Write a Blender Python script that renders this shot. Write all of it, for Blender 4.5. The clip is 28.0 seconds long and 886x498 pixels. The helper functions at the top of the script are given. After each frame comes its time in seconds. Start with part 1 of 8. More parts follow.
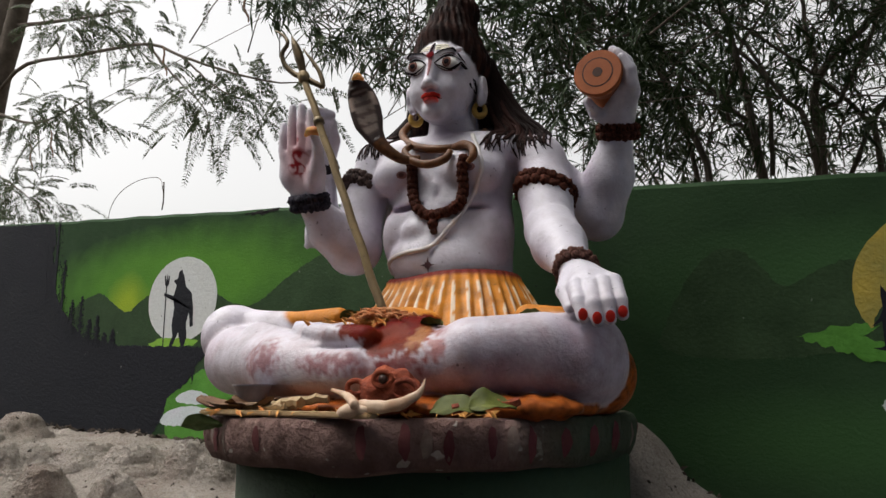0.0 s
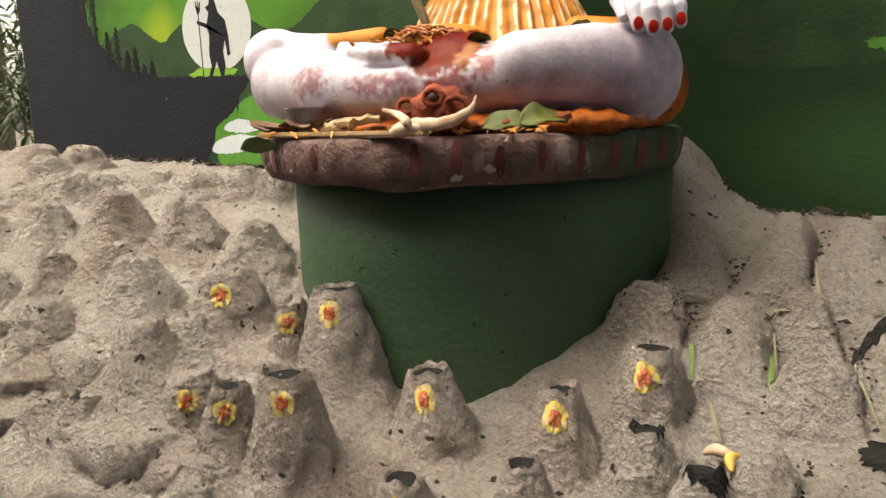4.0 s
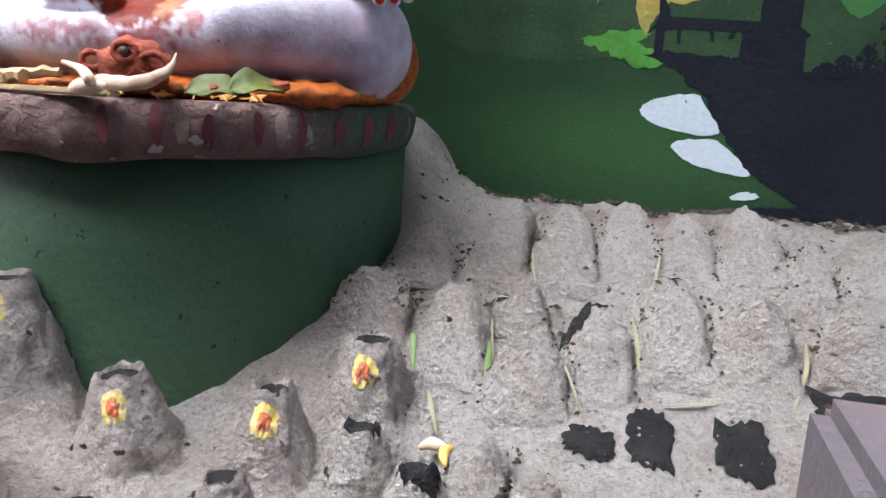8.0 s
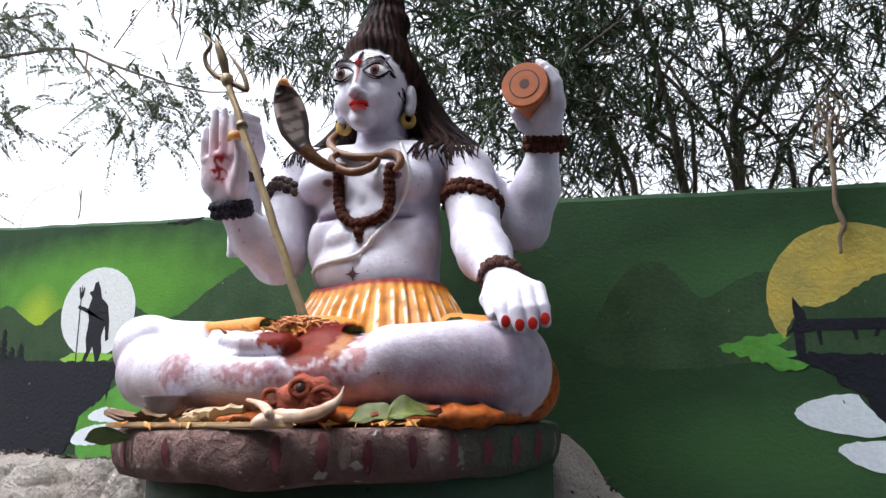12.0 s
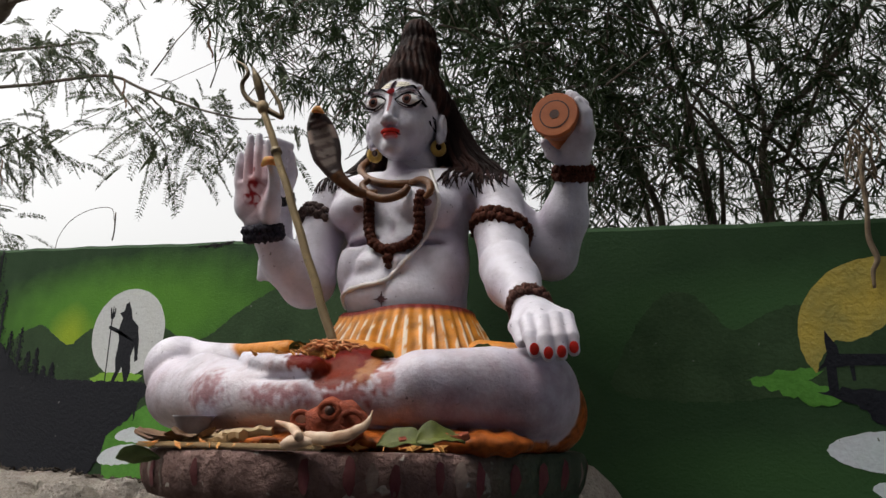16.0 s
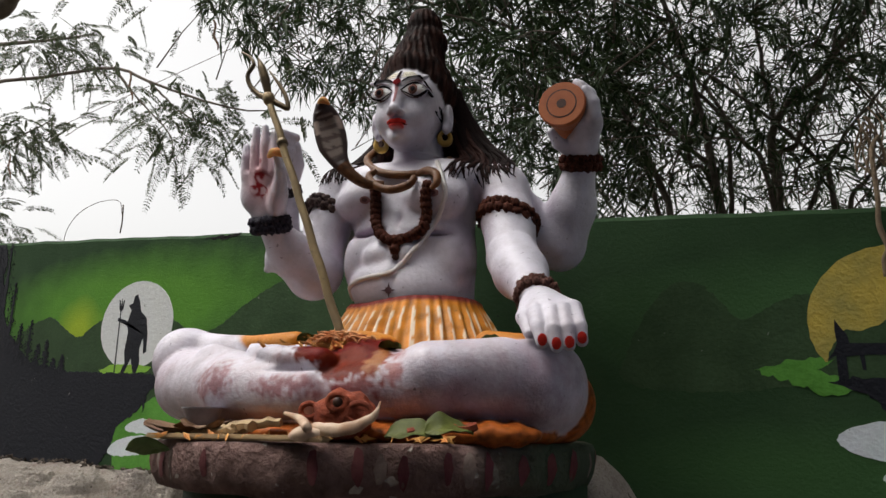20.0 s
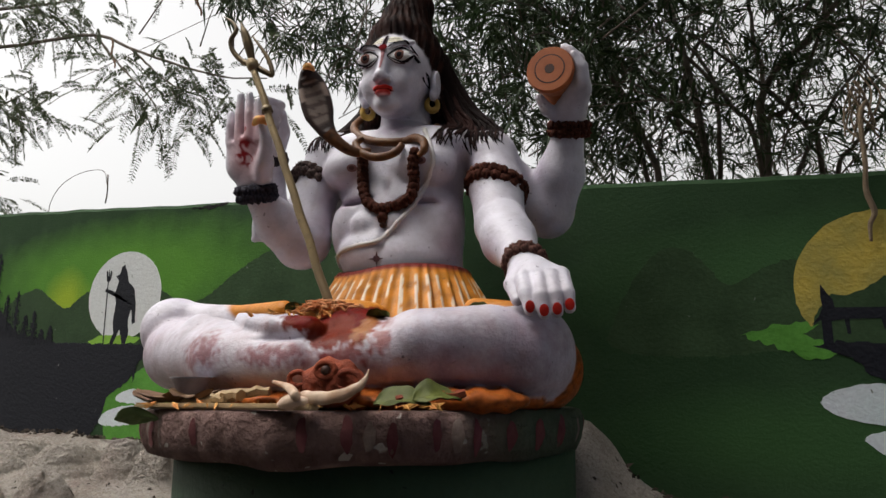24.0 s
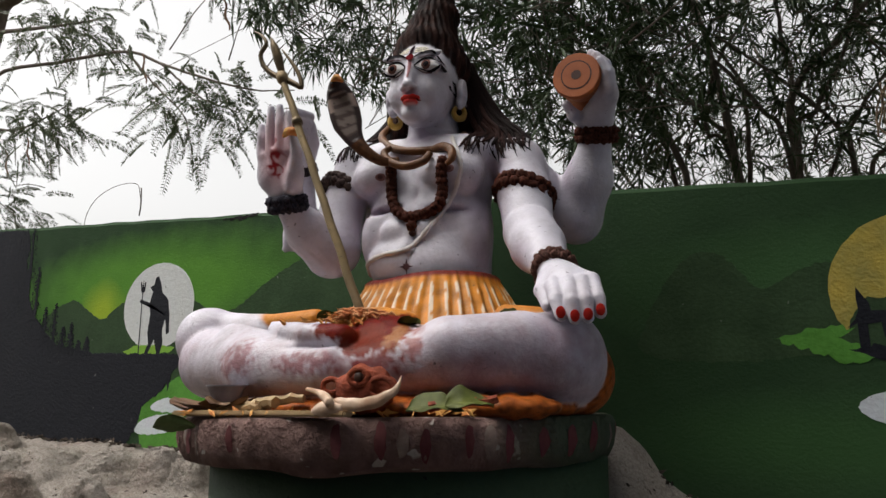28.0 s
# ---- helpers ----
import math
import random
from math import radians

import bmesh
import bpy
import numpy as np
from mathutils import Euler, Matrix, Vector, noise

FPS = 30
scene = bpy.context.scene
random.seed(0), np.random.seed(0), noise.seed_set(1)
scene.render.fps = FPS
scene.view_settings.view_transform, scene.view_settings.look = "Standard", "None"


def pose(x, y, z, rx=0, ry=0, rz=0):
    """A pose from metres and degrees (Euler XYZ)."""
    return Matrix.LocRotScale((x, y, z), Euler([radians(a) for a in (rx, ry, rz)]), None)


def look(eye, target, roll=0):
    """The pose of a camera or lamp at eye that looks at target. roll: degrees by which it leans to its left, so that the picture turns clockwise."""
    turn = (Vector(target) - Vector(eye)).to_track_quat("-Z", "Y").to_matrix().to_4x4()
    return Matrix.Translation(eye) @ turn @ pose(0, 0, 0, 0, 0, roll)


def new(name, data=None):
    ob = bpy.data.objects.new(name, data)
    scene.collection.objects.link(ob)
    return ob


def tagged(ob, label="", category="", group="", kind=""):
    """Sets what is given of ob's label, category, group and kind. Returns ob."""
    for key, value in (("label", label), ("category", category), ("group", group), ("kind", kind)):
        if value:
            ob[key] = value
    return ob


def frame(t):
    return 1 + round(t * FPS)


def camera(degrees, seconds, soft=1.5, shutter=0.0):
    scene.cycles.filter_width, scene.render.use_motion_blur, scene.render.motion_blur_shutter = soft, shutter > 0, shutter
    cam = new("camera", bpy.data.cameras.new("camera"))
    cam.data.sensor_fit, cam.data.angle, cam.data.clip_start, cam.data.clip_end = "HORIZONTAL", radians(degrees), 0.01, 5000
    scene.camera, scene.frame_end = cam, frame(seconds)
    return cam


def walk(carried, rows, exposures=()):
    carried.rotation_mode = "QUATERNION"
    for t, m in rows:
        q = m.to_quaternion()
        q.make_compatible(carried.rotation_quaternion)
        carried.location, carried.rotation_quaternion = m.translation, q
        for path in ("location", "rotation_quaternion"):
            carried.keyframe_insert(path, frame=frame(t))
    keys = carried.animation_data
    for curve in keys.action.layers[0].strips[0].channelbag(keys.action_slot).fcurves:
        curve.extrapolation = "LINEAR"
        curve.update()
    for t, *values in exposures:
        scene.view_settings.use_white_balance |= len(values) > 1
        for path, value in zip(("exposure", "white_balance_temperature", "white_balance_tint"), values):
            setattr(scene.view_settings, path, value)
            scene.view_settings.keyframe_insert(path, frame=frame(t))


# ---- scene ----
cam = camera(63.0, 28.0)
PATH = [
    (0, (1.0003, -1.6787, 1.3767), (-0.0142, 0.0026, 1.7561), -0.20),
    (0.5, (0.9988, -1.6892, 1.3713), (-0.0709, -0.0436, 1.7556), 1.62),
    (1, (0.9967, -1.6892, 1.3685), (0.0740, -0.0111, 1.9453), 2.29),
    (1.5, (0.9954, -1.6871, 1.3637), (0.1071, -0.0072, 1.9871), 2.65),
    (2, (1.0069, -1.7010, 1.3652), (-0.0017, -0.0507, 1.8748), 2.48),
    (2.5, (0.9869, -1.6911, 1.3584), (-0.0464, 0.0172, 1.4769), 0.33),
    (3, (0.9791, -1.6872, 1.3600), (-0.0945, -0.0043, 1.2375), -0.68),
    (3.5, (0.9846, -1.6990, 1.3645), (-0.1111, -0.0535, 1.0615), -1.77),
    (5.5, (0.9861, -1.6790, 1.3528), (-0.1044, -0.0577, 0.9261), -0.67),
    (6, (0.9810, -1.6444, 1.3666), (0.1167, 0.1017, 0.9147), -0.76),
    (6.5, (0.9797, -1.6248, 1.3634), (0.2246, 0.1434, 0.8129), 0.31),
    (7, (0.9821, -1.6211, 1.3676), (0.2230, 0.1459, 0.8187), 1.59),
    (7.5, (0.9887, -1.6016, 1.3626), (0.4002, 0.2477, 0.8790), 1.69),
    (8, (0.9956, -1.5937, 1.3589), (0.4994, 0.2968, 0.9349), 2.67),
    (8.5, (0.9987, -1.5803, 1.3588), (0.7162, 0.3784, 1.0697), 2.80),
    (9, (1.0030, -1.5643, 1.3520), (0.8721, 0.4206, 1.1444), 2.08),
    (9.5, (1.0027, -1.5835, 1.3542), (0.6858, 0.3895, 1.2713), -1.07),
    (10, (0.9876, -1.5948, 1.3659), (0.4860, 0.3411, 1.3415), -2.04),
    (10.5, (0.9891, -1.6112, 1.3645), (0.3596, 0.2848, 1.4592), -1.70),
    (11, (0.9891, -1.6277, 1.3644), (0.2609, 0.2194, 1.6048), -0.49),
    (11.5, (0.9991, -1.6436, 1.3609), (0.1828, 0.1499, 1.7033), -0.73),
    (12, (1.0080, -1.6510, 1.3596), (0.1544, 0.1058, 1.7896), -0.67),
    (12.5, (1.0089, -1.6550, 1.3585), (0.1372, 0.0840, 1.8232), -0.15),
    (14.5, (1.0017, -1.6600, 1.3561), (0.1212, 0.0601, 1.8718), 0.94),
    (15, (1.0035, -1.6680, 1.3539), (0.0972, 0.0367, 1.8761), 0.87),
    (15.5, (1.0024, -1.6620, 1.3530), (0.1044, 0.0503, 1.8643), 0.77),
    (16, (1.0025, -1.6640, 1.3540), (0.0997, 0.0472, 1.8605), 0.78),
    (16.5, (1.0017, -1.6630, 1.3561), (0.0992, 0.0522, 1.8497), 0.68),
    (17, (1.0005, -1.6640, 1.3532), (0.0973, 0.0506, 1.8477), 0.78),
    (17.5, (0.9987, -1.6570, 1.3564), (0.0892, 0.0549, 1.8485), 0.99),
    (18, (1.0015, -1.6640, 1.3531), (0.0888, 0.0461, 1.8456), 1.09),
    (18.5, (1.0025, -1.6620, 1.3540), (0.0818, 0.0441, 1.8452), 1.11),
    (19, (0.9977, -1.6590, 1.3565), (0.0731, 0.0487, 1.8348), 1.42),
    (19.5, (0.9976, -1.6630, 1.3555), (0.0597, 0.0354, 1.8409), 1.43),
    (20, (1.0006, -1.6610, 1.3552), (0.0781, 0.0470, 1.8364), 0.61),
    (20.5, (0.9985, -1.6630, 1.3534), (0.0824, 0.0501, 1.8290), 0.90),
    (21, (0.9995, -1.6580, 1.3543), (0.0840, 0.0600, 1.8128), 0.51),
    (21.5, (1.0005, -1.6600, 1.3542), (0.0860, 0.0643, 1.7906), 0.51),
    (23.5, (0.9995, -1.6530, 1.3533), (0.0976, 0.0878, 1.7484), 0.01),
    (24, (1.0016, -1.6540, 1.3551), (0.0948, 0.0839, 1.7516), 0.01),
    (24.5, (0.9956, -1.6500, 1.3546), (0.1669, 0.1263, 1.7524), -1.39),
    (25, (1.0014, -1.6590, 1.3521), (0.0903, 0.0690, 1.7812), -0.09),
    (25.5, (0.9994, -1.6600, 1.3523), (0.0766, 0.0615, 1.7823), -0.07),
    (26, (1.0024, -1.6620, 1.3530), (0.0637, 0.0522, 1.7775), -0.25),
    (26.5, (1.0024, -1.6600, 1.3530), (0.0509, 0.0499, 1.7665), -0.43),
    (27, (1.0017, -1.6590, 1.3561), (0.0362, 0.0486, 1.7457), -0.20),
    (27.5, (1.0006, -1.6600, 1.3552), (0.0368, 0.0461, 1.7557), -0.21),
    (28, (1.0004, -1.6640, 1.3522), (0.0320, 0.0352, 1.7703), -0.30),
]
walk(cam, [(t, look(eye, target, roll)) for t, eye, target, roll in PATH],
     [(0.0, 0.47, 6700, 10), (2.2, 0.47, 6700, 10), (2.6, 0.95, 7900, 9), (3.0, 1.12, 8900, 8), (3.5, 1.3, 8500, 8), (5.5, 1.55, 5900, 11), (7.0, 1.85, 5750, 11), (8.0, 1.95, 5750, 11), (9.5, 2.12, 5800, 13), (10.5, 2.38, 5650, 15),
      (11.2, 2.2, 5650, 13), (12.0, 1.5, 6000, 12), (12.5, 1.1, 6300, 11), (14.5, 0.47, 6700, 10), (28.0, 0.47, 6700, 10)])

from mathutils.bvhtree import BVHTree

# ---- world, sun, exposure ----
world = bpy.data.worlds.new("overcast_sky")
scene.world = world
world.use_nodes = True
wn = world.node_tree
sky = wn.nodes.new("ShaderNodeTexSky")
sky.sky_type = "NISHITA"
sky.sun_disc = False
sky.sun_elevation = radians(66)
sky.sun_rotation = radians(232)
sky.air_density, sky.dust_density, sky.ozone_density = 1.2, 6.0, 1.0
pale = wn.nodes.new("ShaderNodeHueSaturation")
pale.inputs["Saturation"].default_value = 0.10
pale.inputs["Value"].default_value = 1.18
wn.links.new(sky.outputs[0], pale.inputs["Color"])
wn.links.new(pale.outputs[0], wn.nodes["Background"].inputs[0])
wn.nodes["Background"].inputs[1].default_value = 0.15

sun_data = bpy.data.lights.new("sun", "SUN")
sun_data.energy, sun_data.angle, sun_data.color = 1.0, radians(48), (1.0, 0.985, 0.96)
sun = new("sun", sun_data)
sun.matrix_world = look((-2.2, -2.2, 8.0), (0.2, -0.3, 1.5))


# ---- materials ----
def shader(name, rough=0.6, metal=0.0, spec=0.4):
    m = bpy.data.materials.new(name)
    m.use_nodes = True
    b = m.node_tree.nodes["Principled BSDF"]
    b.inputs["Roughness"].default_value = rough
    b.inputs["Metallic"].default_value = metal
    b.inputs["Specular IOR Level"].default_value = spec
    return m, m.node_tree, b


def tex_noise(nt, scale, detail=5.0, rough=0.55, coords=None):
    n = nt.nodes.new("ShaderNodeTexNoise")
    n.inputs["Scale"].default_value = scale
    n.inputs["Detail"].default_value = detail
    n.inputs["Roughness"].default_value = rough
    if coords is not None:
        nt.links.new(coords, n.inputs["Vector"])
    return n.outputs["Fac"]


def blend(nt, fac, a, b, kind="MIX"):
    m = nt.nodes.new("ShaderNodeMix")
    m.data_type, m.blend_type = "RGBA", kind
    for sock, v in ((m.inputs[0], fac), (m.inputs[6], a), (m.inputs[7], b)):
        if isinstance(v, bpy.types.NodeSocket):
            nt.links.new(v, sock)
        elif isinstance(v, (int, float)):
            sock.default_value = v
        else:
            sock.default_value = (*v, 1)
    return m.outputs[2]


def span(nt, fac, a, b, lo=0.0, hi=1.0):
    m = nt.nodes.new("ShaderNodeMapRange")
    m.inputs[1].default_value, m.inputs[2].default_value = a, b
    m.inputs[3].default_value, m.inputs[4].default_value = lo, hi
    nt.links.new(fac, m.inputs[0])
    return m.outputs[0]


def relief(nt, b, height, strength, dist):
    n = nt.nodes.new("ShaderNodeBump")
    n.inputs["Strength"].default_value, n.inputs["Distance"].default_value = strength, dist
    nt.links.new(height, n.inputs["Height"])
    nt.links.new(n.outputs[0], b.inputs["Normal"])


def world_pos(nt):
    return nt.nodes.new("ShaderNodeNewGeometry").outputs["Position"]


def grainy(name, c1, c2, scale=8.0, rough=0.7, bump=0.3, bump_scale=60.0, dist=0.004, metal=0.0, spec=0.35, speck=None):
    """Two-tone surface with fine relief and optional specks (colour, amount)."""
    m, nt, b = shader(name, rough, metal, spec)
    p = world_pos(nt)
    big, fine = tex_noise(nt, scale, 6, 0.6, p), tex_noise(nt, bump_scale, 6, 0.65, p)
    col = blend(nt, span(nt, big, 0.35, 0.65), c1, c2)
    col = blend(nt, span(nt, fine, 0.3, 0.7, 0.0, 0.35), col, tuple(0.6 * v for v in c1))
    if speck:
        s = tex_noise(nt, bump_scale * 0.7, 2, 0.5, p)
        col = blend(nt, span(nt, s, 0.68 - speck[1], 0.70 - speck[1]), col, speck[0])
    nt.links.new(col, b.inputs["Base Color"])
    nt.links.new(span(nt, big, 0.3, 0.7, rough - 0.1, min(1, rough + 0.1)), b.inputs["Roughness"])
    relief(nt, b, fine, bump, dist)
    return m


def mural_paint(name, c1, c2, rough=0.8):
    return grainy(name, c1, tuple(min(1.0, 1.25 * v + 0.008) for v in c2), 7.0, rough, 0.6, 95.0, 0.004, spec=0.10, speck=((0.16, 0.18, 0.15), -0.05))


def sand_material(name, pink):
    """Dried sandy mud: grit, pits, browner and dusty patches."""
    m, nt, b = shader(name, 0.95, 0, 0.08)
    p = world_pos(nt)
    big, mid, grit, pits = tex_noise(nt, 4, 8, 0.65, p), tex_noise(nt, 17, 8, 0.7, p), tex_noise(nt, 95, 8, 0.75, p), tex_noise(nt, 38, 3, 0.5, p)
    col = blend(nt, span(nt, big, 0.35, 0.65), (0.55, 0.50, 0.445), (0.47, 0.415, 0.36))
    col = blend(nt, span(nt, mid, 0.50, 0.78, 0, 0.55), col, (0.38, 0.305, 0.255))
    col = blend(nt, span(nt, tex_noise(nt, 2.6, 7, 0.7, p), 0.48, 0.64, 0, 0.75), col, (0.33, 0.245, 0.205))
    col = blend(nt, span(nt, tex_noise(nt, 7.5, 9, 0.75, p), 0.54, 0.70, 0, 0.6), col, (0.26, 0.175, 0.15))
    if pink:
        col = blend(nt, 0.40, col, (0.50, 0.40, 0.355))
    col = blend(nt, span(nt, grit, 0.30, 0.55, 0.45, 0.0), col, (0.18, 0.15, 0.13))
    col = blend(nt, span(nt, tex_noise(nt, 240, 4, 0.7, p), 0.52, 0.68, 0, 0.55), col, (0.68, 0.63, 0.56))
    col = blend(nt, span(nt, tex_noise(nt, 160, 4, 0.7, p), 0.34, 0.46, 0.5, 0.0), col, (0.15, 0.12, 0.10))
    col = blend(nt, span(nt, pits, 0.68, 0.72), col, (0.07, 0.058, 0.048))
    nt.links.new(col, b.inputs["Base Color"])
    h = nt.nodes.new("ShaderNodeMath")
    h.operation = "MULTIPLY_ADD"
    nt.links.new(mid, h.inputs[0])
    h.inputs[1].default_value = 1.0
    lump = nt.nodes.new("ShaderNodeMath")
    lump.operation = "MULTIPLY_ADD"
    nt.links.new(grit, lump.inputs[0])
    lump.inputs[1].default_value = 0.7
    nt.links.new(span(nt, tex_noise(nt, 85, 3, 0.5, p), 0.46, 0.68, 0.0, 0.22), lump.inputs[2])
    nt.links.new(lump.outputs[0], h.inputs[2])
    crumb = nt.nodes.new("ShaderNodeTexVoronoi")
    crumb.inputs["Scale"].default_value = 110
    nt.links.new(p, crumb.inputs["Vector"])
    h2 = nt.nodes.new("ShaderNodeMath")
    h2.operation = "MULTIPLY_ADD"
    nt.links.new(crumb.outputs["Distance"], h2.inputs[0])
    h2.inputs[1].default_value = -0.10
    nt.links.new(h.outputs[0], h2.inputs[2])
    clod = nt.nodes.new("ShaderNodeTexVoronoi")
    clod.inputs["Scale"].default_value = 42
    nt.links.new(p, clod.inputs["Vector"])
    h3 = nt.nodes.new("ShaderNodeMath")
    h3.operation = "MULTIPLY_ADD"
    nt.links.new(clod.outputs["Distance"], h3.inputs[0])
    h3.inputs[1].default_value = -0.22
    nt.links.new(h2.outputs[0], h3.inputs[2])
    relief(nt, b, h3.outputs[0], 1.0, 0.036)
    return m


M_sand = sand_material("dried_sand", False)
M_sand_pink = sand_material("pinkish_sand", True)
M_soil = grainy("dark_soil", (0.09, 0.07, 0.055), (0.16, 0.13, 0.10), 7.0, 1.0, 1.0, 50.0, 0.02, spec=0.1)
M_black = grainy("bare_substrate", (0.010, 0.009, 0.009), (0.030, 0.028, 0.026), 30.0, 0.9, 1.0, 120.0, 0.010, spec=0.15, speck=((0.22, 0.21, 0.19), -0.03))
M_green = grainy("dark_green_plaster_paint", (0.046, 0.086, 0.046), (0.062, 0.106, 0.058), 3.0, 0.65, 0.6, 70.0, 0.006, spec=0.20, speck=((0.02, 0.03, 0.02), -0.03))
M_blue = grainy("faded_blue_paint", (0.085, 0.17, 0.36), (0.13, 0.21, 0.38), 5.0, 0.7, 0.5, 60.0, 0.003, speck=((0.22, 0.20, 0.22), 0.02))
M_concrete = grainy("grey_pink_concrete", (0.085, 0.075, 0.08), (0.125, 0.09, 0.09), 7.0, 0.8, 1.0, 70.0, 0.005, speck=((0.12, 0.11, 0.11), 0.0))
M_bark = grainy("grey_brown_bark", (0.095, 0.078, 0.064), (0.17, 0.145, 0.12), 14.0, 0.9, 0.8, 60.0, 0.01, spec=0.15)
M_gold = grainy("tarnished_brass_pole", (0.34, 0.25, 0.13), (0.20, 0.15, 0.09), 12.0, 0.50, 0.3, 150.0, 0.002, metal=0.55, speck=((0.16, 0.12, 0.08), 0.0))
M_iron = grainy("dark_brass", (0.16, 0.115, 0.06), (0.09, 0.07, 0.05), 20.0, 0.45, 0.3, 200.0, 0.001, metal=0.6)
M_rope = grainy("jute_rope", (0.22, 0.16, 0.10), (0.14, 0.10, 0.07), 40.0, 0.95, 0.8, 200.0, 0.003)
M_terracotta = grainy("terracotta_paint", (0.43, 0.125, 0.038), (0.33, 0.095, 0.034), 15.0, 0.55, 0.3, 150.0, 0.002)
M_drumdark = grainy("dark_brown_paint", (0.045, 0.022, 0.016), (0.07, 0.03, 0.02), 30.0, 0.5, 0.3, 150.0, 0.001)
M_yellow_powder = grainy("turmeric_powder", (0.74, 0.53, 0.06), (0.62, 0.48, 0.22), 60.0, 0.95, 0.8, 250.0, 0.003, spec=0.05, speck=((0.44, 0.38, 0.31), 0.13))
M_red_powder = grainy("vermilion_powder", (0.56, 0.12, 0.05), (0.50, 0.17, 0.08), 80.0, 0.95, 0.8, 250.0, 0.003, spec=0.05, speck=((0.44, 0.33, 0.26), 0.06))
M_drygrass = grainy("dry_grass", (0.30, 0.26, 0.16), (0.18, 0.16, 0.10), 20.0, 0.8, 0.3, 200.0, 0.001)
M_greengrass = grainy("green_blade", (0.14, 0.20, 0.06), (0.09, 0.13, 0.04), 20.0, 0.6, 0.3, 200.0, 0.001)
M_wood = grainy("pale_split_wood", (0.46, 0.33, 0.18), (0.32, 0.21, 0.11), 20.0, 0.7, 0.5, 120.0, 0.003)
M_brownleaf = grainy("brown_dry_leaf", (0.13, 0.065, 0.035), (0.19, 0.11, 0.06), 18.0, 0.75, 0.5, 90.0, 0.003)
M_litter = grainy("shadow_dark_leaf_crumbs", (0.040, 0.030, 0.022), (0.075, 0.055, 0.038), 30.0, 0.9, 0.4, 120.0, 0.002)
M_peel = grainy("cream_banana_peel", (0.60, 0.44, 0.32), (0.40, 0.23, 0.14), 25.0, 0.55, 0.4, 120.0, 0.002)
M_banana = grainy("yellow_banana", (0.70, 0.45, 0.08), (0.55, 0.33, 0.08), 25.0, 0.5, 0.3, 120.0, 0.002)
M_coconut = grainy("vermilion_smeared_husk", (0.38, 0.075, 0.025), (0.13, 0.025, 0.014), 22.0, 0.85, 1.0, 70.0, 0.008)
M_betel = grainy("betel_leaf", (0.10, 0.115, 0.022), (0.04, 0.048, 0.012), 26.0, 0.6, 0.4, 90.0, 0.002, spec=0.2)
M_pot = grainy("dull_grey_tin", (0.34, 0.33, 0.38), (0.20, 0.19, 0.21), 20.0, 0.4, 0.4, 90.0, 0.002)
M_petal = grainy("orange_petals", (0.62, 0.20, 0.05), (0.50, 0.32, 0.08), 60.0, 0.7, 0.4, 150.0, 0.002)
M_cream = grainy("cream_petals", (0.56, 0.29, 0.12), (0.46, 0.12, 0.03), 45.0, 0.7, 0.4, 150.0, 0.002)
M_rust = grainy("rusty_steel", (0.12, 0.09, 0.07), (0.08, 0.06, 0.05), 30.0, 0.7, 0.4, 150.0, 0.001, metal=0.5)
M_mblack = grainy("mural_black", (0.009, 0.010, 0.015), (0.016, 0.017, 0.023), 5.0, 0.75, 0.9, 75.0, 0.005, spec=0.15, speck=((0.12, 0.12, 0.12), -0.06))
M_mhill = mural_paint("mural_hill_green", (0.028, 0.054, 0.024), (0.032, 0.062, 0.026))
M_mwhite = mural_paint("mural_white", (0.62, 0.64, 0.63), (0.50, 0.52, 0.52))
M_mwater = mural_paint("mural_white_green", (0.62, 0.64, 0.69), (0.44, 0.53, 0.52))
M_mbright = mural_paint("mural_bright_green", (0.070, 0.21, 0.030), (0.085, 0.25, 0.040))
M_mglow = mural_paint("mural_yellow_green", (0.25, 0.40, 0.05), (0.16, 0.36, 0.05))
M_mmoon = grainy("mural_yellow", (0.50, 0.37, 0.05), (0.28, 0.25, 0.06), 12.0, 0.6, 1.0, 75.0, 0.005)
M_plastic, nt_, b_ = shader("clear_plastic_wrap", 0.08, 0.0, 0.5)
b_.inputs["Transmission Weight"].default_value = 1.0
b_.inputs["IOR"].default_value = 1.12
b_.inputs["Base Color"].default_value = (0.95, 0.95, 0.95, 1)


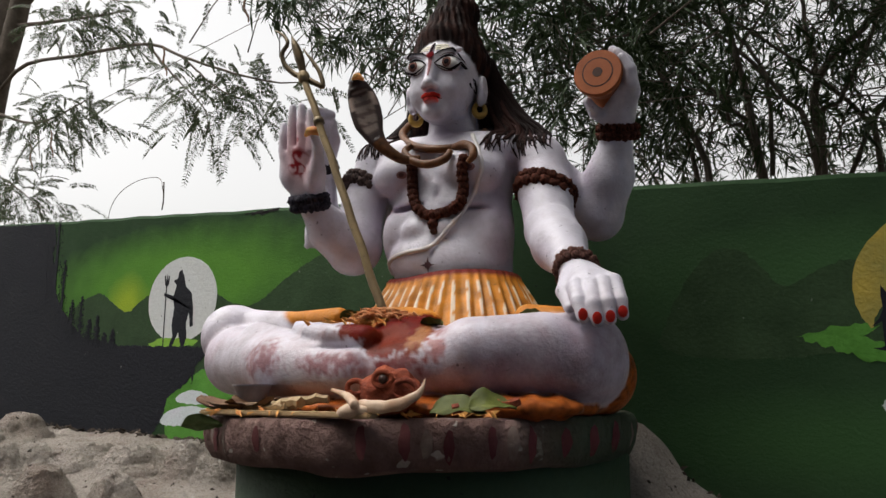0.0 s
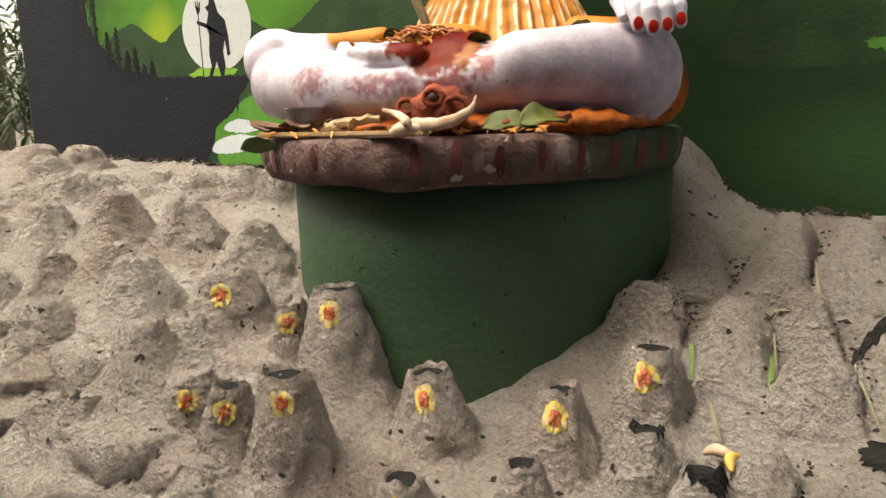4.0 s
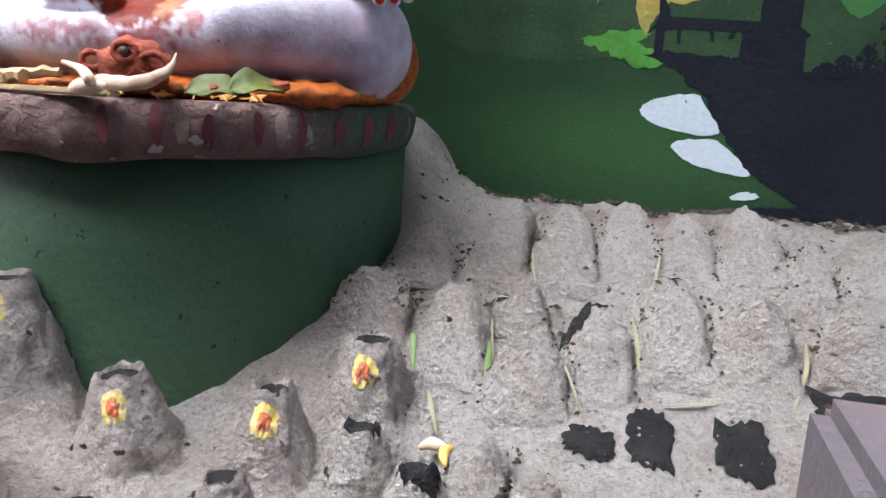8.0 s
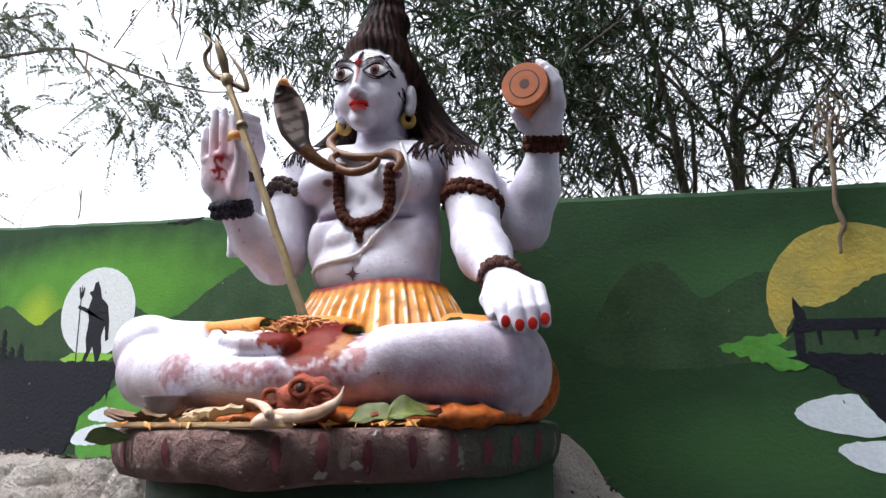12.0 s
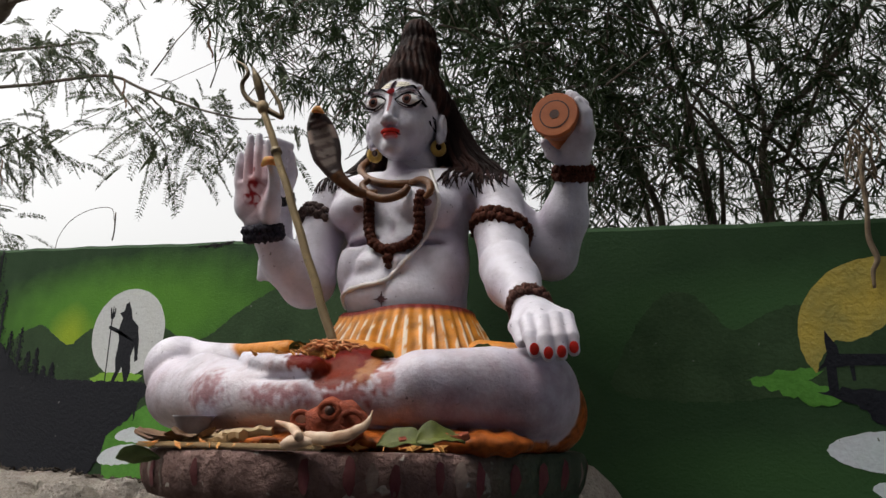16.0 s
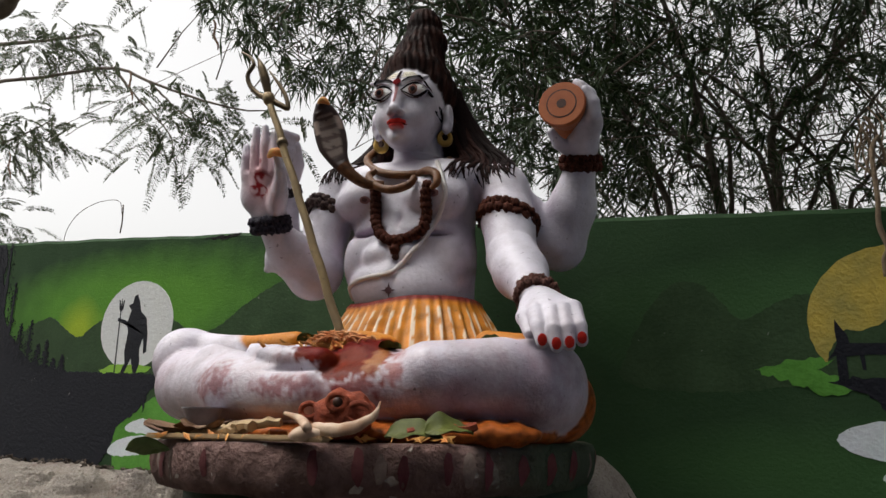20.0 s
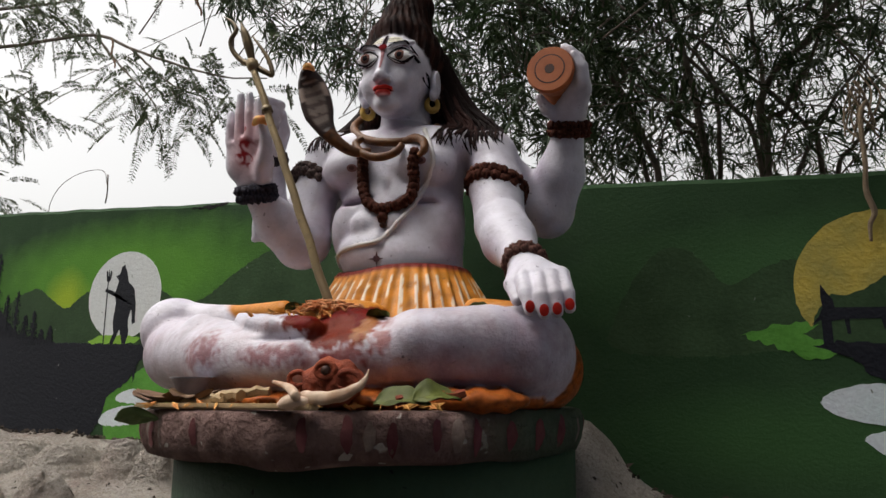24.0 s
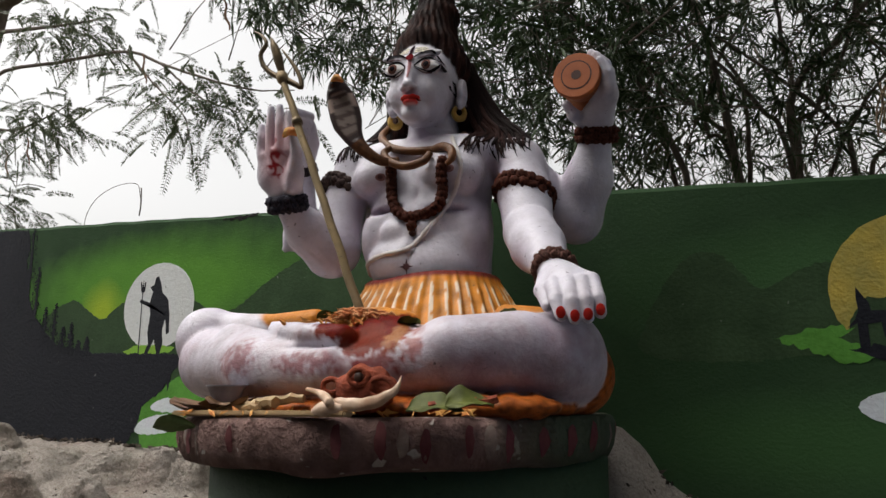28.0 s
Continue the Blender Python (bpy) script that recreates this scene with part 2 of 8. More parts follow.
def wall_material():
    """Mural sky: green wall paint that brightens to leaf green round the hills, in soft brushed patches."""
    m, nt, b = shader("mural_wall_paint", 0.8, 0, 0.10)
    p = world_pos(nt)
    sep = nt.nodes.new("ShaderNodeSeparateXYZ")
    nt.links.new(p, sep.inputs[0])

    def patch(cx, cz, rx, rz):
        v = nt.nodes.new("ShaderNodeVectorMath")
        v.operation = "SUBTRACT"
        nt.links.new(p, v.inputs[0])
        v.inputs[1].default_value = (cx, 0, cz)
        w = nt.nodes.new("ShaderNodeVectorMath")
        w.operation = "MULTIPLY"
        nt.links.new(v.outputs[0], w.inputs[0])
        w.inputs[1].default_value = (1 / rx, 0, 1 / rz)
        ln = nt.nodes.new("ShaderNodeVectorMath")
        ln.operation = "LENGTH"
        nt.links.new(w.outputs[0], ln.inputs[0])
        return ln.outputs["Value"]

    n1 = tex_noise(nt, 9, 6, 0.6, p)
    base = blend(nt, span(nt, tex_noise(nt, 2.2, 5, 0.6, p), 0.35, 0.65), (0.022, 0.050, 0.021), (0.030, 0.064, 0.027))

    def brushed(col, args, inner, outer, tint):
        d = nt.nodes.new("ShaderNodeMath")
        d.operation = "MULTIPLY_ADD"
        nt.links.new(n1, d.inputs[0])
        d.inputs[1].default_value = 0.5
        nt.links.new(patch(*args), d.inputs[2])
        return blend(nt, span(nt, d.outputs[0], inner, outer, 1.0, 0.0), col, tint)

    col = brushed(base, (-1.15, 1.75, 0.75, 0.19), 0.75, 1.45, (0.085, 0.23, 0.030))
    col = brushed(col, (-1.38, 1.68, 0.13, 0.12), 0.55, 1.35, (0.27, 0.38, 0.03))
    col = brushed(col, (1.02, 1.60, 0.55, 0.12), 0.65, 1.5, (0.042, 0.100, 0.036))
    col = brushed(col, (1.42, 1.58, 0.22, 0.12), 0.6, 1.5, (0.060, 0.160, 0.045))
    col = brushed(col, (1.00, 1.27, 0.42, 0.10), 0.6, 1.5, (0.036, 0.088, 0.030))
    col = blend(nt, span(nt, tex_noise(nt, 26, 8, 0.75, p), 0.55, 0.75, 0, 0.16), col, (0.06, 0.09, 0.05))
    col = blend(nt, span(nt, tex_noise(nt, 55, 2, 0.5, p), 0.74, 0.76, 0, 0.8), col, (0.02, 0.022, 0.018))
    stain = tex_noise(nt, 1.3, 8, 0.7, p)
    col = blend(nt, span(nt, stain, 0.58, 0.75, 0, 0.45), col, (0.03, 0.045, 0.03))
    nt.links.new(col, b.inputs["Base Color"])
    nt.links.new(span(nt, n1, 0.3, 0.7, 0.70, 0.88), b.inputs["Roughness"])
    relief(nt, b, tex_noise(nt, 95, 7, 0.72, p), 0.6, 0.005)
    return m


def attribute_paint(name, rough, bump, dist, dirt, dust=False, gloss=0.45):
    """Paint whose colour regions come from the sculpted shapes, with dust and fine pitting."""
    m, nt, b = shader(name, rough, 0, 0.45)
    a = nt.nodes.new("ShaderNodeVertexColor")
    a.layer_name = "paint"
    p = world_pos(nt)
    n1, n2, n3 = tex_noise(nt, 14, 6, 0.65, p), tex_noise(nt, 120, 5, 0.6, p), tex_noise(nt, 85, 3, 0.5, p)
    col = blend(nt, span(nt, n1, 0.45, 0.75, 0, dirt), a.outputs[0], (0.30, 0.25, 0.24), "MULTIPLY")
    col = blend(nt, span(nt, n3, 0.69, 0.73, 0, 0.6), col, (0.12, 0.10, 0.10), "MULTIPLY")
    if dust:
        sep = nt.nodes.new("ShaderNodeSeparateXYZ")
        nt.links.new(p, sep.inputs[0])
        low = span(nt, sep.outputs[2], 1.55, 1.46)
        for scale, a0, a1, amt, tint in ((30, 0.42, 0.68, 0.50, (0.80, 0.58, 0.56)), (9, 0.40, 0.66, 0.65, (0.62, 0.55, 0.53)), (3.5, 0.40, 0.62, 0.5, (0.70, 0.66, 0.66)), (230, 0.62, 0.70, 0.40, (0.60, 0.34, 0.32)), (75, 0.68, 0.72, 0.5, (0.35, 0.26, 0.24))):
            mm = nt.nodes.new("ShaderNodeMath")
            mm.operation = "MULTIPLY"
            nt.links.new(low, mm.inputs[0])
            nt.links.new(span(nt, tex_noise(nt, scale, 5, 0.65, p), a0, a1, 0, amt), mm.inputs[1])
            col = blend(nt, mm.outputs[0], col, tint, "MULTIPLY")
    nt.links.new(col, b.inputs["Base Color"])
    nt.links.new(span(nt, n1, 0.3, 0.7, rough - 0.08, rough + 0.12), b.inputs["Roughness"])
    # red and orange powder and paint lie matte on the glossier white
    tone = nt.nodes.new("ShaderNodeSeparateColor")
    nt.links.new(a.outputs[0], tone.inputs[0])
    ratio = nt.nodes.new("ShaderNodeMath")
    ratio.operation = "DIVIDE"
    nt.links.new(tone.outputs[1], ratio.inputs[0])
    nt.links.new(tone.outputs[0], ratio.inputs[1])
    nt.links.new(span(nt, ratio.outputs[0], 0.15, 0.75, gloss * 0.12, gloss), b.inputs["Specular IOR Level"])
    relief(nt, b, n2, bump, dist)
    return m


M_wall = wall_material()
M_statue = attribute_paint("painted_plaster", 0.42, 0.45, 0.004, 0.45, True)
M_hair = attribute_paint("painted_carved_hair", 0.65, 0.5, 0.004, 0.3, gloss=0.09)
M_line = attribute_paint("matte_line_paint", 0.85, 0.1, 0.001, 0.2, gloss=0.04)


def leaf_material(name, c1, c2):
    m, nt, b = shader(name, 0.5, 0, 0.4)
    g = nt.nodes.new("ShaderNodeNewGeometry")
    col = blend(nt, g.outputs["Random Per Island"], c1, c2)
    nt.links.new(col, b.inputs["Base Color"])
    t = nt.nodes.new("ShaderNodeBsdfTranslucent")
    nt.links.new(col, t.inputs[0])
    mx = nt.nodes.new("ShaderNodeMixShader")
    mx.inputs[0].default_value = 0.22
    out = nt.nodes["Material Output"]
    nt.links.new(b.outputs[0], mx.inputs[1])
    nt.links.new(t.outputs[0], mx.inputs[2])
    nt.links.new(mx.outputs[0], out.inputs[0])
    return m


M_leaf = leaf_material("narrow_leaf", (0.020, 0.040, 0.016), (0.048, 0.080, 0.030))
M_leaf2 = leaf_material("feathery_leaf", (0.050, 0.075, 0.035), (0.085, 0.11, 0.055))
M_leaf3 = leaf_material("lime_leaf", (0.09, 0.15, 0.03), (0.14, 0.20, 0.05))


# ---- mesh helpers ----
def mesh_from(name, verts, faces, mats, smooth=True, midx=None):
    me = bpy.data.meshes.new(name)
    me.from_pydata([tuple(map(float, v)) for v in verts], [], [tuple(map(int, f)) for f in faces])
    for m in (mats if isinstance(mats, (list, tuple)) else [mats]):
        me.materials.append(m)
    me.polygons.foreach_set("use_smooth", [smooth] * len(me.polygons))
    if midx is not None:
        me.polygons.foreach_set("material_index", midx)
    me.update()
    return me


def part(name, bm, material, parent=None, label="", smooth=True):
    """One mesh object from a bmesh, or from (verts, faces), under a thing or a part."""
    if isinstance(bm, tuple):
        me = mesh_from(name, bm[0], bm[1], material, smooth)
    else:
        me = bpy.data.meshes.new(name)
        bm.to_mesh(me)
        bm.free()
        me.materials.append(material)
        me.polygons.foreach_set("use_smooth", [smooth] * len(me.polygons))
    ob = new(name, me)
    if parent is not None:
        ob.parent = parent
        ob.matrix_parent_inverse = parent.matrix_world.inverted()
    if label:
        tagged(ob, label)
    return ob


def thing(name, at, label, category, group="", kind=""):
    ob = new(name)
    ob.empty_display_size = 0.05
    ob.location = at
    bpy.context.view_layer.update()
    return tagged(ob, label, category, group, kind)


def tube(points, radii, sides=10, cap=True):
    """A tapered tube along points; returns verts, faces."""
    pts = [Vector(p) for p in points]
    if not hasattr(radii, "__len__"):
        radii = [radii] * len(pts)
    verts, faces = [], []
    side = None
    for i, p in enumerate(pts):
        d = (pts[min(i + 1, len(pts) - 1)] - pts[max(i - 1, 0)]).normalized()
        if side is None:
            side = d.orthogonal().normalized()
        side = (side - d * side.dot(d)).normalized()
        up = d.cross(side)
        for k in range(sides):
            a = 2 * math.pi * k / sides
            verts.append(p + (side * math.cos(a) + up * math.sin(a)) * radii[i])
    n = len(pts)
    for i in range(n - 1):
        for k in range(sides):
            a, b = i * sides + k, i * sides + (k + 1) % sides
            faces.append((a, b, b + sides, a + sides))
    if cap:
        faces.append(tuple(range(sides))[::-1])
        faces.append(tuple(range((n - 1) * sides, n * sides)))
    return verts, faces


def curve_pts(ctrl, n=24):
    """Catmull-Rom through control points."""
    c = [np.array(p, float) for p in ctrl]
    c = [2 * c[0] - c[1]] + c + [2 * c[-1] - c[-2]]
    out = []
    segs = len(c) - 3
    for i in range(n):
        u = i / (n - 1) * segs
        s = min(int(u), segs - 1)
        f = u - s
        p0, p1, p2, p3 = c[s:s + 4]
        out.append(0.5 * (2 * p1 + (p2 - p0) * f + (2 * p0 - 5 * p1 + 4 * p2 - p3) * f * f + (3 * p1 - p0 - 3 * p2 + p3) * f ** 3))
    return out


def lerp_list(vals, n):
    return list(np.interp(np.linspace(0, 1, n), np.linspace(0, 1, len(vals)), vals))


def merge(pieces):
    V, Fc = [], []
    for v, f in pieces:
        o = len(V)
        V += list(v)
        Fc += [tuple(i + o for i in q) for q in f]
    return V, Fc


def box(x0, y0, z0, x1, y1, z1, bevel=0.0):
    bm = bmesh.new()
    bmesh.ops.create_cube(bm, size=1)
    for v in bm.verts:
        v.co = Vector(((x0 + x1) / 2 + v.co.x * (x1 - x0), (y0 + y1) / 2 + v.co.y * (y1 - y0), (z0 + z1) / 2 + v.co.z * (z1 - z0)))
    if bevel:
        bmesh.ops.bevel(bm, geom=bm.edges[:], offset=bevel, segments=2, affect="EDGES")
    return bm


# ---- wall, side wall, ground ----
TOP0, TOP_SLOPE = 1.901, -0.0875


def wall_top(x):
    return TOP0 + TOP_SLOPE * x


def slab_wall(x0, x1, y0, y1, z0, n=40):
    """Wall with a slightly uneven sloping top."""
    rnd = random.Random(3)
    V, Fc = [], []
    for i in range(n + 1):
        x = x0 + (x1 - x0) * i / n
        zt = wall_top(x) + rnd.uniform(-0.003, 0.003)
        V += [(x, y0, z0), (x, y0, zt - 0.012), (x, y0 + 0.010, zt), (x, y1 - 0.01, zt), (x, y1, zt - 0.012), (x, y1, z0)]
    for i in range(n):
        for k in range(6):
            a, b = i * 6 + k, i * 6 + (k + 1) % 6
            Fc.append((a, b, b + 6, a + 6)[::-1])
    Fc += [tuple(range(6)), tuple(range(n * 6, n * 6 + 6))[::-1]]
    return V, Fc


wall = part("wall_north", slab_wall(-2.37, 1.66, 0.0, 0.16, 0.0), M_wall, None, smooth=False)
tagged(wall, "plastered boundary wall painted with a green hill mural", "wall", kind="structure")
side = part("wall_east", box(1.662, -2.6, 0.0, 1.83, 0.22, 1.66, 0.012), M_blue, None, smooth=False)
tagged(side, "faded blue painted low wall with peeling patches", "wall", kind="structure")


def ground_z(x, y):
    base = 0.0 if y < -2.2 else (0.66 if y > -1.25 else 0.66 * ((y + 2.2) / 0.95) ** 1.5)
    if y > 0.1:
        base = 0.35
    return base + 0.025 * noise.noise(Vector((x * 3, y * 3, 0)))


def grid_sheet(xs, ys, zf):
    V = [(x, y, zf(x, y)) for y in ys for x in xs]
    w = len(xs)
    Fc = [(j * w + i, j * w + i + 1, (j + 1) * w + i + 1, (j + 1) * w + i) for j in range(len(ys) - 1) for i in range(w - 1)]
    return V, Fc


gx = [-900, -200, -50, -15, -6] + list(np.arange(-4, 4.01, 0.1)) + [6, 15, 50, 200, 900]
gy = [-900, -200, -50, -15, -6] + list(np.arange(-4, 2.01, 0.1)) + [4, 15, 50, 200, 900]
ground = part("ground", grid_sheet(gx, gy, ground_z), M_soil, None)
tagged(ground, "bare dark trodden soil with crumbs and litter", "ground", kind="structure")


# unseen walls added beyond the view to block sky light from the front
M_blocker = grainy("blocker_dark_plaster", (0.085, 0.085, 0.075), (0.12, 0.115, 0.10), 2.0, 0.9, 0.6, 30.0, 0.01, spec=0.1)
for nm, b in (("sky_blocker_south", (-4.5, -3.9, 0.0, 4.2, -3.7, 5.6)), ("sky_blocker_east", (3.3, -3.7, 0.0, 3.5, -0.9, 5.6))):
    tagged(part(nm, box(*b, 0.02), M_blocker, None, smooth=False), "unseen plain dark plaster wall added to block front sky light", "wall", kind="structure")


# ---- sand bank ----
def bank_z(x, y):
    lf = 1 / (1 + math.exp(max(-40, min(40, (x - 0.05) / 0.12))))
    top = 1.135 * (1 - lf) + (1.215 - 0.03 * (x + 1.0)) * lf
    near, mid = 0.12 + 0.06 * (1 - lf), 0.30 + 0.12 * (1 - lf)
    if y > -0.45:
        z = top + near * y
    elif y > -0.95:
        z = top - 0.45 * near + mid * (y + 0.45)
    else:
        z = top - 0.45 * near - 0.5 * mid + 0.9 * (y + 0.95)
    dip = 0.055 * math.exp(-((x - 0.38) / 0.20) ** 2 - ((y + 0.79) / 0.13) ** 2)
    return z - dip + 0.17 * math.exp(-((x - 0.50) / 0.10) ** 2 - ((y + 0.05) / 0.16) ** 2)


def bank_rough(x, y):
    v = Vector((x, y, 0.3))
    pit = max(0.0, noise.noise(v * 24 + Vector((5, 5, 5))) - 0.35)
    return bank_z(x, y) + 0.020 * noise.noise(v * 6) + 0.012 * noise.noise(v * 17) + 0.006 * noise.noise(v * 45) - 0.03 * pit


SAND = [grid_sheet(np.arange(-2.75, 1.70, 0.014), np.arange(-1.42, 0.012, 0.014), bank_rough)]
bank = part("sand_bank", SAND[0], M_sand, None)
tagged(bank, "uneven bank of dried sandy mud against the wall", "sand bank", kind="structure")


# ---- pedestal and slab ----
def lathe(cx, cy, profile, sides=72, wob=None):
    """Profile of (radius, z) turned about a vertical axis."""
    V, Fc = [], []
    for r, z in profile:
        for k in range(sides):
            a = 2 * math.pi * k / sides
            rr = r + (wob(a, z) if wob else 0)
            V.append((cx + rr * math.cos(a), cy + rr * math.sin(a), z))
    n = len(profile)
    for i in range(n - 1):
        for k in range(sides):
            a, b = i * sides + k, i * sides + (k + 1) % sides
            Fc.append((a, b, b + sides, a + sides))
    Fc += [tuple(range(sides))[::-1], tuple(range((n - 1) * sides, n * sides))]
    return V, Fc


SLAB_Z = 1.333
PED_X, PED_Y = 0.195, -0.385
pedestal = thing("pedestal", (PED_X, PED_Y, 0.75), "round dark green plastered pedestal under a thick chipped slab", "pedestal")
part("drum_body", lathe(PED_X, PED_Y, [(0.378, 0.70), (0.384, 0.9), (0.384, 1.1), (0.386, 1.266)], 96,
                        lambda a, z: 0.003 * noise.noise(Vector((a * 2, z * 4, 0)))), M_green, pedestal, "dark green painted plaster drum")


def slab_material():
    m = grainy("weathered_slab_paint", (0.28, 0.175, 0.155), (0.12, 0.070, 0.060), 16.0, 0.85, 1.0, 42.0, 0.026, spec=0.2, speck=((0.46, 0.41, 0.37), 0.015))
    nt = m.node_tree
    b = nt.nodes["Principled BSDF"]
    p = world_pos(nt)
    sep = nt.nodes.new("ShaderNodeSeparateXYZ")
    nt.links.new(p, sep.inputs[0])
    old = b.inputs["Base Color"].links[0].from_socket
    edge = span(nt, sep.outputs[0], 0.50, 0.58)
    nt.links.new(blend(nt, edge, old, (0.075, 0.10, 0.065)), b.inputs["Base Color"])
    return m


M_slab = slab_material()
M_slabred = grainy("maroon_petal_paint", (0.115, 0.022, 0.030), (0.16, 0.05, 0.05), 30.0, 0.8, 0.6, 90.0, 0.004)
M_slabpale = grainy("worn_cream_paint", (0.25, 0.19, 0.16), (0.13, 0.085, 0.07), 45.0, 0.8, 0.6, 90.0, 0.004)
SX, SY = 0.186, -0.41


def slab_wob(a, z):
    low = max(0, (1.29 - z) / 0.04)
    return 0.007 * noise.noise(Vector((math.cos(a) * 4, math.sin(a) * 4, z * 8))) + 0.0025 * math.sin(a * 46) * (1 if 1.27 < z < 1.33 else 0) + 0.003 * noise.noise(Vector((math.cos(a) * 22, math.sin(a) * 22, z * 30))) - low * 0.006 * abs(noise.noise(Vector((math.cos(a) * 9, math.sin(a) * 9, 1))))


slab_profile = [(0.34, 1.250), (0.385, 1.252), (0.404, 1.259), (0.413, 1.275), (0.417, 1.295), (0.416, 1.318), (0.412, 1.329), (0.403, 1.3325), (0.28, SLAB_Z)]
sv, sf = lathe(SX, SY, slab_profile, 220, slab_wob)
sv = [(x, y, z + (0.007 * noise.noise(Vector((x * 9, y * 9, 0))) - 0.010 * max(0, noise.noise(Vector((x * 5 + 3, y * 5, 2)))) if z < 1.262 else 0)) for x, y, z in sv]
slab = part("slab", (sv, sf), M_slab, pedestal, "chipped brown-grey slab with faded maroon petal strokes")
side_r = lambda z: float(np.interp(z, [q[1] for q in slab_profile[:8]], [q[0] for q in slab_profile[:8]]))
rs = random.Random(11)
for i in range(52):
    a = radians(-205 + i * 4.5)
    if rs.random() < (0.12 if i % 2 == 0 else 0.55):
        continue
    V, Fc = [], []
    w, h = rs.uniform(0.007, 0.010), rs.uniform(0.018, 0.028)
    zc = 1.296 + rs.uniform(-0.004, 0.004)
    for k in range(14):
        b = 2 * math.pi * k / 14
        zz = zc + h * math.sin(b) * (1 + 0.12 * rs.uniform(-1, 1))
        aa = a + w * math.cos(b) * (1 + 0.2 * rs.uniform(-1, 1)) / 0.42
        r = side_r(zz) + 0.0018 + slab_wob(aa, zz)
        V.append((SX + r * math.cos(aa), SY + r * math.sin(aa), zz))
    r = side_r(zc) + 0.0030 + slab_wob(a, zc)
    V.append((SX + r * math.cos(a), SY + r * math.sin(a), zc))
    part("petal_stroke", (V, [(k, (k + 1) % 14, 14) for k in range(14)]), M_slabred if i % 2 == 0 else M_slabpale, slab)

# ---- statue ----
SKIN, SHADE_ORANGE, HAIR = (0.555, 0.535, 0.60), (0.56, 0.21, 0.022), (0.010, 0.0050, 0.0045)
BROWN, RED, BLACK, WHITE, OCHRE = (0.060, 0.021, 0.014), (0.60, 0.035, 0.025), (0.012, 0.010, 0.012), (0.75, 0.74, 0.74), (0.48, 0.30, 0.06)
SNAKE, MAROON = (0.13, 0.052, 0.018), (0.16, 0.025, 0.022)


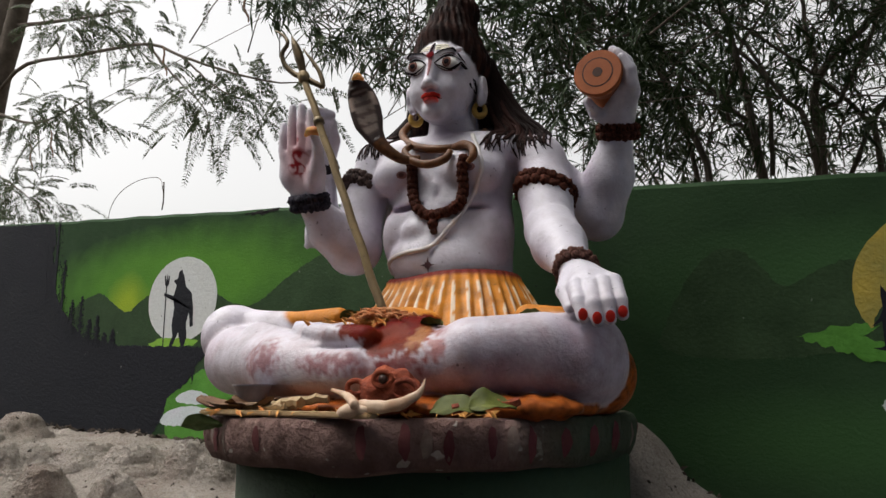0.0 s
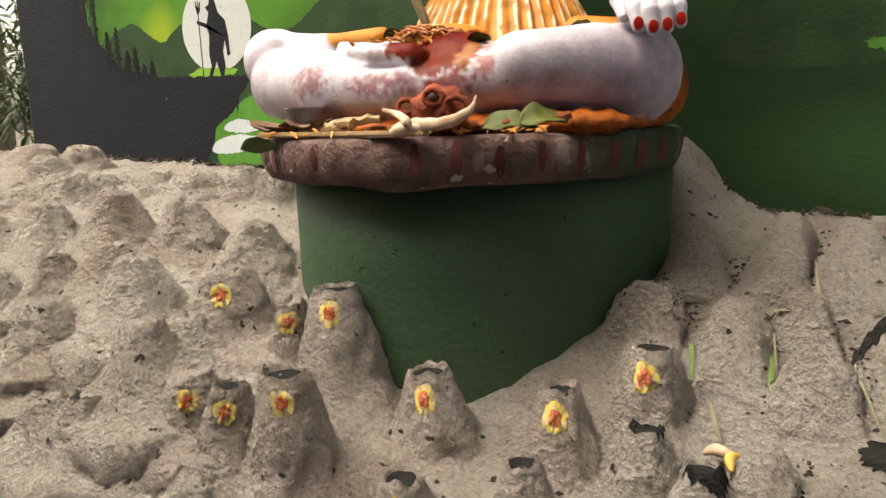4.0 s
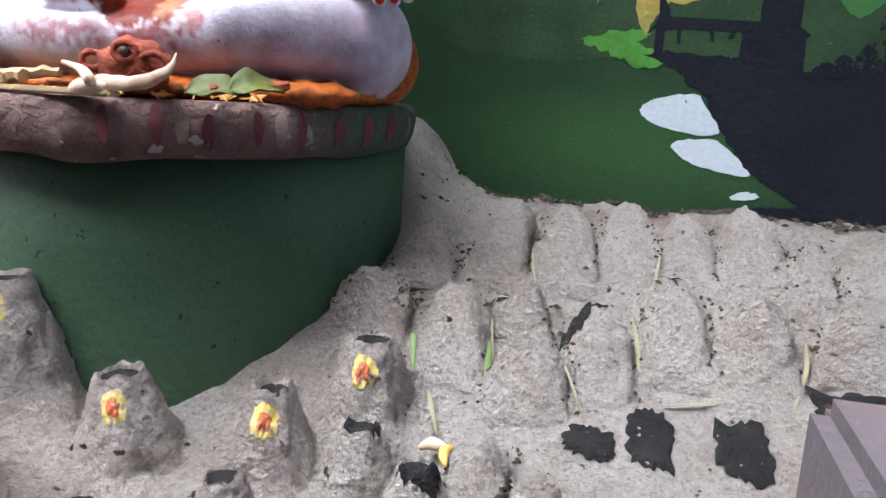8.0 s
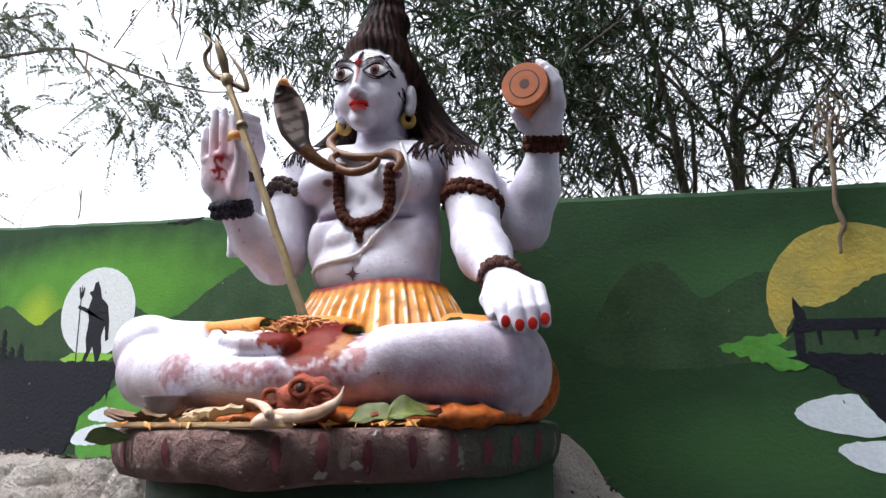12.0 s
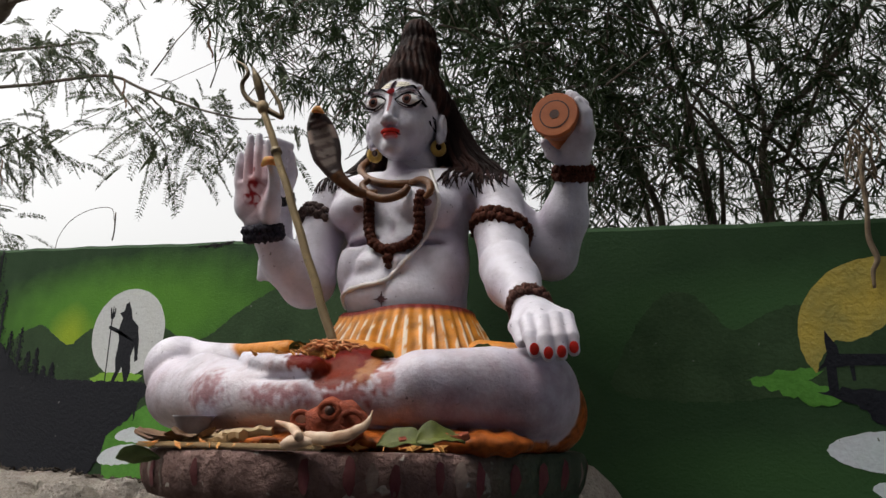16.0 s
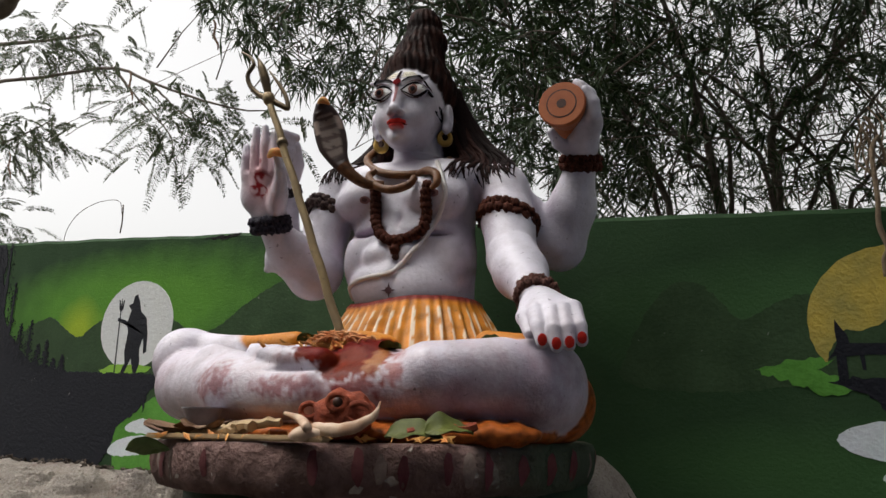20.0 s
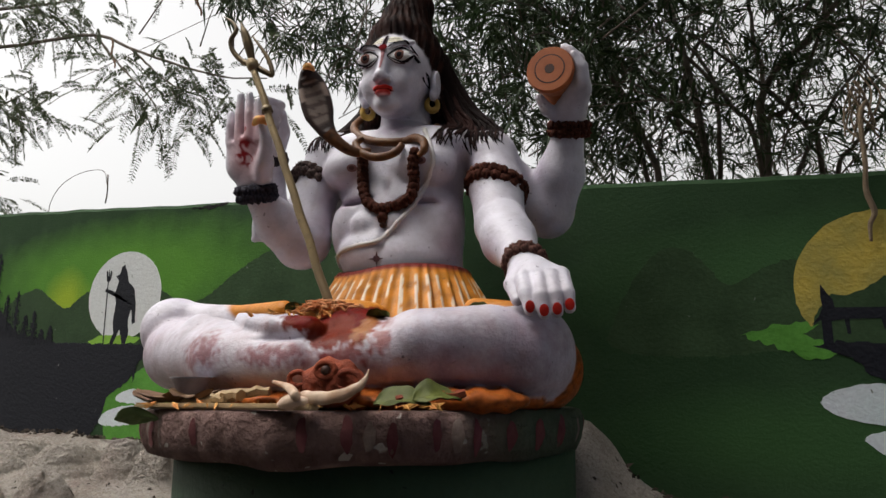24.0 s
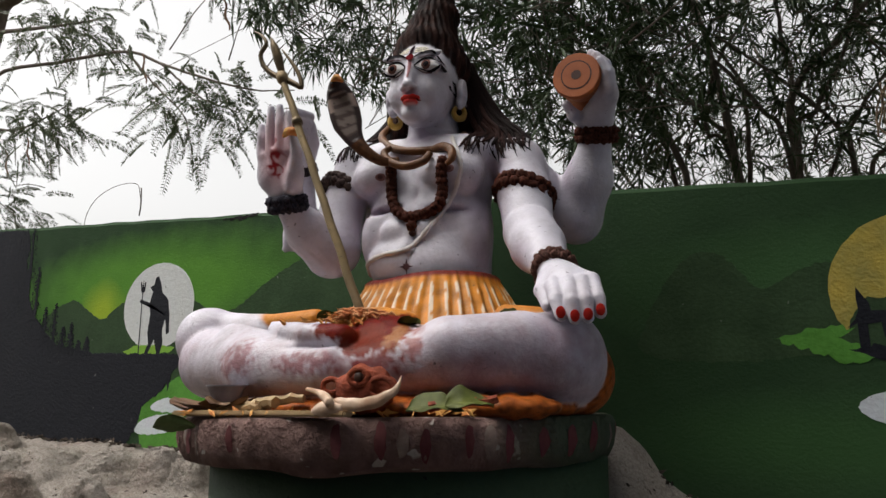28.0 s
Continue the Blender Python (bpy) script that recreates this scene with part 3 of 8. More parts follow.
class Sculpt:
    """A block of clay: smooth union of round cones and ellipsoids on a grid, each with its paint."""

    def __init__(self, lo, hi, h):
        self.lo, self.h = np.array(lo, float), h
        self.n = np.ceil((np.array(hi) - self.lo) / h).astype(int) + 1
        self.d = np.full(self.n, 0.09, np.float32)
        self.c = np.zeros((*self.n, 3), np.float32)
        self.c[:] = SKIN

    def block(self, lo, hi):
        a = np.clip(np.floor((np.array(lo) - self.lo) / self.h).astype(int), 0, self.n)
        b = np.clip(np.ceil((np.array(hi) - self.lo) / self.h).astype(int) + 1, 0, self.n)
        if (b <= a).any():
            return None, None
        ax = [self.lo[i] + self.h * np.arange(a[i], b[i], dtype=np.float32) for i in range(3)]
        return tuple(slice(a[i], b[i]) for i in range(3)), np.meshgrid(*ax, indexing="ij")

    def join(self, s, nd, col, k):
        old = self.d[s]
        h = np.clip(0.5 + 0.5 * (old - nd) / k, 0, 1)
        self.d[s] = old * (1 - h) + nd * h - k * h * (1 - h)
        hc = np.clip((h - 0.5) * 4 + 0.5, 0, 1)[..., None]
        self.c[s] = self.c[s] * (1 - hc) + np.array(col, np.float32) * hc

    def cone(self, a, b, ra, rb, col=SKIN, k=0.02):
        a, b = np.array(a, float), np.array(b, float)
        m = max(ra, rb) + 0.07
        s, g = self.block(np.minimum(a, b) - m, np.maximum(a, b) + m)
        if s is None:
            return
        ab = b - a
        t = np.clip(sum((g[i] - a[i]) * ab[i] for i in range(3)) / (ab @ ab), 0, 1)
        dist = np.sqrt(sum((g[i] - a[i] - t * ab[i]) ** 2 for i in range(3))) - (ra + (rb - ra) * t)
        self.join(s, dist, col, k)

    def ell(self, c, r, col=SKIN, k=0.02, rot=(0, 0, 0), wave=None):
        c, r = np.array(c, float), np.array(r, float)
        m = r.max() + 0.07
        s, g = self.block(c - m, c + m)
        if s is None:
            return
        M = np.array(Euler([radians(v) for v in rot]).to_matrix())
        q = [sum((g[j] - c[j]) * M[j, i] for j in range(3)) for i in range(3)]
        k0 = np.sqrt(sum((q[i] / r[i]) ** 2 for i in range(3))) + 1e-6
        k1 = np.sqrt(sum((q[i] / r[i] ** 2) ** 2 for i in range(3))) + 1e-6
        dist = k0 * (k0 - 1) / k1
        if wave:
            dist = dist + wave(q[0], q[1], q[2])
        self.join(s, dist.astype(np.float32), col, k)

    def carve(self, c, r, col, k=0.008):
        c, r = np.array(c, float), np.array(r, float)
        m = r.max() + 0.03
        s, g = self.block(c - m, c + m)
        q = [(g[i] - c[i]) for i in range(3)]
        k0 = np.sqrt(sum((q[i] / r[i]) ** 2 for i in range(3))) + 1e-6
        k1 = np.sqrt(sum((q[i] / r[i] ** 2) ** 2 for i in range(3))) + 1e-6
        nd = -(k0 * (k0 - 1) / k1)
        old = self.d[s]
        h = np.clip(0.5 - 0.5 * (old - nd) / k, 0, 1)
        self.d[s] = old * (1 - h) + nd * h + k * h * (1 - h)
        self.c[s] = self.c[s] * (1 - h[..., None]) + np.array(col, np.float32) * h[..., None]

    def front(self, x, z):
        """y of the surface met first from the front at (x, z)."""
        fx, fz = (x - self.lo[0]) / self.h, (z - self.lo[2]) / self.h
        i, k = int(np.clip(fx, 0, self.n[0] - 2)), int(np.clip(fz, 0, self.n[2] - 2))
        u, w = fx - i, fz - k
        col = (self.d[i, :, k] * (1 - u) * (1 - w) + self.d[i + 1, :, k] * u * (1 - w) + self.d[i, :, k + 1] * (1 - u) * w + self.d[i + 1, :, k + 1] * u * w)
        hit = np.where((col[:-1] > 0) & (col[1:] <= 0))[0]
        if len(hit) == 0:
            return None
        j = hit[0]
        return self.lo[1] + self.h * (j + col[j] / (col[j] - col[j + 1]))

    def mesh(self):
        """Surface nets: verts, quads, colours."""
        d, c = self.d, self.c
        n = np.array(d.shape) - 1
        inside = d < 0
        acc, cnt, col = np.zeros((*n, 3), np.float32), np.zeros(n, np.float32), np.zeros((*n, 3), np.float32)
        corner = lambda o: tuple(slice(o[i], o[i] + n[i]) for i in range(3))
        corners = [(i, j, k) for i in (0, 1) for j in (0, 1) for k in (0, 1)]
        total = sum(inside[corner(o)].astype(np.int8) for o in corners)
        act = (total > 0) & (total < 8)
        idx = np.argwhere(act)
        wsum = np.zeros((len(idx), 1), np.float32)
        pos, cols = np.zeros((len(idx), 3), np.float32), np.zeros((len(idx), 3), np.float32)
        at = lambda arr, o: arr[idx[:, 0] + o[0], idx[:, 1] + o[1], idx[:, 2] + o[2]]
        for o in corners:
            w = 1 / (np.abs(at(d, o)) + self.h * 0.05)
            cols += at(c, o) * w[:, None]
            wsum[:, 0] += w
            for ax in range(3):
                if o[ax]:
                    continue
                e = list(o)
                e[ax] = 1
                da, db = at(d, o), at(d, e)
                x = (da < 0) != (db < 0)
                t = np.where(x, da / np.where(x, da - db, 1), 0)
                p = np.array(o, np.float32)[None] + 0
                p = np.repeat(p, len(idx), 0)
                p[:, ax] = t
                pos += np.where(x[:, None], p, 0)
                acc_n = x.astype(np.float32)
                cnt[idx[:, 0], idx[:, 1], idx[:, 2]] += acc_n
        num = cnt[idx[:, 0], idx[:, 1], idx[:, 2]][:, None]
        verts = self.lo + self.h * (idx + pos / num)
        ids = -np.ones(n, np.int64)
        ids[act] = np.arange(len(idx))
        quads = []
        for ax in range(3):
            u, v = [(1, 2), (2, 0), (0, 1)][ax]
            sl = [slice(1, n[i]) for i in range(3)]
            sl[ax] = slice(0, n[ax])
            a = inside[tuple(sl)]
            sl2 = list(sl)
            sl2[ax] = slice(1, n[ax] + 1)
            b = inside[tuple(sl2)]
            for flip, mask in ((False, a & ~b), (True, ~a & b)):
                q = np.argwhere(mask)
                for i in range(3):
                    if i != ax:
                        q[:, i] += 1
                f = []
                for du, dv in ((0, 0), (1, 0), (1, 1), (0, 1)):
                    r = q.copy()
                    r[:, u] -= du
                    r[:, v] -= dv
                    f.append(ids[r[:, 0], r[:, 1], r[:, 2]])
                f = np.stack(f, 1)
                quads.append(f[:, ::-1] if flip else f)
        quads = np.concatenate(quads)
        quads = quads[(quads >= 0).all(1)]
        return verts, quads, cols / wsum


class Collect:
    """Gathers pieces into the statue's one mesh."""

    def __init__(self):
        self.v, self.f, self.c, self.m, self.n = [], [], [], [], 0

    def add(self, verts, faces, cols, mat=0):
        verts = np.array([tuple(v) for v in verts], float)
        cols = np.array(cols, float)
        if cols.ndim == 1:
            cols = np.repeat(cols[None], len(verts), 0)
        self.v.append(verts)
        self.c.append(cols)
        self.f += [tuple(int(i) + self.n for i in f) for f in faces]
        self.m += [mat] * len(faces)
        self.n += len(verts)


ST = Collect()
body = Sculpt((-0.36, -0.80, 1.325), (0.71, -0.05, 2.02), 0.0050)
CX = 0.205
YAW = 5
# torso
body.ell((0.2024, -0.3150, 1.6319), (0.136, 0.108, 0.10), rot=(0, 0, YAW))
body.ell((0.1922, -0.3000, 1.7345), (0.145, 0.100, 0.11), k=0.04, rot=(0, 0, YAW))
body.ell((0.1788, -0.2850, 1.8330), (0.156, 0.086, 0.10), k=0.04, rot=(0, 0, YAW))
body.ell((0.1822, -0.2700, 1.9066), (0.172, 0.080, 0.052), k=0.04, rot=(0, 0, YAW))
# flanks, rib cage edge and belly
for a in ((0.0928, -0.3450, 1.7113), (0.3015, -0.3150, 1.6991)):
    body.ell(a, (0.044, 0.056, 0.080), k=0.016)
body.ell((0.1702, -0.3750, 1.6505), (0.084, 0.056, 0.052), k=0.016, rot=(0, 0, YAW))
for a in ((0.1558, -0.3850, 1.7126), (0.2202, -0.3800, 1.7120)):
    body.ell(a, (0.038, 0.034, 0.034), k=0.010)
# chest plates
body.ell((0.0956, -0.3340, 1.8630), (0.082, 0.056, 0.055), k=0.008, rot=(0, -6, YAW + 14))
body.ell((0.2546, -0.3340, 1.8464), (0.092, 0.058, 0.058), k=0.008, rot=(0, 7, YAW - 14))
for a in ((0.0822, -0.3200, 1.9148), (0.2617, -0.3100, 1.8969)):
    body.ell(a, (0.090, 0.050, 0.040), k=0.03)
# creases under and between the chest plates, darkened mauve in the colour
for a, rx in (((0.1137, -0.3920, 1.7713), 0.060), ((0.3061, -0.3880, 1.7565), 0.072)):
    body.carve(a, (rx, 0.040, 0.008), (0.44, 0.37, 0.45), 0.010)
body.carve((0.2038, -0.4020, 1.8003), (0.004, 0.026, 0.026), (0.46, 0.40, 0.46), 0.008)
# neck and shoulder slopes
body.cone((0.1698, -0.2750, 1.9198), (0.1744, -0.2800, 2.0158), 0.052, 0.045, k=0.014)
body.cone((0.1080, -0.2620, 1.9361), (-0.0088, -0.2850, 1.9353), 0.036, 0.044, k=0.025)
body.cone((0.2288, -0.2500, 1.9266), (0.3842, -0.2450, 1.8842), 0.036, 0.048, k=0.025)
# front left arm to the knee
body.ell((0.3946, -0.2450, 1.8666), (0.050, 0.054, 0.060), k=0.018)
body.cone((0.3966, -0.2500, 1.8596), (0.4164, -0.2850, 1.7843), 0.052, 0.056, k=0.014)
body.cone((0.4164, -0.2850, 1.7843), (0.4390, -0.3250, 1.7071), 0.057, 0.052, k=0.014)
body.cone((0.4507, -0.3450, 1.6897), (0.4831, -0.3850, 1.6483), 0.055, 0.052, k=0.003)
body.cone((0.4831, -0.3850, 1.6483), (0.5490, -0.4720, 1.5777), 0.052, 0.029, k=0.014)
lhand = Sculpt((0.48, -0.70, 1.43), (0.72, -0.42, 1.63), 0.0030)
lhand.cone((0.5294, -0.4500, 1.6017), (0.5522, -0.4750, 1.5750), 0.034, 0.027)
lhand.cone((0.5522, -0.4750, 1.5750), (0.5857, -0.5200, 1.5477), 0.027, 0.030, k=0.010)
for a, b in (((0.5599, -0.4900, 1.5700), (0.5769, -0.5550, 1.5407)), ((0.5663, -0.4850, 1.5711), (0.6036, -0.5560, 1.5393)), ((0.5728, -0.4800, 1.5713), (0.6209, -0.5450, 1.5430)), ((0.5771, -0.4750, 1.5706), (0.6326, -0.5280, 1.5481))):
    lhand.cone(a, b, 0.018, 0.0135, k=0.010)
NAILS = []
for a, b, c in (((0.5769, -0.5550, 1.5407), (0.5950, -0.5920, 1.5116), (0.6053, -0.6020, 1.4849)), ((0.6036, -0.5560, 1.5393), (0.6200, -0.5920, 1.5062), (0.6265, -0.5980, 1.4787)),
                ((0.6209, -0.5450, 1.5430), (0.6380, -0.5800, 1.5080), (0.6434, -0.5860, 1.4814)), ((0.6326, -0.5280, 1.5481), (0.6524, -0.5620, 1.5127), (0.6571, -0.5660, 1.4896))):
    lhand.cone(a, b, 0.0140, 0.0122, k=0.0035)
    lhand.cone(b, c, 0.0118, 0.0098, k=0.0035)
    NAILS.append(c)
lhand.cone((0.5458, -0.5000, 1.5618), (0.5527, -0.5450, 1.5356), 0.019, 0.0135, k=0.010)
lhand.cone((0.5527, -0.5450, 1.5356), (0.5727, -0.5750, 1.5043), 0.0130, 0.0095, k=0.006)
# back left arm with the drum
body.cone((0.395, -0.19, 1.84), (0.4573, -0.1500, 1.7761), 0.056, 0.052, k=0.02)
body.ell((0.4780, -0.1400, 1.7492), (0.050, 0.050, 0.048), k=0.02)
body.cone((0.4858, -0.1450, 1.7629), (0.5215, -0.1700, 1.8365), 0.054, 0.050, k=0.02)
body.cone((0.5215, -0.1700, 1.8365), (0.5520, -0.2000, 1.9136), 0.050, 0.034, k=0.02)
# front right arm, open palm
body.ell((-0.0076, -0.3000, 1.9148), (0.054, 0.056, 0.062), k=0.018)
body.cone((-0.0138, -0.3050, 1.9029), (-0.0283, -0.3400, 1.7989), 0.054, 0.050, k=0.018)
body.cone((-0.0283, -0.3400, 1.7989), (-0.0122, -0.3720, 1.7090), 0.051, 0.050, k=0.018)
body.ell((-0.0182, -0.3800, 1.6871), (0.056, 0.056, 0.050), k=0.02)
body.cone((-0.0249, -0.3900, 1.6886), (-0.0438, -0.4400, 1.7283), 0.054, 0.048, k=0.02)
body.cone((-0.0438, -0.4400, 1.7283), (-0.0509, -0.5000, 1.7779), 0.046, 0.030, k=0.02)
# back right arm that holds the trident
body.cone((0.01, -0.21, 1.88), (-0.1446, -0.2900, 1.7566), 0.052, 0.046, k=0.02)
body.cone((-0.1449, -0.2900, 1.7639), (-0.1880, -0.3100, 1.7694), 0.042, 0.034, k=0.03)
body.cone((-0.1907, -0.3150, 1.7644), (-0.2197, -0.3200, 1.7335), 0.026, 0.009, k=0.02)
body.cone((-0.1819, -0.3000, 1.7663), (-0.1119, -0.3850, 1.9066), 0.040, 0.022, k=0.02)
# legs
body.cone((0.10, -0.37, 1.43), (-0.190, -0.475, 1.472), 0.080, 0.068, k=0.03)
body.ell((-0.2686, -0.5050, 1.4951), (0.064, 0.075, 0.072), k=0.02)
body.ell((-0.2591, -0.5100, 1.5296), (0.034, 0.040, 0.028), k=0.010)
body.ell((-0.2644, -0.5300, 1.4782), (0.034, 0.050, 0.050), k=0.020)
body.cone((-0.207, -0.540, 1.438), (0.05, -0.676, 1.418), 0.074, 0.056, k=0.012)
body.cone((0.05, -0.672, 1.418), (0.24, -0.715, 1.405), 0.060, 0.040, k=0.012)
body.cone((-0.0877, -0.6000, 1.4843), (0.2372, -0.7150, 1.4238), 0.030, 0.022, k=0.022)
body.cone((0.31, -0.40, 1.425), (0.560, -0.50, 1.432), 0.082, 0.074, k=0.03)
body.ell((0.572, -0.50, 1.420), (0.064, 0.076, 0.078), k=0.02)
body.cone((0.560, -0.540, 1.424), (0.42, -0.630, 1.430), 0.066, 0.060, k=0.012)
body.cone((0.42, -0.630, 1.426), (0.27, -0.685, 1.406), 0.058, 0.044, k=0.010)
# broad shin plate with a ridge along its lower edge
body.cone((-0.2413, -0.5000, 1.5269), (-0.1041, -0.4700, 1.5118), 0.030, 0.030, k=0.020)
# foot laid sole upwards on the shin
body.cone((0.2570, -0.7000, 1.4600), (0.1887, -0.7020, 1.4670), 0.023, 0.021, k=0.004)
body.cone((0.1887, -0.7020, 1.4670), (0.1270, -0.6900, 1.4770), 0.021, 0.017, k=0.006)
body.cone((0.2153, -0.6900, 1.4723), (0.1375, -0.6800, 1.4813), 0.018, 0.014, k=0.006)
for j, (a, b) in enumerate((((0.1113, -0.6760, 1.4881), (0.0703, -0.6640, 1.4945)), ((0.1162, -0.6840, 1.4811), (0.0741, -0.6720, 1.4864)), ((0.1220, -0.6900, 1.4743), (0.0815, -0.6780, 1.4784)), ((0.1311, -0.6940, 1.4676), (0.0956, -0.6840, 1.4711)))):
    body.cone(a, b, 0.0100 - j * 0.0008, 0.0075 - j * 0.0006, k=0.003)
body.carve((0.2233, -0.7350, 1.4471), (0.075, 0.022, 0.006), SKIN, 0.005)
# calf of the left leg
body.cone((0.4378, -0.6550, 1.4472), (0.5315, -0.5900, 1.4599), 0.024, 0.030, k=0.045)
# crossed ankles in the lap
body.ell((0.2927, -0.6200, 1.4621), (0.080, 0.055, 0.040), k=0.025)
body.ell((0.2160, -0.5600, 1.4942), (0.110, 0.060, 0.034), SHADE_ORANGE, 0.010)
# cloth: thigh cloth, seat and the core under the skirt
body.ell((0.2345, -0.3600, 1.5427), (0.150, 0.130, 0.050), SHADE_ORANGE, 0.008, (0, 0, YAW))
body.cone((0.06, -0.53, 1.518), (-0.15, -0.475, 1.533), 0.022, 0.012, SHADE_ORANGE, 0.012)
body.cone((0.45, -0.46, 1.500), (0.52, -0.45, 1.505), 0.030, 0.016, SHADE_ORANGE, 0.010)
body.ell((CX + 0.02, -0.475, 1.345), (0.375, 0.280, 0.036), SHADE_ORANGE, 0.006, (0, 0, 0), lambda x, y, z: (0.0025 * np.cos(x * 60 + 3 * np.cos(y * 30))).astype(np.float32))
body.ell((0.570, -0.44, 1.40), (0.064, 0.072, 0.070), SHADE_ORANGE, 0.006)
body.ell((0.520, -0.615, 1.346), (0.085, 0.045, 0.020), SHADE_ORANGE, 0.006, (0, 0, 35), lambda x, y, z: (0.003 * np.cos(x * 140) * np.cos(z * 160)).astype(np.float32))
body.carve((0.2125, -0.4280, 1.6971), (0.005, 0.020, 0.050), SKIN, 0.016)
# navel hollow, darkened in the colour
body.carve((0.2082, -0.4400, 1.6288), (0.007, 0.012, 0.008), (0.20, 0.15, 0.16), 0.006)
bv, bf, bc = body.mesh()


def lap_stain(v, c):
    """Vermilion and turmeric dusted on the lap and shins; mottled seat cloth."""
    x, y, z = v
    n = noise.noise(Vector((x * 30, y * 30, z * 30))) * 0.45 + noise.noise(Vector((x * 110, y * 110, z * 110))) * 0.75
    orange = c[0] > 0.4 and c[2] < 0.25
    lap_cloth = orange and z > 1.45
    if orange and not lap_cloth:
        k = 0.62 - 0.8 * max(-0.2, n)
        return (0.60 * max(0.15, k), 0.19 * max(0.12, k * 0.85), 0.03 * max(0.1, k))
    for cx, cz, rx, rz, col, amt in ((0.285, 1.480, 0.050, 0.020, (0.125, 0.006, 0.003), 1.0), (0.318, 1.468, 0.040, 0.022, (0.14, 0.007, 0.003), 1.0), (0.300, 1.452, 0.030, 0.020, (0.16, 0.022, 0.008), 0.96), (0.352, 1.458, 0.018, 0.030, (0.34, 0.13, 0.03), 0.9), (*(0.3353, 1.4162), 0.050, 0.026, (0.22, 0.022, 0.010), 0.8),
                                     (*(0.0390, 1.4285), 0.060, 0.034, (0.24, 0.030, 0.035), 0.70), (*(0.2258, 1.4150), 0.085, 0.026, (0.22, 0.030, 0.035), 0.76), (*(0.2077, 1.4655), 0.05, 0.010, (0.20, 0.05, 0.03), 0.5),
                                     (*(0.3891, 1.4476), 0.020, 0.040, (0.30, 0.06, 0.04), 0.75)):
        if y < -0.50 and (amt > 0.95 or not lap_cloth):
            q = ((x - cx) / rx) ** 2 + ((z - cz) / rz) ** 2
            w = max(0.0, min(1.0, ((2.3 if amt > 0.95 else 1.15) - q + 1.5 * n) * (1.5 if amt > 0.95 else 1.0))) * amt
            if w > 0:
                c = tuple(c[i] * (1 - w) + col[i] * w for i in range(3))
    return c


# spots under the chest, flanks, arms and shins where mauve shade is painted in
MAUVE_SHADE = [((0.0679, -0.3600, 1.7811), 0.055), ((0.3432, -0.3100, 1.7449), 0.065), ((0.3569, -0.3200, 1.6552), 0.060), ((0.0882, -0.3600, 1.6895), 0.040), ((0.3663, -0.2700, 1.8148), 0.050), ((0.0153, -0.3600, 1.7241), 0.050), ((0.4902, -0.1800, 1.8192), 0.045),
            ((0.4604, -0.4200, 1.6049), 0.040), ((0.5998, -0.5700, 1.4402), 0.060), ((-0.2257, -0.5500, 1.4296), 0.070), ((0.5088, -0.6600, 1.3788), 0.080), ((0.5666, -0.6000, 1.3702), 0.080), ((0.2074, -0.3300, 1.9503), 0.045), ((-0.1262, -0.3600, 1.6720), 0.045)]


def mauve_shade(v, c):
    """Sprayed mauve and painted-in shade along limbs and torso, and pinkish smears."""
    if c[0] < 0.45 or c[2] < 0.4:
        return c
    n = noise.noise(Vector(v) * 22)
    w = max(math.exp(-((v[0] - p[0]) ** 2 + (v[1] - p[1]) ** 2 + (v[2] - p[2]) ** 2) / (r * r)) for p, r in MAUVE_SHADE)
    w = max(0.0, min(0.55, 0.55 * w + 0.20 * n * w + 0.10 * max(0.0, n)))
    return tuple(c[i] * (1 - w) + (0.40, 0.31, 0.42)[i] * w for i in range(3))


bc = [mauve_shade(v, tuple(c)) for v, c in zip(bv, bc)]
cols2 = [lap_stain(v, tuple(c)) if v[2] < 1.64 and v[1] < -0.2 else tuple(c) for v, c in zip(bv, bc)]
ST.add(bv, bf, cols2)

# pleated skirt: a flared cloth with a rolled maroon hem and pale streaks along its folds
sk_t, sk_b = (0.2056, -0.3180, 1.6161), (0.2669, -0.4150, 1.4871)
V, Fc, C = [], [], []
NA, NZ = 400, 16
for j in range(NZ):
    u = j / (NZ - 1)
    for i in range(NA):
        a = 2 * math.pi * i / NA
        amp = 0.0058 * min(1.0, 0.15 + 1.6 * u) * (0.8 + 1.1 * noise.noise(Vector((math.cos(a) * 6, math.sin(a) * 6, u))))
        ph = 44 * a + 3.0 * noise.noise(Vector((math.cos(a) * 4, math.sin(a) * 4, 2 + 0.6 * u))) + 1.5 * u
        w = math.cos(ph)
        roll = 0.006 * math.exp(-((u - 0.04) / 0.05) ** 2)
        rx = 0.141 + 0.044 * u ** 0.8 + amp * w + roll
        ry = 0.116 + 0.062 * u ** 0.8 + amp * w + roll
        q = radians(YAW)
        lx, ly = rx * math.cos(a), ry * math.sin(a)
        dip = 0.010 * math.exp(-((a - 4.3) / 0.5) ** 2)
        V.append((sk_t[0] + (sk_b[0] - sk_t[0]) * u + lx * math.cos(q) - ly * math.sin(q), sk_t[1] + (sk_b[1] - sk_t[1]) * u + lx * math.sin(q) + ly * math.cos(q), sk_t[2] + (sk_b[2] - sk_t[2]) * u - dip))
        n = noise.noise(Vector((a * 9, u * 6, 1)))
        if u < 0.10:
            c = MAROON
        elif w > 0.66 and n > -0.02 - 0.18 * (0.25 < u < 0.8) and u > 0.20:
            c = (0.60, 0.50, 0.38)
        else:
            # darkening put into the orange between the folds, lighter on their crests
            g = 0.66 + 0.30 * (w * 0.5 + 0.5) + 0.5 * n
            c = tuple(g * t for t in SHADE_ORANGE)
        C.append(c)
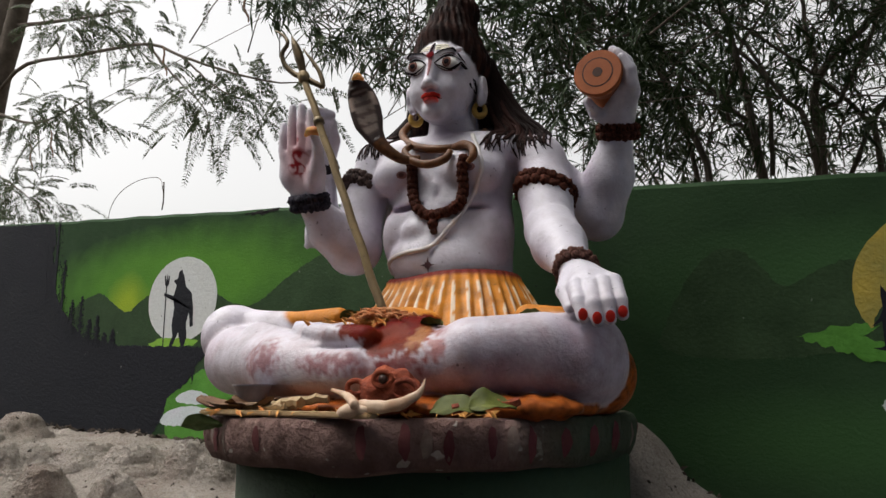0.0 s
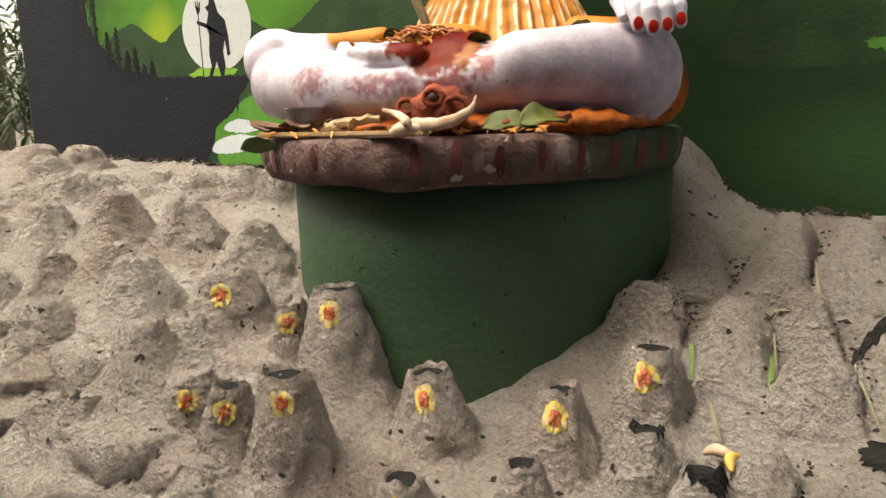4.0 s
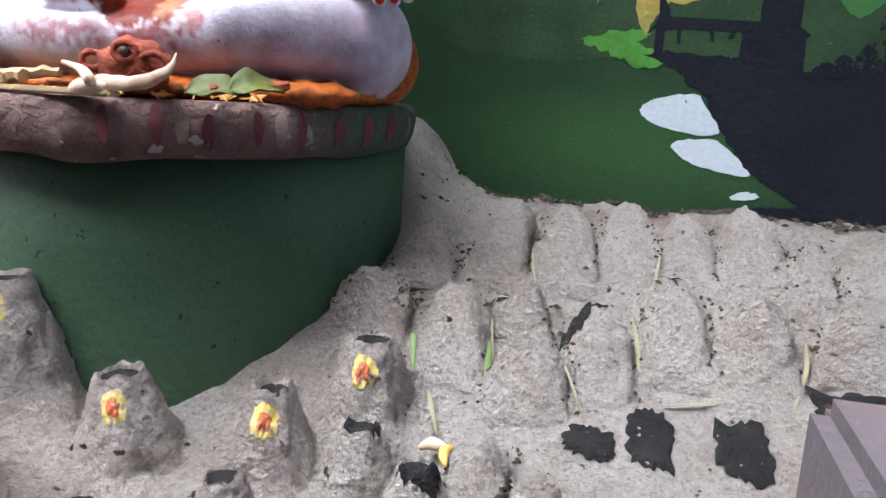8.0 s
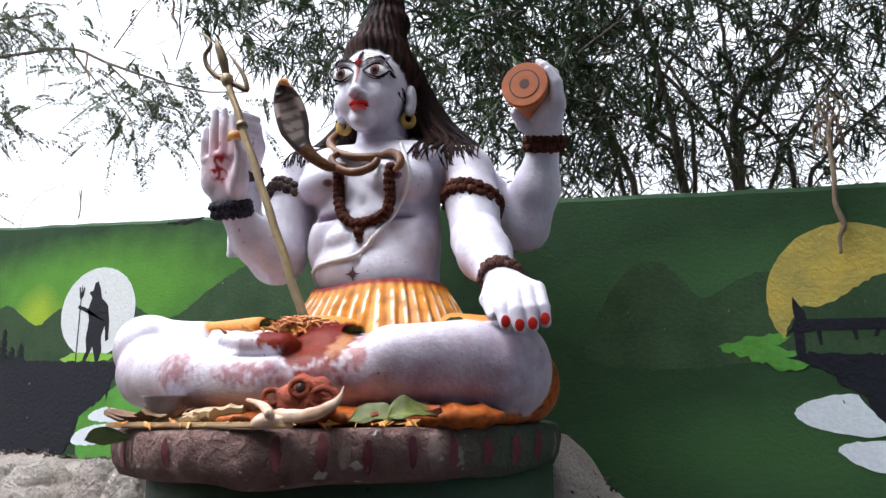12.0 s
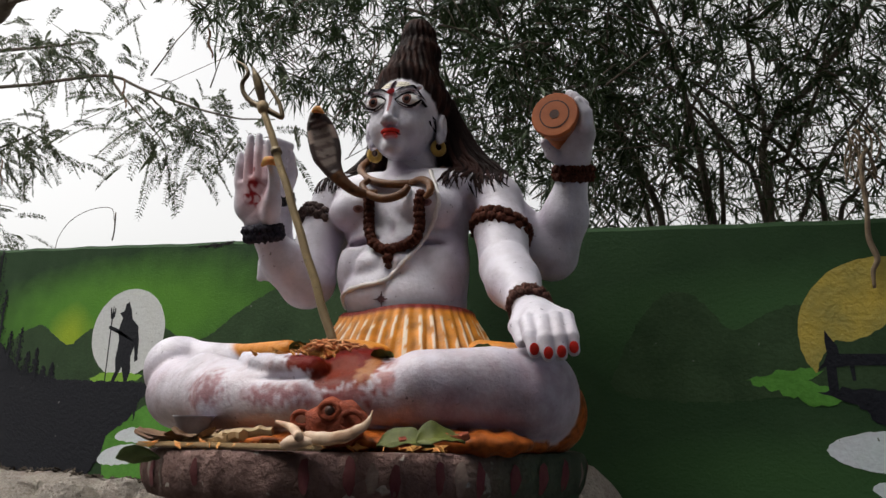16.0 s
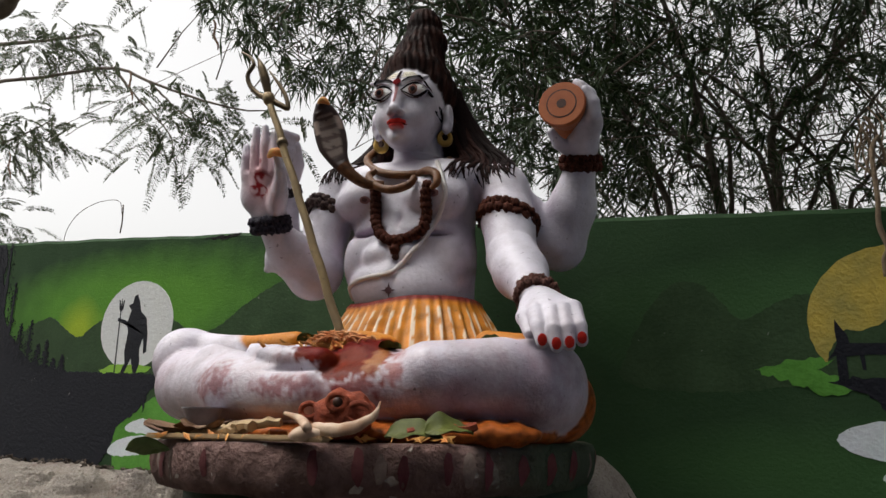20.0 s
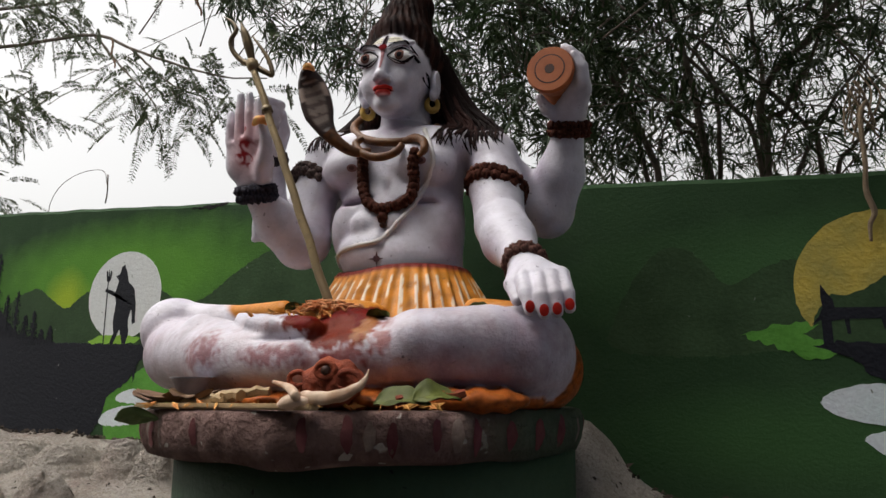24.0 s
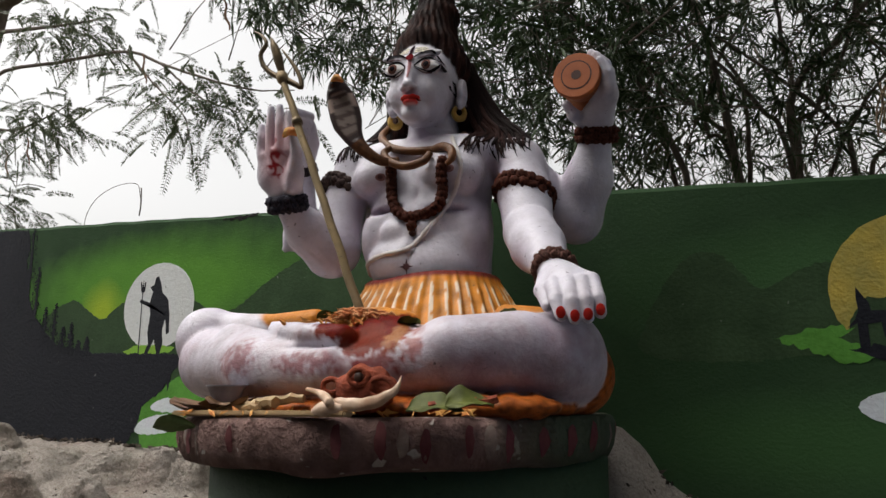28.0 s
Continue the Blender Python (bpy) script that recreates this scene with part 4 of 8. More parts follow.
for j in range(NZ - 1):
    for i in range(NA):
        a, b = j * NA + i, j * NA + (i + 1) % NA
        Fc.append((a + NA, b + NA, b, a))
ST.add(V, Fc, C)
HEAD0 = len(ST.v)

# head
head = Sculpt((0.04, -0.475, 1.90), (0.37, -0.12, 2.42), 0.0034)
head.ell((CX, -0.310, 2.085), (0.078, 0.098, 0.088))
head.ell((CX, -0.335, 2.027), (0.061, 0.070, 0.054), k=0.022)
head.ell((CX, -0.382, 1.984), (0.027, 0.024, 0.020), k=0.020)
for sx in (-1, 1):
    head.ell((CX + sx * 0.036, -0.368, 2.038), (0.028, 0.030, 0.034), k=0.018)
    head.ell((CX + sx * 0.041, -0.393, 2.0865), (0.027, 0.014, 0.0155), k=0.008)
    head.ell((CX + sx * 0.038, -0.396, 2.114), (0.034, 0.008, 0.009), k=0.012, rot=(0, -sx * 8, 0))
head.cone((CX, -0.398, 2.098), (CX, -0.423, 2.038), 0.0085, 0.0115, k=0.012)
head.ell((CX, -0.426, 2.035), (0.0115, 0.010, 0.0095), k=0.006)
for sx in (-1, 1):
    head.ell((CX + sx * 0.0125, -0.415, 2.031), (0.0088, 0.011, 0.0075), k=0.005)
    # nostril hollows, darkened in the colour
    head.carve((CX + sx * 0.0075, -0.425, 2.0235), (0.0035, 0.006, 0.003), (0.20, 0.13, 0.14), 0.003)
head.ell((CX, -0.408, 2.0105), (0.0235, 0.013, 0.0058), RED, 0.003)
for sx in (-1, 1):
    head.ell((CX + sx * 0.007, -0.412, 2.013), (0.008, 0.010, 0.0045), RED, 0.003)
head.ell((CX, -0.407, 2.0015), (0.0175, 0.014, 0.0066), RED, 0.002)
head.carve((CX, -0.412, 1.9925), (0.016, 0.006, 0.003), SKIN, 0.006)
head.cone((CX + 0.016, -0.270, 1.90), (CX + 0.012, -0.276, 2.01), 0.052, 0.046, k=0.006)
for zz in (1.945, 1.967):
    head.ell((CX + 0.015, -0.272, zz), (0.0525, 0.0535, 0.0048), k=0.005)
for sx in (-1, 1):
    head.ell((CX + sx * 0.086, -0.292, 2.058), (0.013, 0.027, 0.034), k=0.006, rot=(12, 0, sx * 22))
    head.ell((CX + sx * 0.084, -0.302, 2.030), (0.009, 0.012, 0.014), k=0.006)
    head.carve((CX + sx * 0.099, -0.303, 2.062), (0.006, 0.013, 0.019), SKIN, 0.004)
# hair: swept-back crown, tall coiled topknot
strand = lambda x, y, z: (0.0024 * np.cos(np.arctan2(y, x) * 28 + 26 * z + 0.9 * np.sin(40 * z)) + 0.0014 * np.cos(np.arctan2(y, x) * 61 + 18 * z)).astype(np.float32)
coil = lambda x, y, z: (0.0022 * np.cos(60 * z + np.arctan2(y, x) * 20) + 0.0012 * np.cos(70 * z + np.arctan2(y, x) * 43)).astype(np.float32)
head.ell((CX, -0.258, 2.130), (0.099, 0.108, 0.086), HAIR, 0.004, (-20, 0, 0), strand)
head.ell((CX, -0.282, 2.186), (0.076, 0.080, 0.048), HAIR, 0.022, (-8, 0, 0), strand)
head.ell((0.2118, -0.2700, 2.2386), (0.060, 0.066, 0.050), HAIR, 0.028, (-6, 0, 0), strand)
head.ell((0.2224, -0.2620, 2.2819), (0.054, 0.057, 0.042), HAIR, 0.012, (6, 6, 0), coil)
head.ell((0.2196, -0.2620, 2.3207), (0.044, 0.047, 0.038), HAIR, 0.010, (-6, -4, 0), coil)
head.ell((0.2196, -0.2620, 2.3438), (0.036, 0.038, 0.028), HAIR, 0.010, (0, 6, 0), coil)
for sx in (-1, 1):
    head.ell((CX + sx * 0.070, -0.225, 2.05), (0.034, 0.046, 0.090), HAIR, 0.008, (0, -sx * 12, 0), strand)
    head.cone((CX + sx * 0.07, -0.220, 2.02), (CX + sx * 0.10, -0.21, 1.95), 0.040, 0.036, HAIR, 0.02)
hv, hf, hc = head.mesh()
hair_face = np.array([np.mean([hc[i][0] for i in f]) < 0.12 for f in hf])


def hair_tint(v, c):
    """Brown highlights put into the painted hair's colour, stronger towards the face."""
    if c[0] > 0.12:
        return tuple(c)
    n = noise.noise(Vector((v[0] * 70, v[1] * 70, v[2] * 22))) + 0.6 * noise.noise(Vector(v) * 14)
    w = max(0.0, min(1.0, 0.25 + 1.2 * n)) * max(0.15, min(1.0, (-0.235 - v[1]) / 0.04))
    return tuple(c[i] * (1 - w) + (0.038, 0.016, 0.012)[i] * w for i in range(3))


ST.add(hv, hf, [hair_tint(v, c) for v, c in zip(hv, hc)])
for q in range(len(hf)):
    if hair_face[q]:
        ST.m[len(ST.m) - len(hf) + q] = 1


def decal(sc, ring, col, lift, mat=2, sub=3):
    """A painted patch: a ring of (x, z) filled towards its centre and laid on the surface."""
    ring = [np.array(p, float) for p in ring]
    c = sum(ring) / len(ring)
    V, n = [], len(ring)
    for s in range(sub, 0, -1):
        V += [c + (p - c) * s / sub for p in ring]
    V.append(c)
    pts = []
    for x, z in V:
        y = sc.front(x, z)
        if y is None:
            return
        pts.append((x, y - lift, z))
    Fc = [(s * n + i, s * n + (i + 1) % n, (s + 1) * n + (i + 1) % n, (s + 1) * n + i) for s in range(sub - 1) for i in range(n)]
    Fc += [((sub - 1) * n + i, (sub - 1) * n + (i + 1) % n, len(V) - 1) for i in range(n)]
    ST.add(pts, Fc, col, mat)


def almond(cx, cz, w, h, sx, drop=0.0, n=22):
    out = []
    for i in range(n):
        a = 2 * math.pi * i / n
        x = math.cos(a)
        z = math.sin(a) * (1 - 0.55 * abs(x) ** 2.2)
        out.append((cx + w * x, cz + h * z + drop * x * sx))
    return out


def disc(cx, cz, rx, rz=None, n=18):
    return [(cx + rx * math.cos(2 * math.pi * i / n), cz + (rz or rx) * math.sin(2 * math.pi * i / n)) for i in range(n)]


def stroke(sc, ctrl, widths, col, lift, n=20):
    """A tapering brush line on the surface."""
    p = [np.array((q[0], q[1])) for q in curve_pts([(a, b, 0) for a, b in ctrl], n)]
    w = lerp_list(widths, n)
    V = []
    for i in range(n):
        t = p[min(i + 1, n - 1)] - p[max(i - 1, 0)]
        t = np.array((-t[1], t[0])) / (np.linalg.norm(t) + 1e-9)
        for s in (-1, 0, 1):
            x, z = p[i] + t * w[i] * s
            y = sc.front(x, z)
            if y is None:
                return
            V.append((x, y - lift - (0.0006 if s == 0 else 0), z))
    Fc = [(i * 3 + s, i * 3 + s + 1, i * 3 + s + 4, i * 3 + s + 3) for i in range(n - 1) for s in (0, 1)]
    ST.add(V, Fc, col, 2)


FX = CX
for sx in (-1, 1):
    ex, ez = FX + sx * 0.0400, 2.0865
    decal(head, almond(ex, ez, 0.0300, 0.0185, sx, 0.0015), (0.10, 0.055, 0.06), 0.0008)
    decal(head, almond(ex, ez, 0.0285, 0.0160, sx, 0.0015), WHITE, 0.0014)
    decal(head, disc(ex - 0.003, ez + 0.0012, 0.0112, 0.0122), (0.17, 0.085, 0.07), 0.0022)
    decal(head, disc(ex - 0.003, ez + 0.0012, 0.0062), BLACK, 0.0029)
    stroke(head, [(ex - sx * 0.030, ez - 0.001), (ex - sx * 0.016, ez + 0.012), (ex, ez + 0.0165), (ex + sx * 0.018, ez + 0.0125), (ex + sx * (0.030 if sx > 0 else 0.025), ez + 0.000)], [0.0014, 0.0024, 0.0028, 0.0024, 0.0008], BLACK, 0.0026)
    stroke(head, [(ex - sx * 0.028, ez - 0.002), (ex, ez - 0.0145), (ex + sx * 0.020, ez - 0.009), (ex + sx * (0.030 if sx > 0 else 0.025), ez + 0.001)], [0.0008, 0.0016, 0.0016, 0.0008], BLACK, 0.0026)
    stroke(head, [(ex - sx * 0.020, ez + 0.017), (ex, ez + 0.0225), (ex + sx * 0.020, ez + 0.0185), (ex + sx * 0.028, ez + 0.010)], [0.0006, 0.0009, 0.0009, 0.0004], (0.20, 0.11, 0.12), 0.0020)
    stroke(head, [(FX + sx * 0.010, 2.108), (FX + sx * 0.026, 2.119), (FX + sx * 0.046, 2.120), (FX + sx * 0.056, 2.113), (FX + sx * (0.066 if sx > 0 else 0.060), 2.101)], [0.0016, 0.0030, 0.0034, 0.0026, 0.0010], BLACK, 0.0022)
    for j in range(3):
        stroke(head, [(FX + sx * 0.007, 2.125 + j * 0.0080), (FX + sx * 0.024, 2.128 + j * 0.0080), (FX + sx * (0.044 - j * 0.006), 2.127 + j * 0.0075)], [0.0026, 0.0030, 0.0020], (0.70, 0.67, 0.55), 0.0014)
        stroke(head, [(FX + sx * 0.007, 2.1212 + j * 0.0080), (FX + sx * 0.024, 2.1242 + j * 0.0080), (FX + sx * (0.045 - j * 0.006), 2.1232 + j * 0.0075)], [0.0006, 0.0008, 0.0005], (0.16, 0.11, 0.10), 0.0018)
    if sx > 0:
        stroke(head, [(FX + sx * 0.0765, 2.074), (FX + sx * 0.0762, 2.056), (FX + sx * 0.0735, 2.049), (FX + sx * 0.0710, 2.055), (FX + sx * 0.0720, 2.060)], [0.0012, 0.0018, 0.0016, 0.0012, 0.0008], BLACK, 0.0018)
stroke(head, [(FX, 2.105), (FX, 2.125), (FX, 2.150)], [0.0030, 0.0040, 0.0034], (0.020, 0.010, 0.014), 0.0036)
decal(head, disc(FX, 2.108, 0.0095, 0.0085), (0.13, 0.012, 0.015), 0.0045)
stroke(head, [(FX, 2.102), (FX + 0.001, 2.080), (FX + 0.001, 2.050)], [0.0050, 0.0036, 0.0022], (0.30, 0.15, 0.16), 0.0012)
stroke(head, [(FX - 0.023, 2.0065), (FX, 2.0052), (FX + 0.023, 2.0065)], [0.0005, 0.0011, 0.0005], (0.12, 0.01, 0.01), 0.0014)

# the head is turned towards the visitor
turn = radians(12)
HX = CX - 0.026
for i in range(HEAD0, len(ST.v)):
    v = ST.v[i]
    dx, dy = v[:, 0] - CX, v[:, 1] + 0.30
    ST.v[i] = np.stack([HX + dx * math.cos(turn) - dy * math.sin(turn), -0.30 + dx * math.sin(turn) + dy * math.cos(turn), v[:, 2]], 1)


def turned(p):
    dx, dy = p[0] - CX, p[1] + 0.30
    return Vector((HX + dx * math.cos(turn) - dy * math.sin(turn), -0.30 + dx * math.sin(turn) + dy * math.cos(turn), p[2]))


ST.add(*lhand.mesh())
# nails, nipples, navel
for tx, ty, tz in NAILS:
    a = [Vector((0.0075 * math.cos(2 * math.pi * k / 14), -0.0010, 0.0098 * math.sin(2 * math.pi * k / 14))) for k in range(14)]
    M = Matrix.Rotation(radians(20), 3, "Z") @ Matrix.Rotation(radians(10), 3, "X")
    o = Vector((tx + 0.003, ty - 0.0088, tz + 0.004))
    V = [o + M @ p for p in a] + [o + M @ Vector((0, -0.004, 0))]
    ST.add(V, [(k, (k + 1) % 14, 14) for k in range(14)], RED)
for x, z in ((0.1119, 1.8488), (0.2901, 1.8380)):
    decal(body, disc(x, z, 0.0115, 0.0085), (0.26, 0.14, 0.14), 0.0012)
    decal(body, disc(x, z, 0.0060, 0.0048), (0.12, 0.06, 0.06), 0.0022)
nx, nz = (0.2063, 1.6294)
decal(body, [(nx + 0.017 * r * math.cos(a), nz + 0.018 * r * math.sin(a)) for a, r in ((i * math.pi / 8, 1.0 if i % 4 == 0 else 0.36 + 0.12 * (i % 2 == 0)) for i in range(16))], (0.10, 0.055, 0.06), 0.0015)


def tube_on(sc, xz, r, lift, n, fallback=-0.3):
    pts = []
    for x, z, _ in curve_pts([(a, b, 0) for a, b in xz], n):
        y = sc.front(x, z)
        pts.append((x, (y if y is not None else fallback) - lift, z))
    return pts


# sacred thread from the left shoulder to the right waist
th = tube_on(body, [(0.2764, 1.9235), (0.3031, 1.8773), (0.3161, 1.8371), (0.3024, 1.8081), (0.2834, 1.7789), (0.2685, 1.7481), (0.2509, 1.7154), (0.2296, 1.6870), (0.2024, 1.6652), (0.1470, 1.6580), (0.0969, 1.6469), (0.0786, 1.6289)], 0.006, 0.002, 48)
for _ in range(6):
    th = [th[0]] + [(p[0], min(p[1], 0.5 * (a[1] + b[1])), p[2]) for a, p, b in zip(th, th[1:], th[2:])] + [th[-1]]
ST.add(*tube(th, [0.0052 + 0.0008 * math.sin(i * 2.1) for i in range(48)], 8), (0.60, 0.57, 0.55))
# bead string on the chest, armlets and wristlets
bead_rnd = random.Random(5)


def bead(c, r, col):
    """A knobbly seed with deep furrows, which are darkened in its colour too."""
    bm = bmesh.new()
    bmesh.ops.create_icosphere(bm, subdivisions=3, radius=r)
    o = Vector((bead_rnd.random() * 9, 0, 0))
    V, cs = [], []
    base = np.array(col)
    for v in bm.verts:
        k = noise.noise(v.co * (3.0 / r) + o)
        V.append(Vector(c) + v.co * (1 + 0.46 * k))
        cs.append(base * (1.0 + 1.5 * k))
    ids = {v: i for i, v in enumerate(bm.verts)}
    Fc = [tuple(ids[v] for v in f.verts) for f in bm.faces]
    bm.free()
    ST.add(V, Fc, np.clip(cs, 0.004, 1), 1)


loop = tube_on(body, [(0.1373, 1.8707), (0.1411, 1.8426), (0.1450, 1.8129), (0.1527, 1.7832), (0.1703, 1.7576), (0.1977, 1.7402), (0.2244, 1.7403), (0.2509, 1.7494), (0.2703, 1.7678), (0.2755, 1.7960), (0.2752, 1.8252), (0.2799, 1.8530)], 0, 0.007, 23)
for _ in range(12):
    loop = [loop[0]] + [(p[0], min(p[1], 0.5 * (a[1] + b[1])), p[2]) for a, p, b in zip(loop, loop[1:], loop[2:])] + [loop[-1]]
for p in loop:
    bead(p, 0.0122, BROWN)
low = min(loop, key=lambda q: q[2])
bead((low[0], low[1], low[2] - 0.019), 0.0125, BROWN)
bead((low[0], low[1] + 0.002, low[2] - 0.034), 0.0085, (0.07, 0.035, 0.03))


def band(c, axis, r, n, br, col, rows=1):
    """A ring of carved beads round a limb."""
    ax = Vector(axis).normalized()
    s = ax.orthogonal().normalized()
    t = ax.cross(s)
    for j in range(rows):
        o = Vector(c) + ax * (j - (rows - 1) / 2) * br * 1.3
        for k in range(n):
            a = 2 * math.pi * (k + 0.5 * j) / n
            bead(o + (s * math.cos(a) + t * math.sin(a)) * r, br, col)


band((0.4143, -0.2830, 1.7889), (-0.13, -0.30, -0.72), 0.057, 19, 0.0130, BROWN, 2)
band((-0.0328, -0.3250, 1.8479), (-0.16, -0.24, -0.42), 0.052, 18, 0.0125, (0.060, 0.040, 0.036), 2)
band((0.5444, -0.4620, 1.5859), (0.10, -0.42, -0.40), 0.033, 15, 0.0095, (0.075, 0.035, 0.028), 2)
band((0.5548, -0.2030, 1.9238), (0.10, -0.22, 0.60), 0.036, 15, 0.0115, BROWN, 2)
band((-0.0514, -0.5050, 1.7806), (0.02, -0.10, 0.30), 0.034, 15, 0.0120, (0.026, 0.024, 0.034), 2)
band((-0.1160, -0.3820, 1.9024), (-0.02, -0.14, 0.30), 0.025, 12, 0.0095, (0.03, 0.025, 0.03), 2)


# raised palm, and the hand behind it
handsc = Sculpt((-0.17, -0.68, 1.74), (0.10, -0.34, 2.10), 0.0036)
for a, b in (((-0.0731, -0.5150, 1.8083), (-0.0890, -0.5450, 1.8840)), ((-0.0565, -0.5150, 1.8032), (-0.0569, -0.5480, 1.8864)), ((-0.0430, -0.5120, 1.8019), (-0.0323, -0.5450, 1.8855)), ((-0.0367, -0.5050, 1.8079), (-0.0172, -0.5350, 1.8833))):
    handsc.cone(a, b, 0.022, 0.0155, k=0.012)
handsc.ell((-0.0845, -0.5300, 1.8487), (0.030, 0.024, 0.040), k=0.012)
for a, b, c in (((-0.0933, -0.5480, 1.8930), (-0.0917, -0.5520, 1.9280), (-0.0933, -0.5520, 1.9533)), ((-0.0632, -0.5520, 1.8915), (-0.0643, -0.5560, 1.9448), (-0.0636, -0.5560, 1.9880)), ((-0.0357, -0.5520, 1.8890), (-0.0366, -0.5560, 1.9419), (-0.0410, -0.5540, 1.9878)), ((-0.0149, -0.5450, 1.8874), (-0.0178, -0.5480, 1.9331), (-0.0217, -0.5460, 1.9748))):
    handsc.cone(a, b, 0.0122, 0.0105, k=0.002)
    handsc.cone(b, c, 0.0105, 0.0080, k=0.002)
handsc.ell((-0.0140, -0.5300, 1.8257), (0.020, 0.022, 0.036), k=0.014, rot=(0, 8, 0))
handsc.cone((-0.0012, -0.5400, 1.8384), (0.0124, -0.5560, 1.8790), 0.017, 0.0120, k=0.014)
handsc.cone((0.0124, -0.5560, 1.8790), (0.0069, -0.5640, 1.9127), 0.0120, 0.0085, k=0.004)
handsc.cone((-0.1096, -0.3880, 1.9110), (-0.0739, -0.4200, 1.9540), 0.022, 0.028, SKIN, 0.01)
handsc.ell((-0.0692, -0.4350, 1.9817), (0.024, 0.028, 0.034), SKIN, 0.012)
for j in range(4):
    handsc.cone((-0.040, -0.455 - 0.006 * j, 2.000 - 0.019 * j), (-0.042, -0.500, 1.996 - 0.019 * j), 0.0115, 0.010, SKIN, 0.004)
pv, pf, pc = handsc.mesh()
PX, PZ = (-0.0442, 1.8589)


def palm_mark(v, c):
    x, y, z = v
    if y > -0.535:
        return c
    n = noise.noise(Vector((x * 70, y * 70, z * 70)))
    line = 1 - abs(noise.noise(Vector((x * 55, 3.0, z * 55)))) * 5
    q = ((x - PX) / 0.029) ** 2 + ((z - PZ) / 0.034) ** 2
    w = max(0.0, min(1.0, (1.15 - q) * 1.5)) * max(0.0, min(1.0, line * 1.6 + 0.9 * n + 0.45))
    if abs(x - PX - 0.004) < 0.010 and 0.02 < z - PZ < 0.07 and n > 0.12:
        w = max(w, 0.75)
    blush = max(0, 0.62 - 0.16 * (((x - PX) / 0.030) ** 2 + ((z - PZ - 0.02) / 0.055) ** 2))
    c = tuple(c[i] * (1 - blush) + (0.62, 0.26, 0.27)[i] * blush for i in range(3))
    return tuple(c[i] * (1 - w) + (0.26, 0.016, 0.020)[i] * w for i in range(3))


ST.add(pv, pf, [palm_mark(v, tuple(c)) for v, c in zip(pv, pc)])
# hand that grips the drum: broad back of the hand beside it, fingertips over its rim, thumb below
grip = Sculpt((0.46, -0.40, 1.88), (0.68, -0.13, 2.14), 0.0038)
grip.cone((0.5510, -0.2000, 1.9177), (0.5664, -0.2250, 1.9607), 0.034, 0.032, k=0.012)
grip.cone((0.5685, -0.2250, 1.9538), (0.5924, -0.2550, 1.9889), 0.031, 0.028, k=0.012)
grip.cone((0.5962, -0.2600, 1.9861), (0.6011, -0.2700, 2.0193), 0.023, 0.020, k=0.012)
for a, b, c in (((0.6116, -0.2850, 1.9918), (0.6137, -0.2950, 2.0185), (0.6014, -0.3050, 2.0437)), ((0.6056, -0.2700, 2.0118), (0.6026, -0.2780, 2.0450), (0.5864, -0.2850, 2.0678)), ((0.5968, -0.2550, 2.0265), (0.5886, -0.2620, 2.0631), (0.5716, -0.2680, 2.0830))):
    grip.cone(a, b, 0.0150, 0.0130, k=0.006)
    grip.cone(b, c, 0.0130, 0.0095, k=0.005)
grip.cone((0.5429, -0.2250, 1.9460), (0.5250, -0.2600, 1.9542), 0.017, 0.0135, k=0.010)
grip.cone((0.5250, -0.2600, 1.9542), (0.5136, -0.2750, 1.9769), 0.0130, 0.0095, k=0.006)
ST.add(*grip.mesh())

# long wavy locks that fall behind the ear and over the shoulders
lock_rnd = random.Random(21)


def lock(ctrl, r0, seed, lay):
    """One tapering lock; its last stretch lies on the shoulder."""
    n = 22
    p = curve_pts(ctrl, n)
    pts = []
    for k, q in enumerate(p):
        u = k / (n - 1)
        x = q[0] + 0.0045 * math.sin(u * 11 + seed * 1.9) * u
        z = q[2] + 0.0030 * math.cos(u * 12 + seed) * u
        y = q[1]
        if lay and u > 0.45:
            s = body.front(x, z)
            if s is not None:
                w = min(1.0, (u - 0.45) / 0.25)
                y = y * (1 - w) + (s - 0.0025) * w
        pts.append((x, y, z))
    for _ in range(3):
        pts = [pts[0]] + [(b[0], 0.25 * a[1] + 0.5 * b[1] + 0.25 * c[1], b[2]) for a, b, c in zip(pts, pts[1:], pts[2:])] + [pts[-1]]
    tint = HAIR if lock_rnd.random() < 0.7 else (0.030, 0.013, 0.011)
    ST.add(*tube(pts, lerp_list([r0, r0 * 0.95, r0 * 0.75, r0 * 0.4, 0.0006], n), 7), tint, 1)


for i in range(64):
    f = (i + lock_rnd.uniform(-0.4, 0.4)) / 63
    f = max(0.0, min(1.0, f))
    a = np.array((0.2469, -0.2350, 2.0960)) * (1 - f) + np.array((0.2463, -0.2150, 2.1603)) * f
    b = np.array((0.2699, -0.2350, 2.0022)) * (1 - f) + np.array((0.3125, -0.2000, 2.0286)) * f
    c = np.array((0.3016, -0.2700, 1.9371)) * (1 - f) + np.array((0.3957, -0.2200, 1.9436)) * f
    d = np.array((0.3079, -0.3000, 1.9049)) * (1 - f) + np.array((0.4309, -0.2450, 1.8996)) * f
    drop = lock_rnd.choice((0.004, 0.014, 0.026, 0.038)) * math.sin(math.pi * min(1, 0.15 + 0.8 * f))
    j = lambda s: np.array([lock_rnd.uniform(-s, s) for _ in range(3)])
    lock([a + j(0.004), b + j(0.007), c + j(0.008), d + j(0.008) + np.array((0.004 * (f - 0.3), 0, -drop))], 0.0085, i, True)
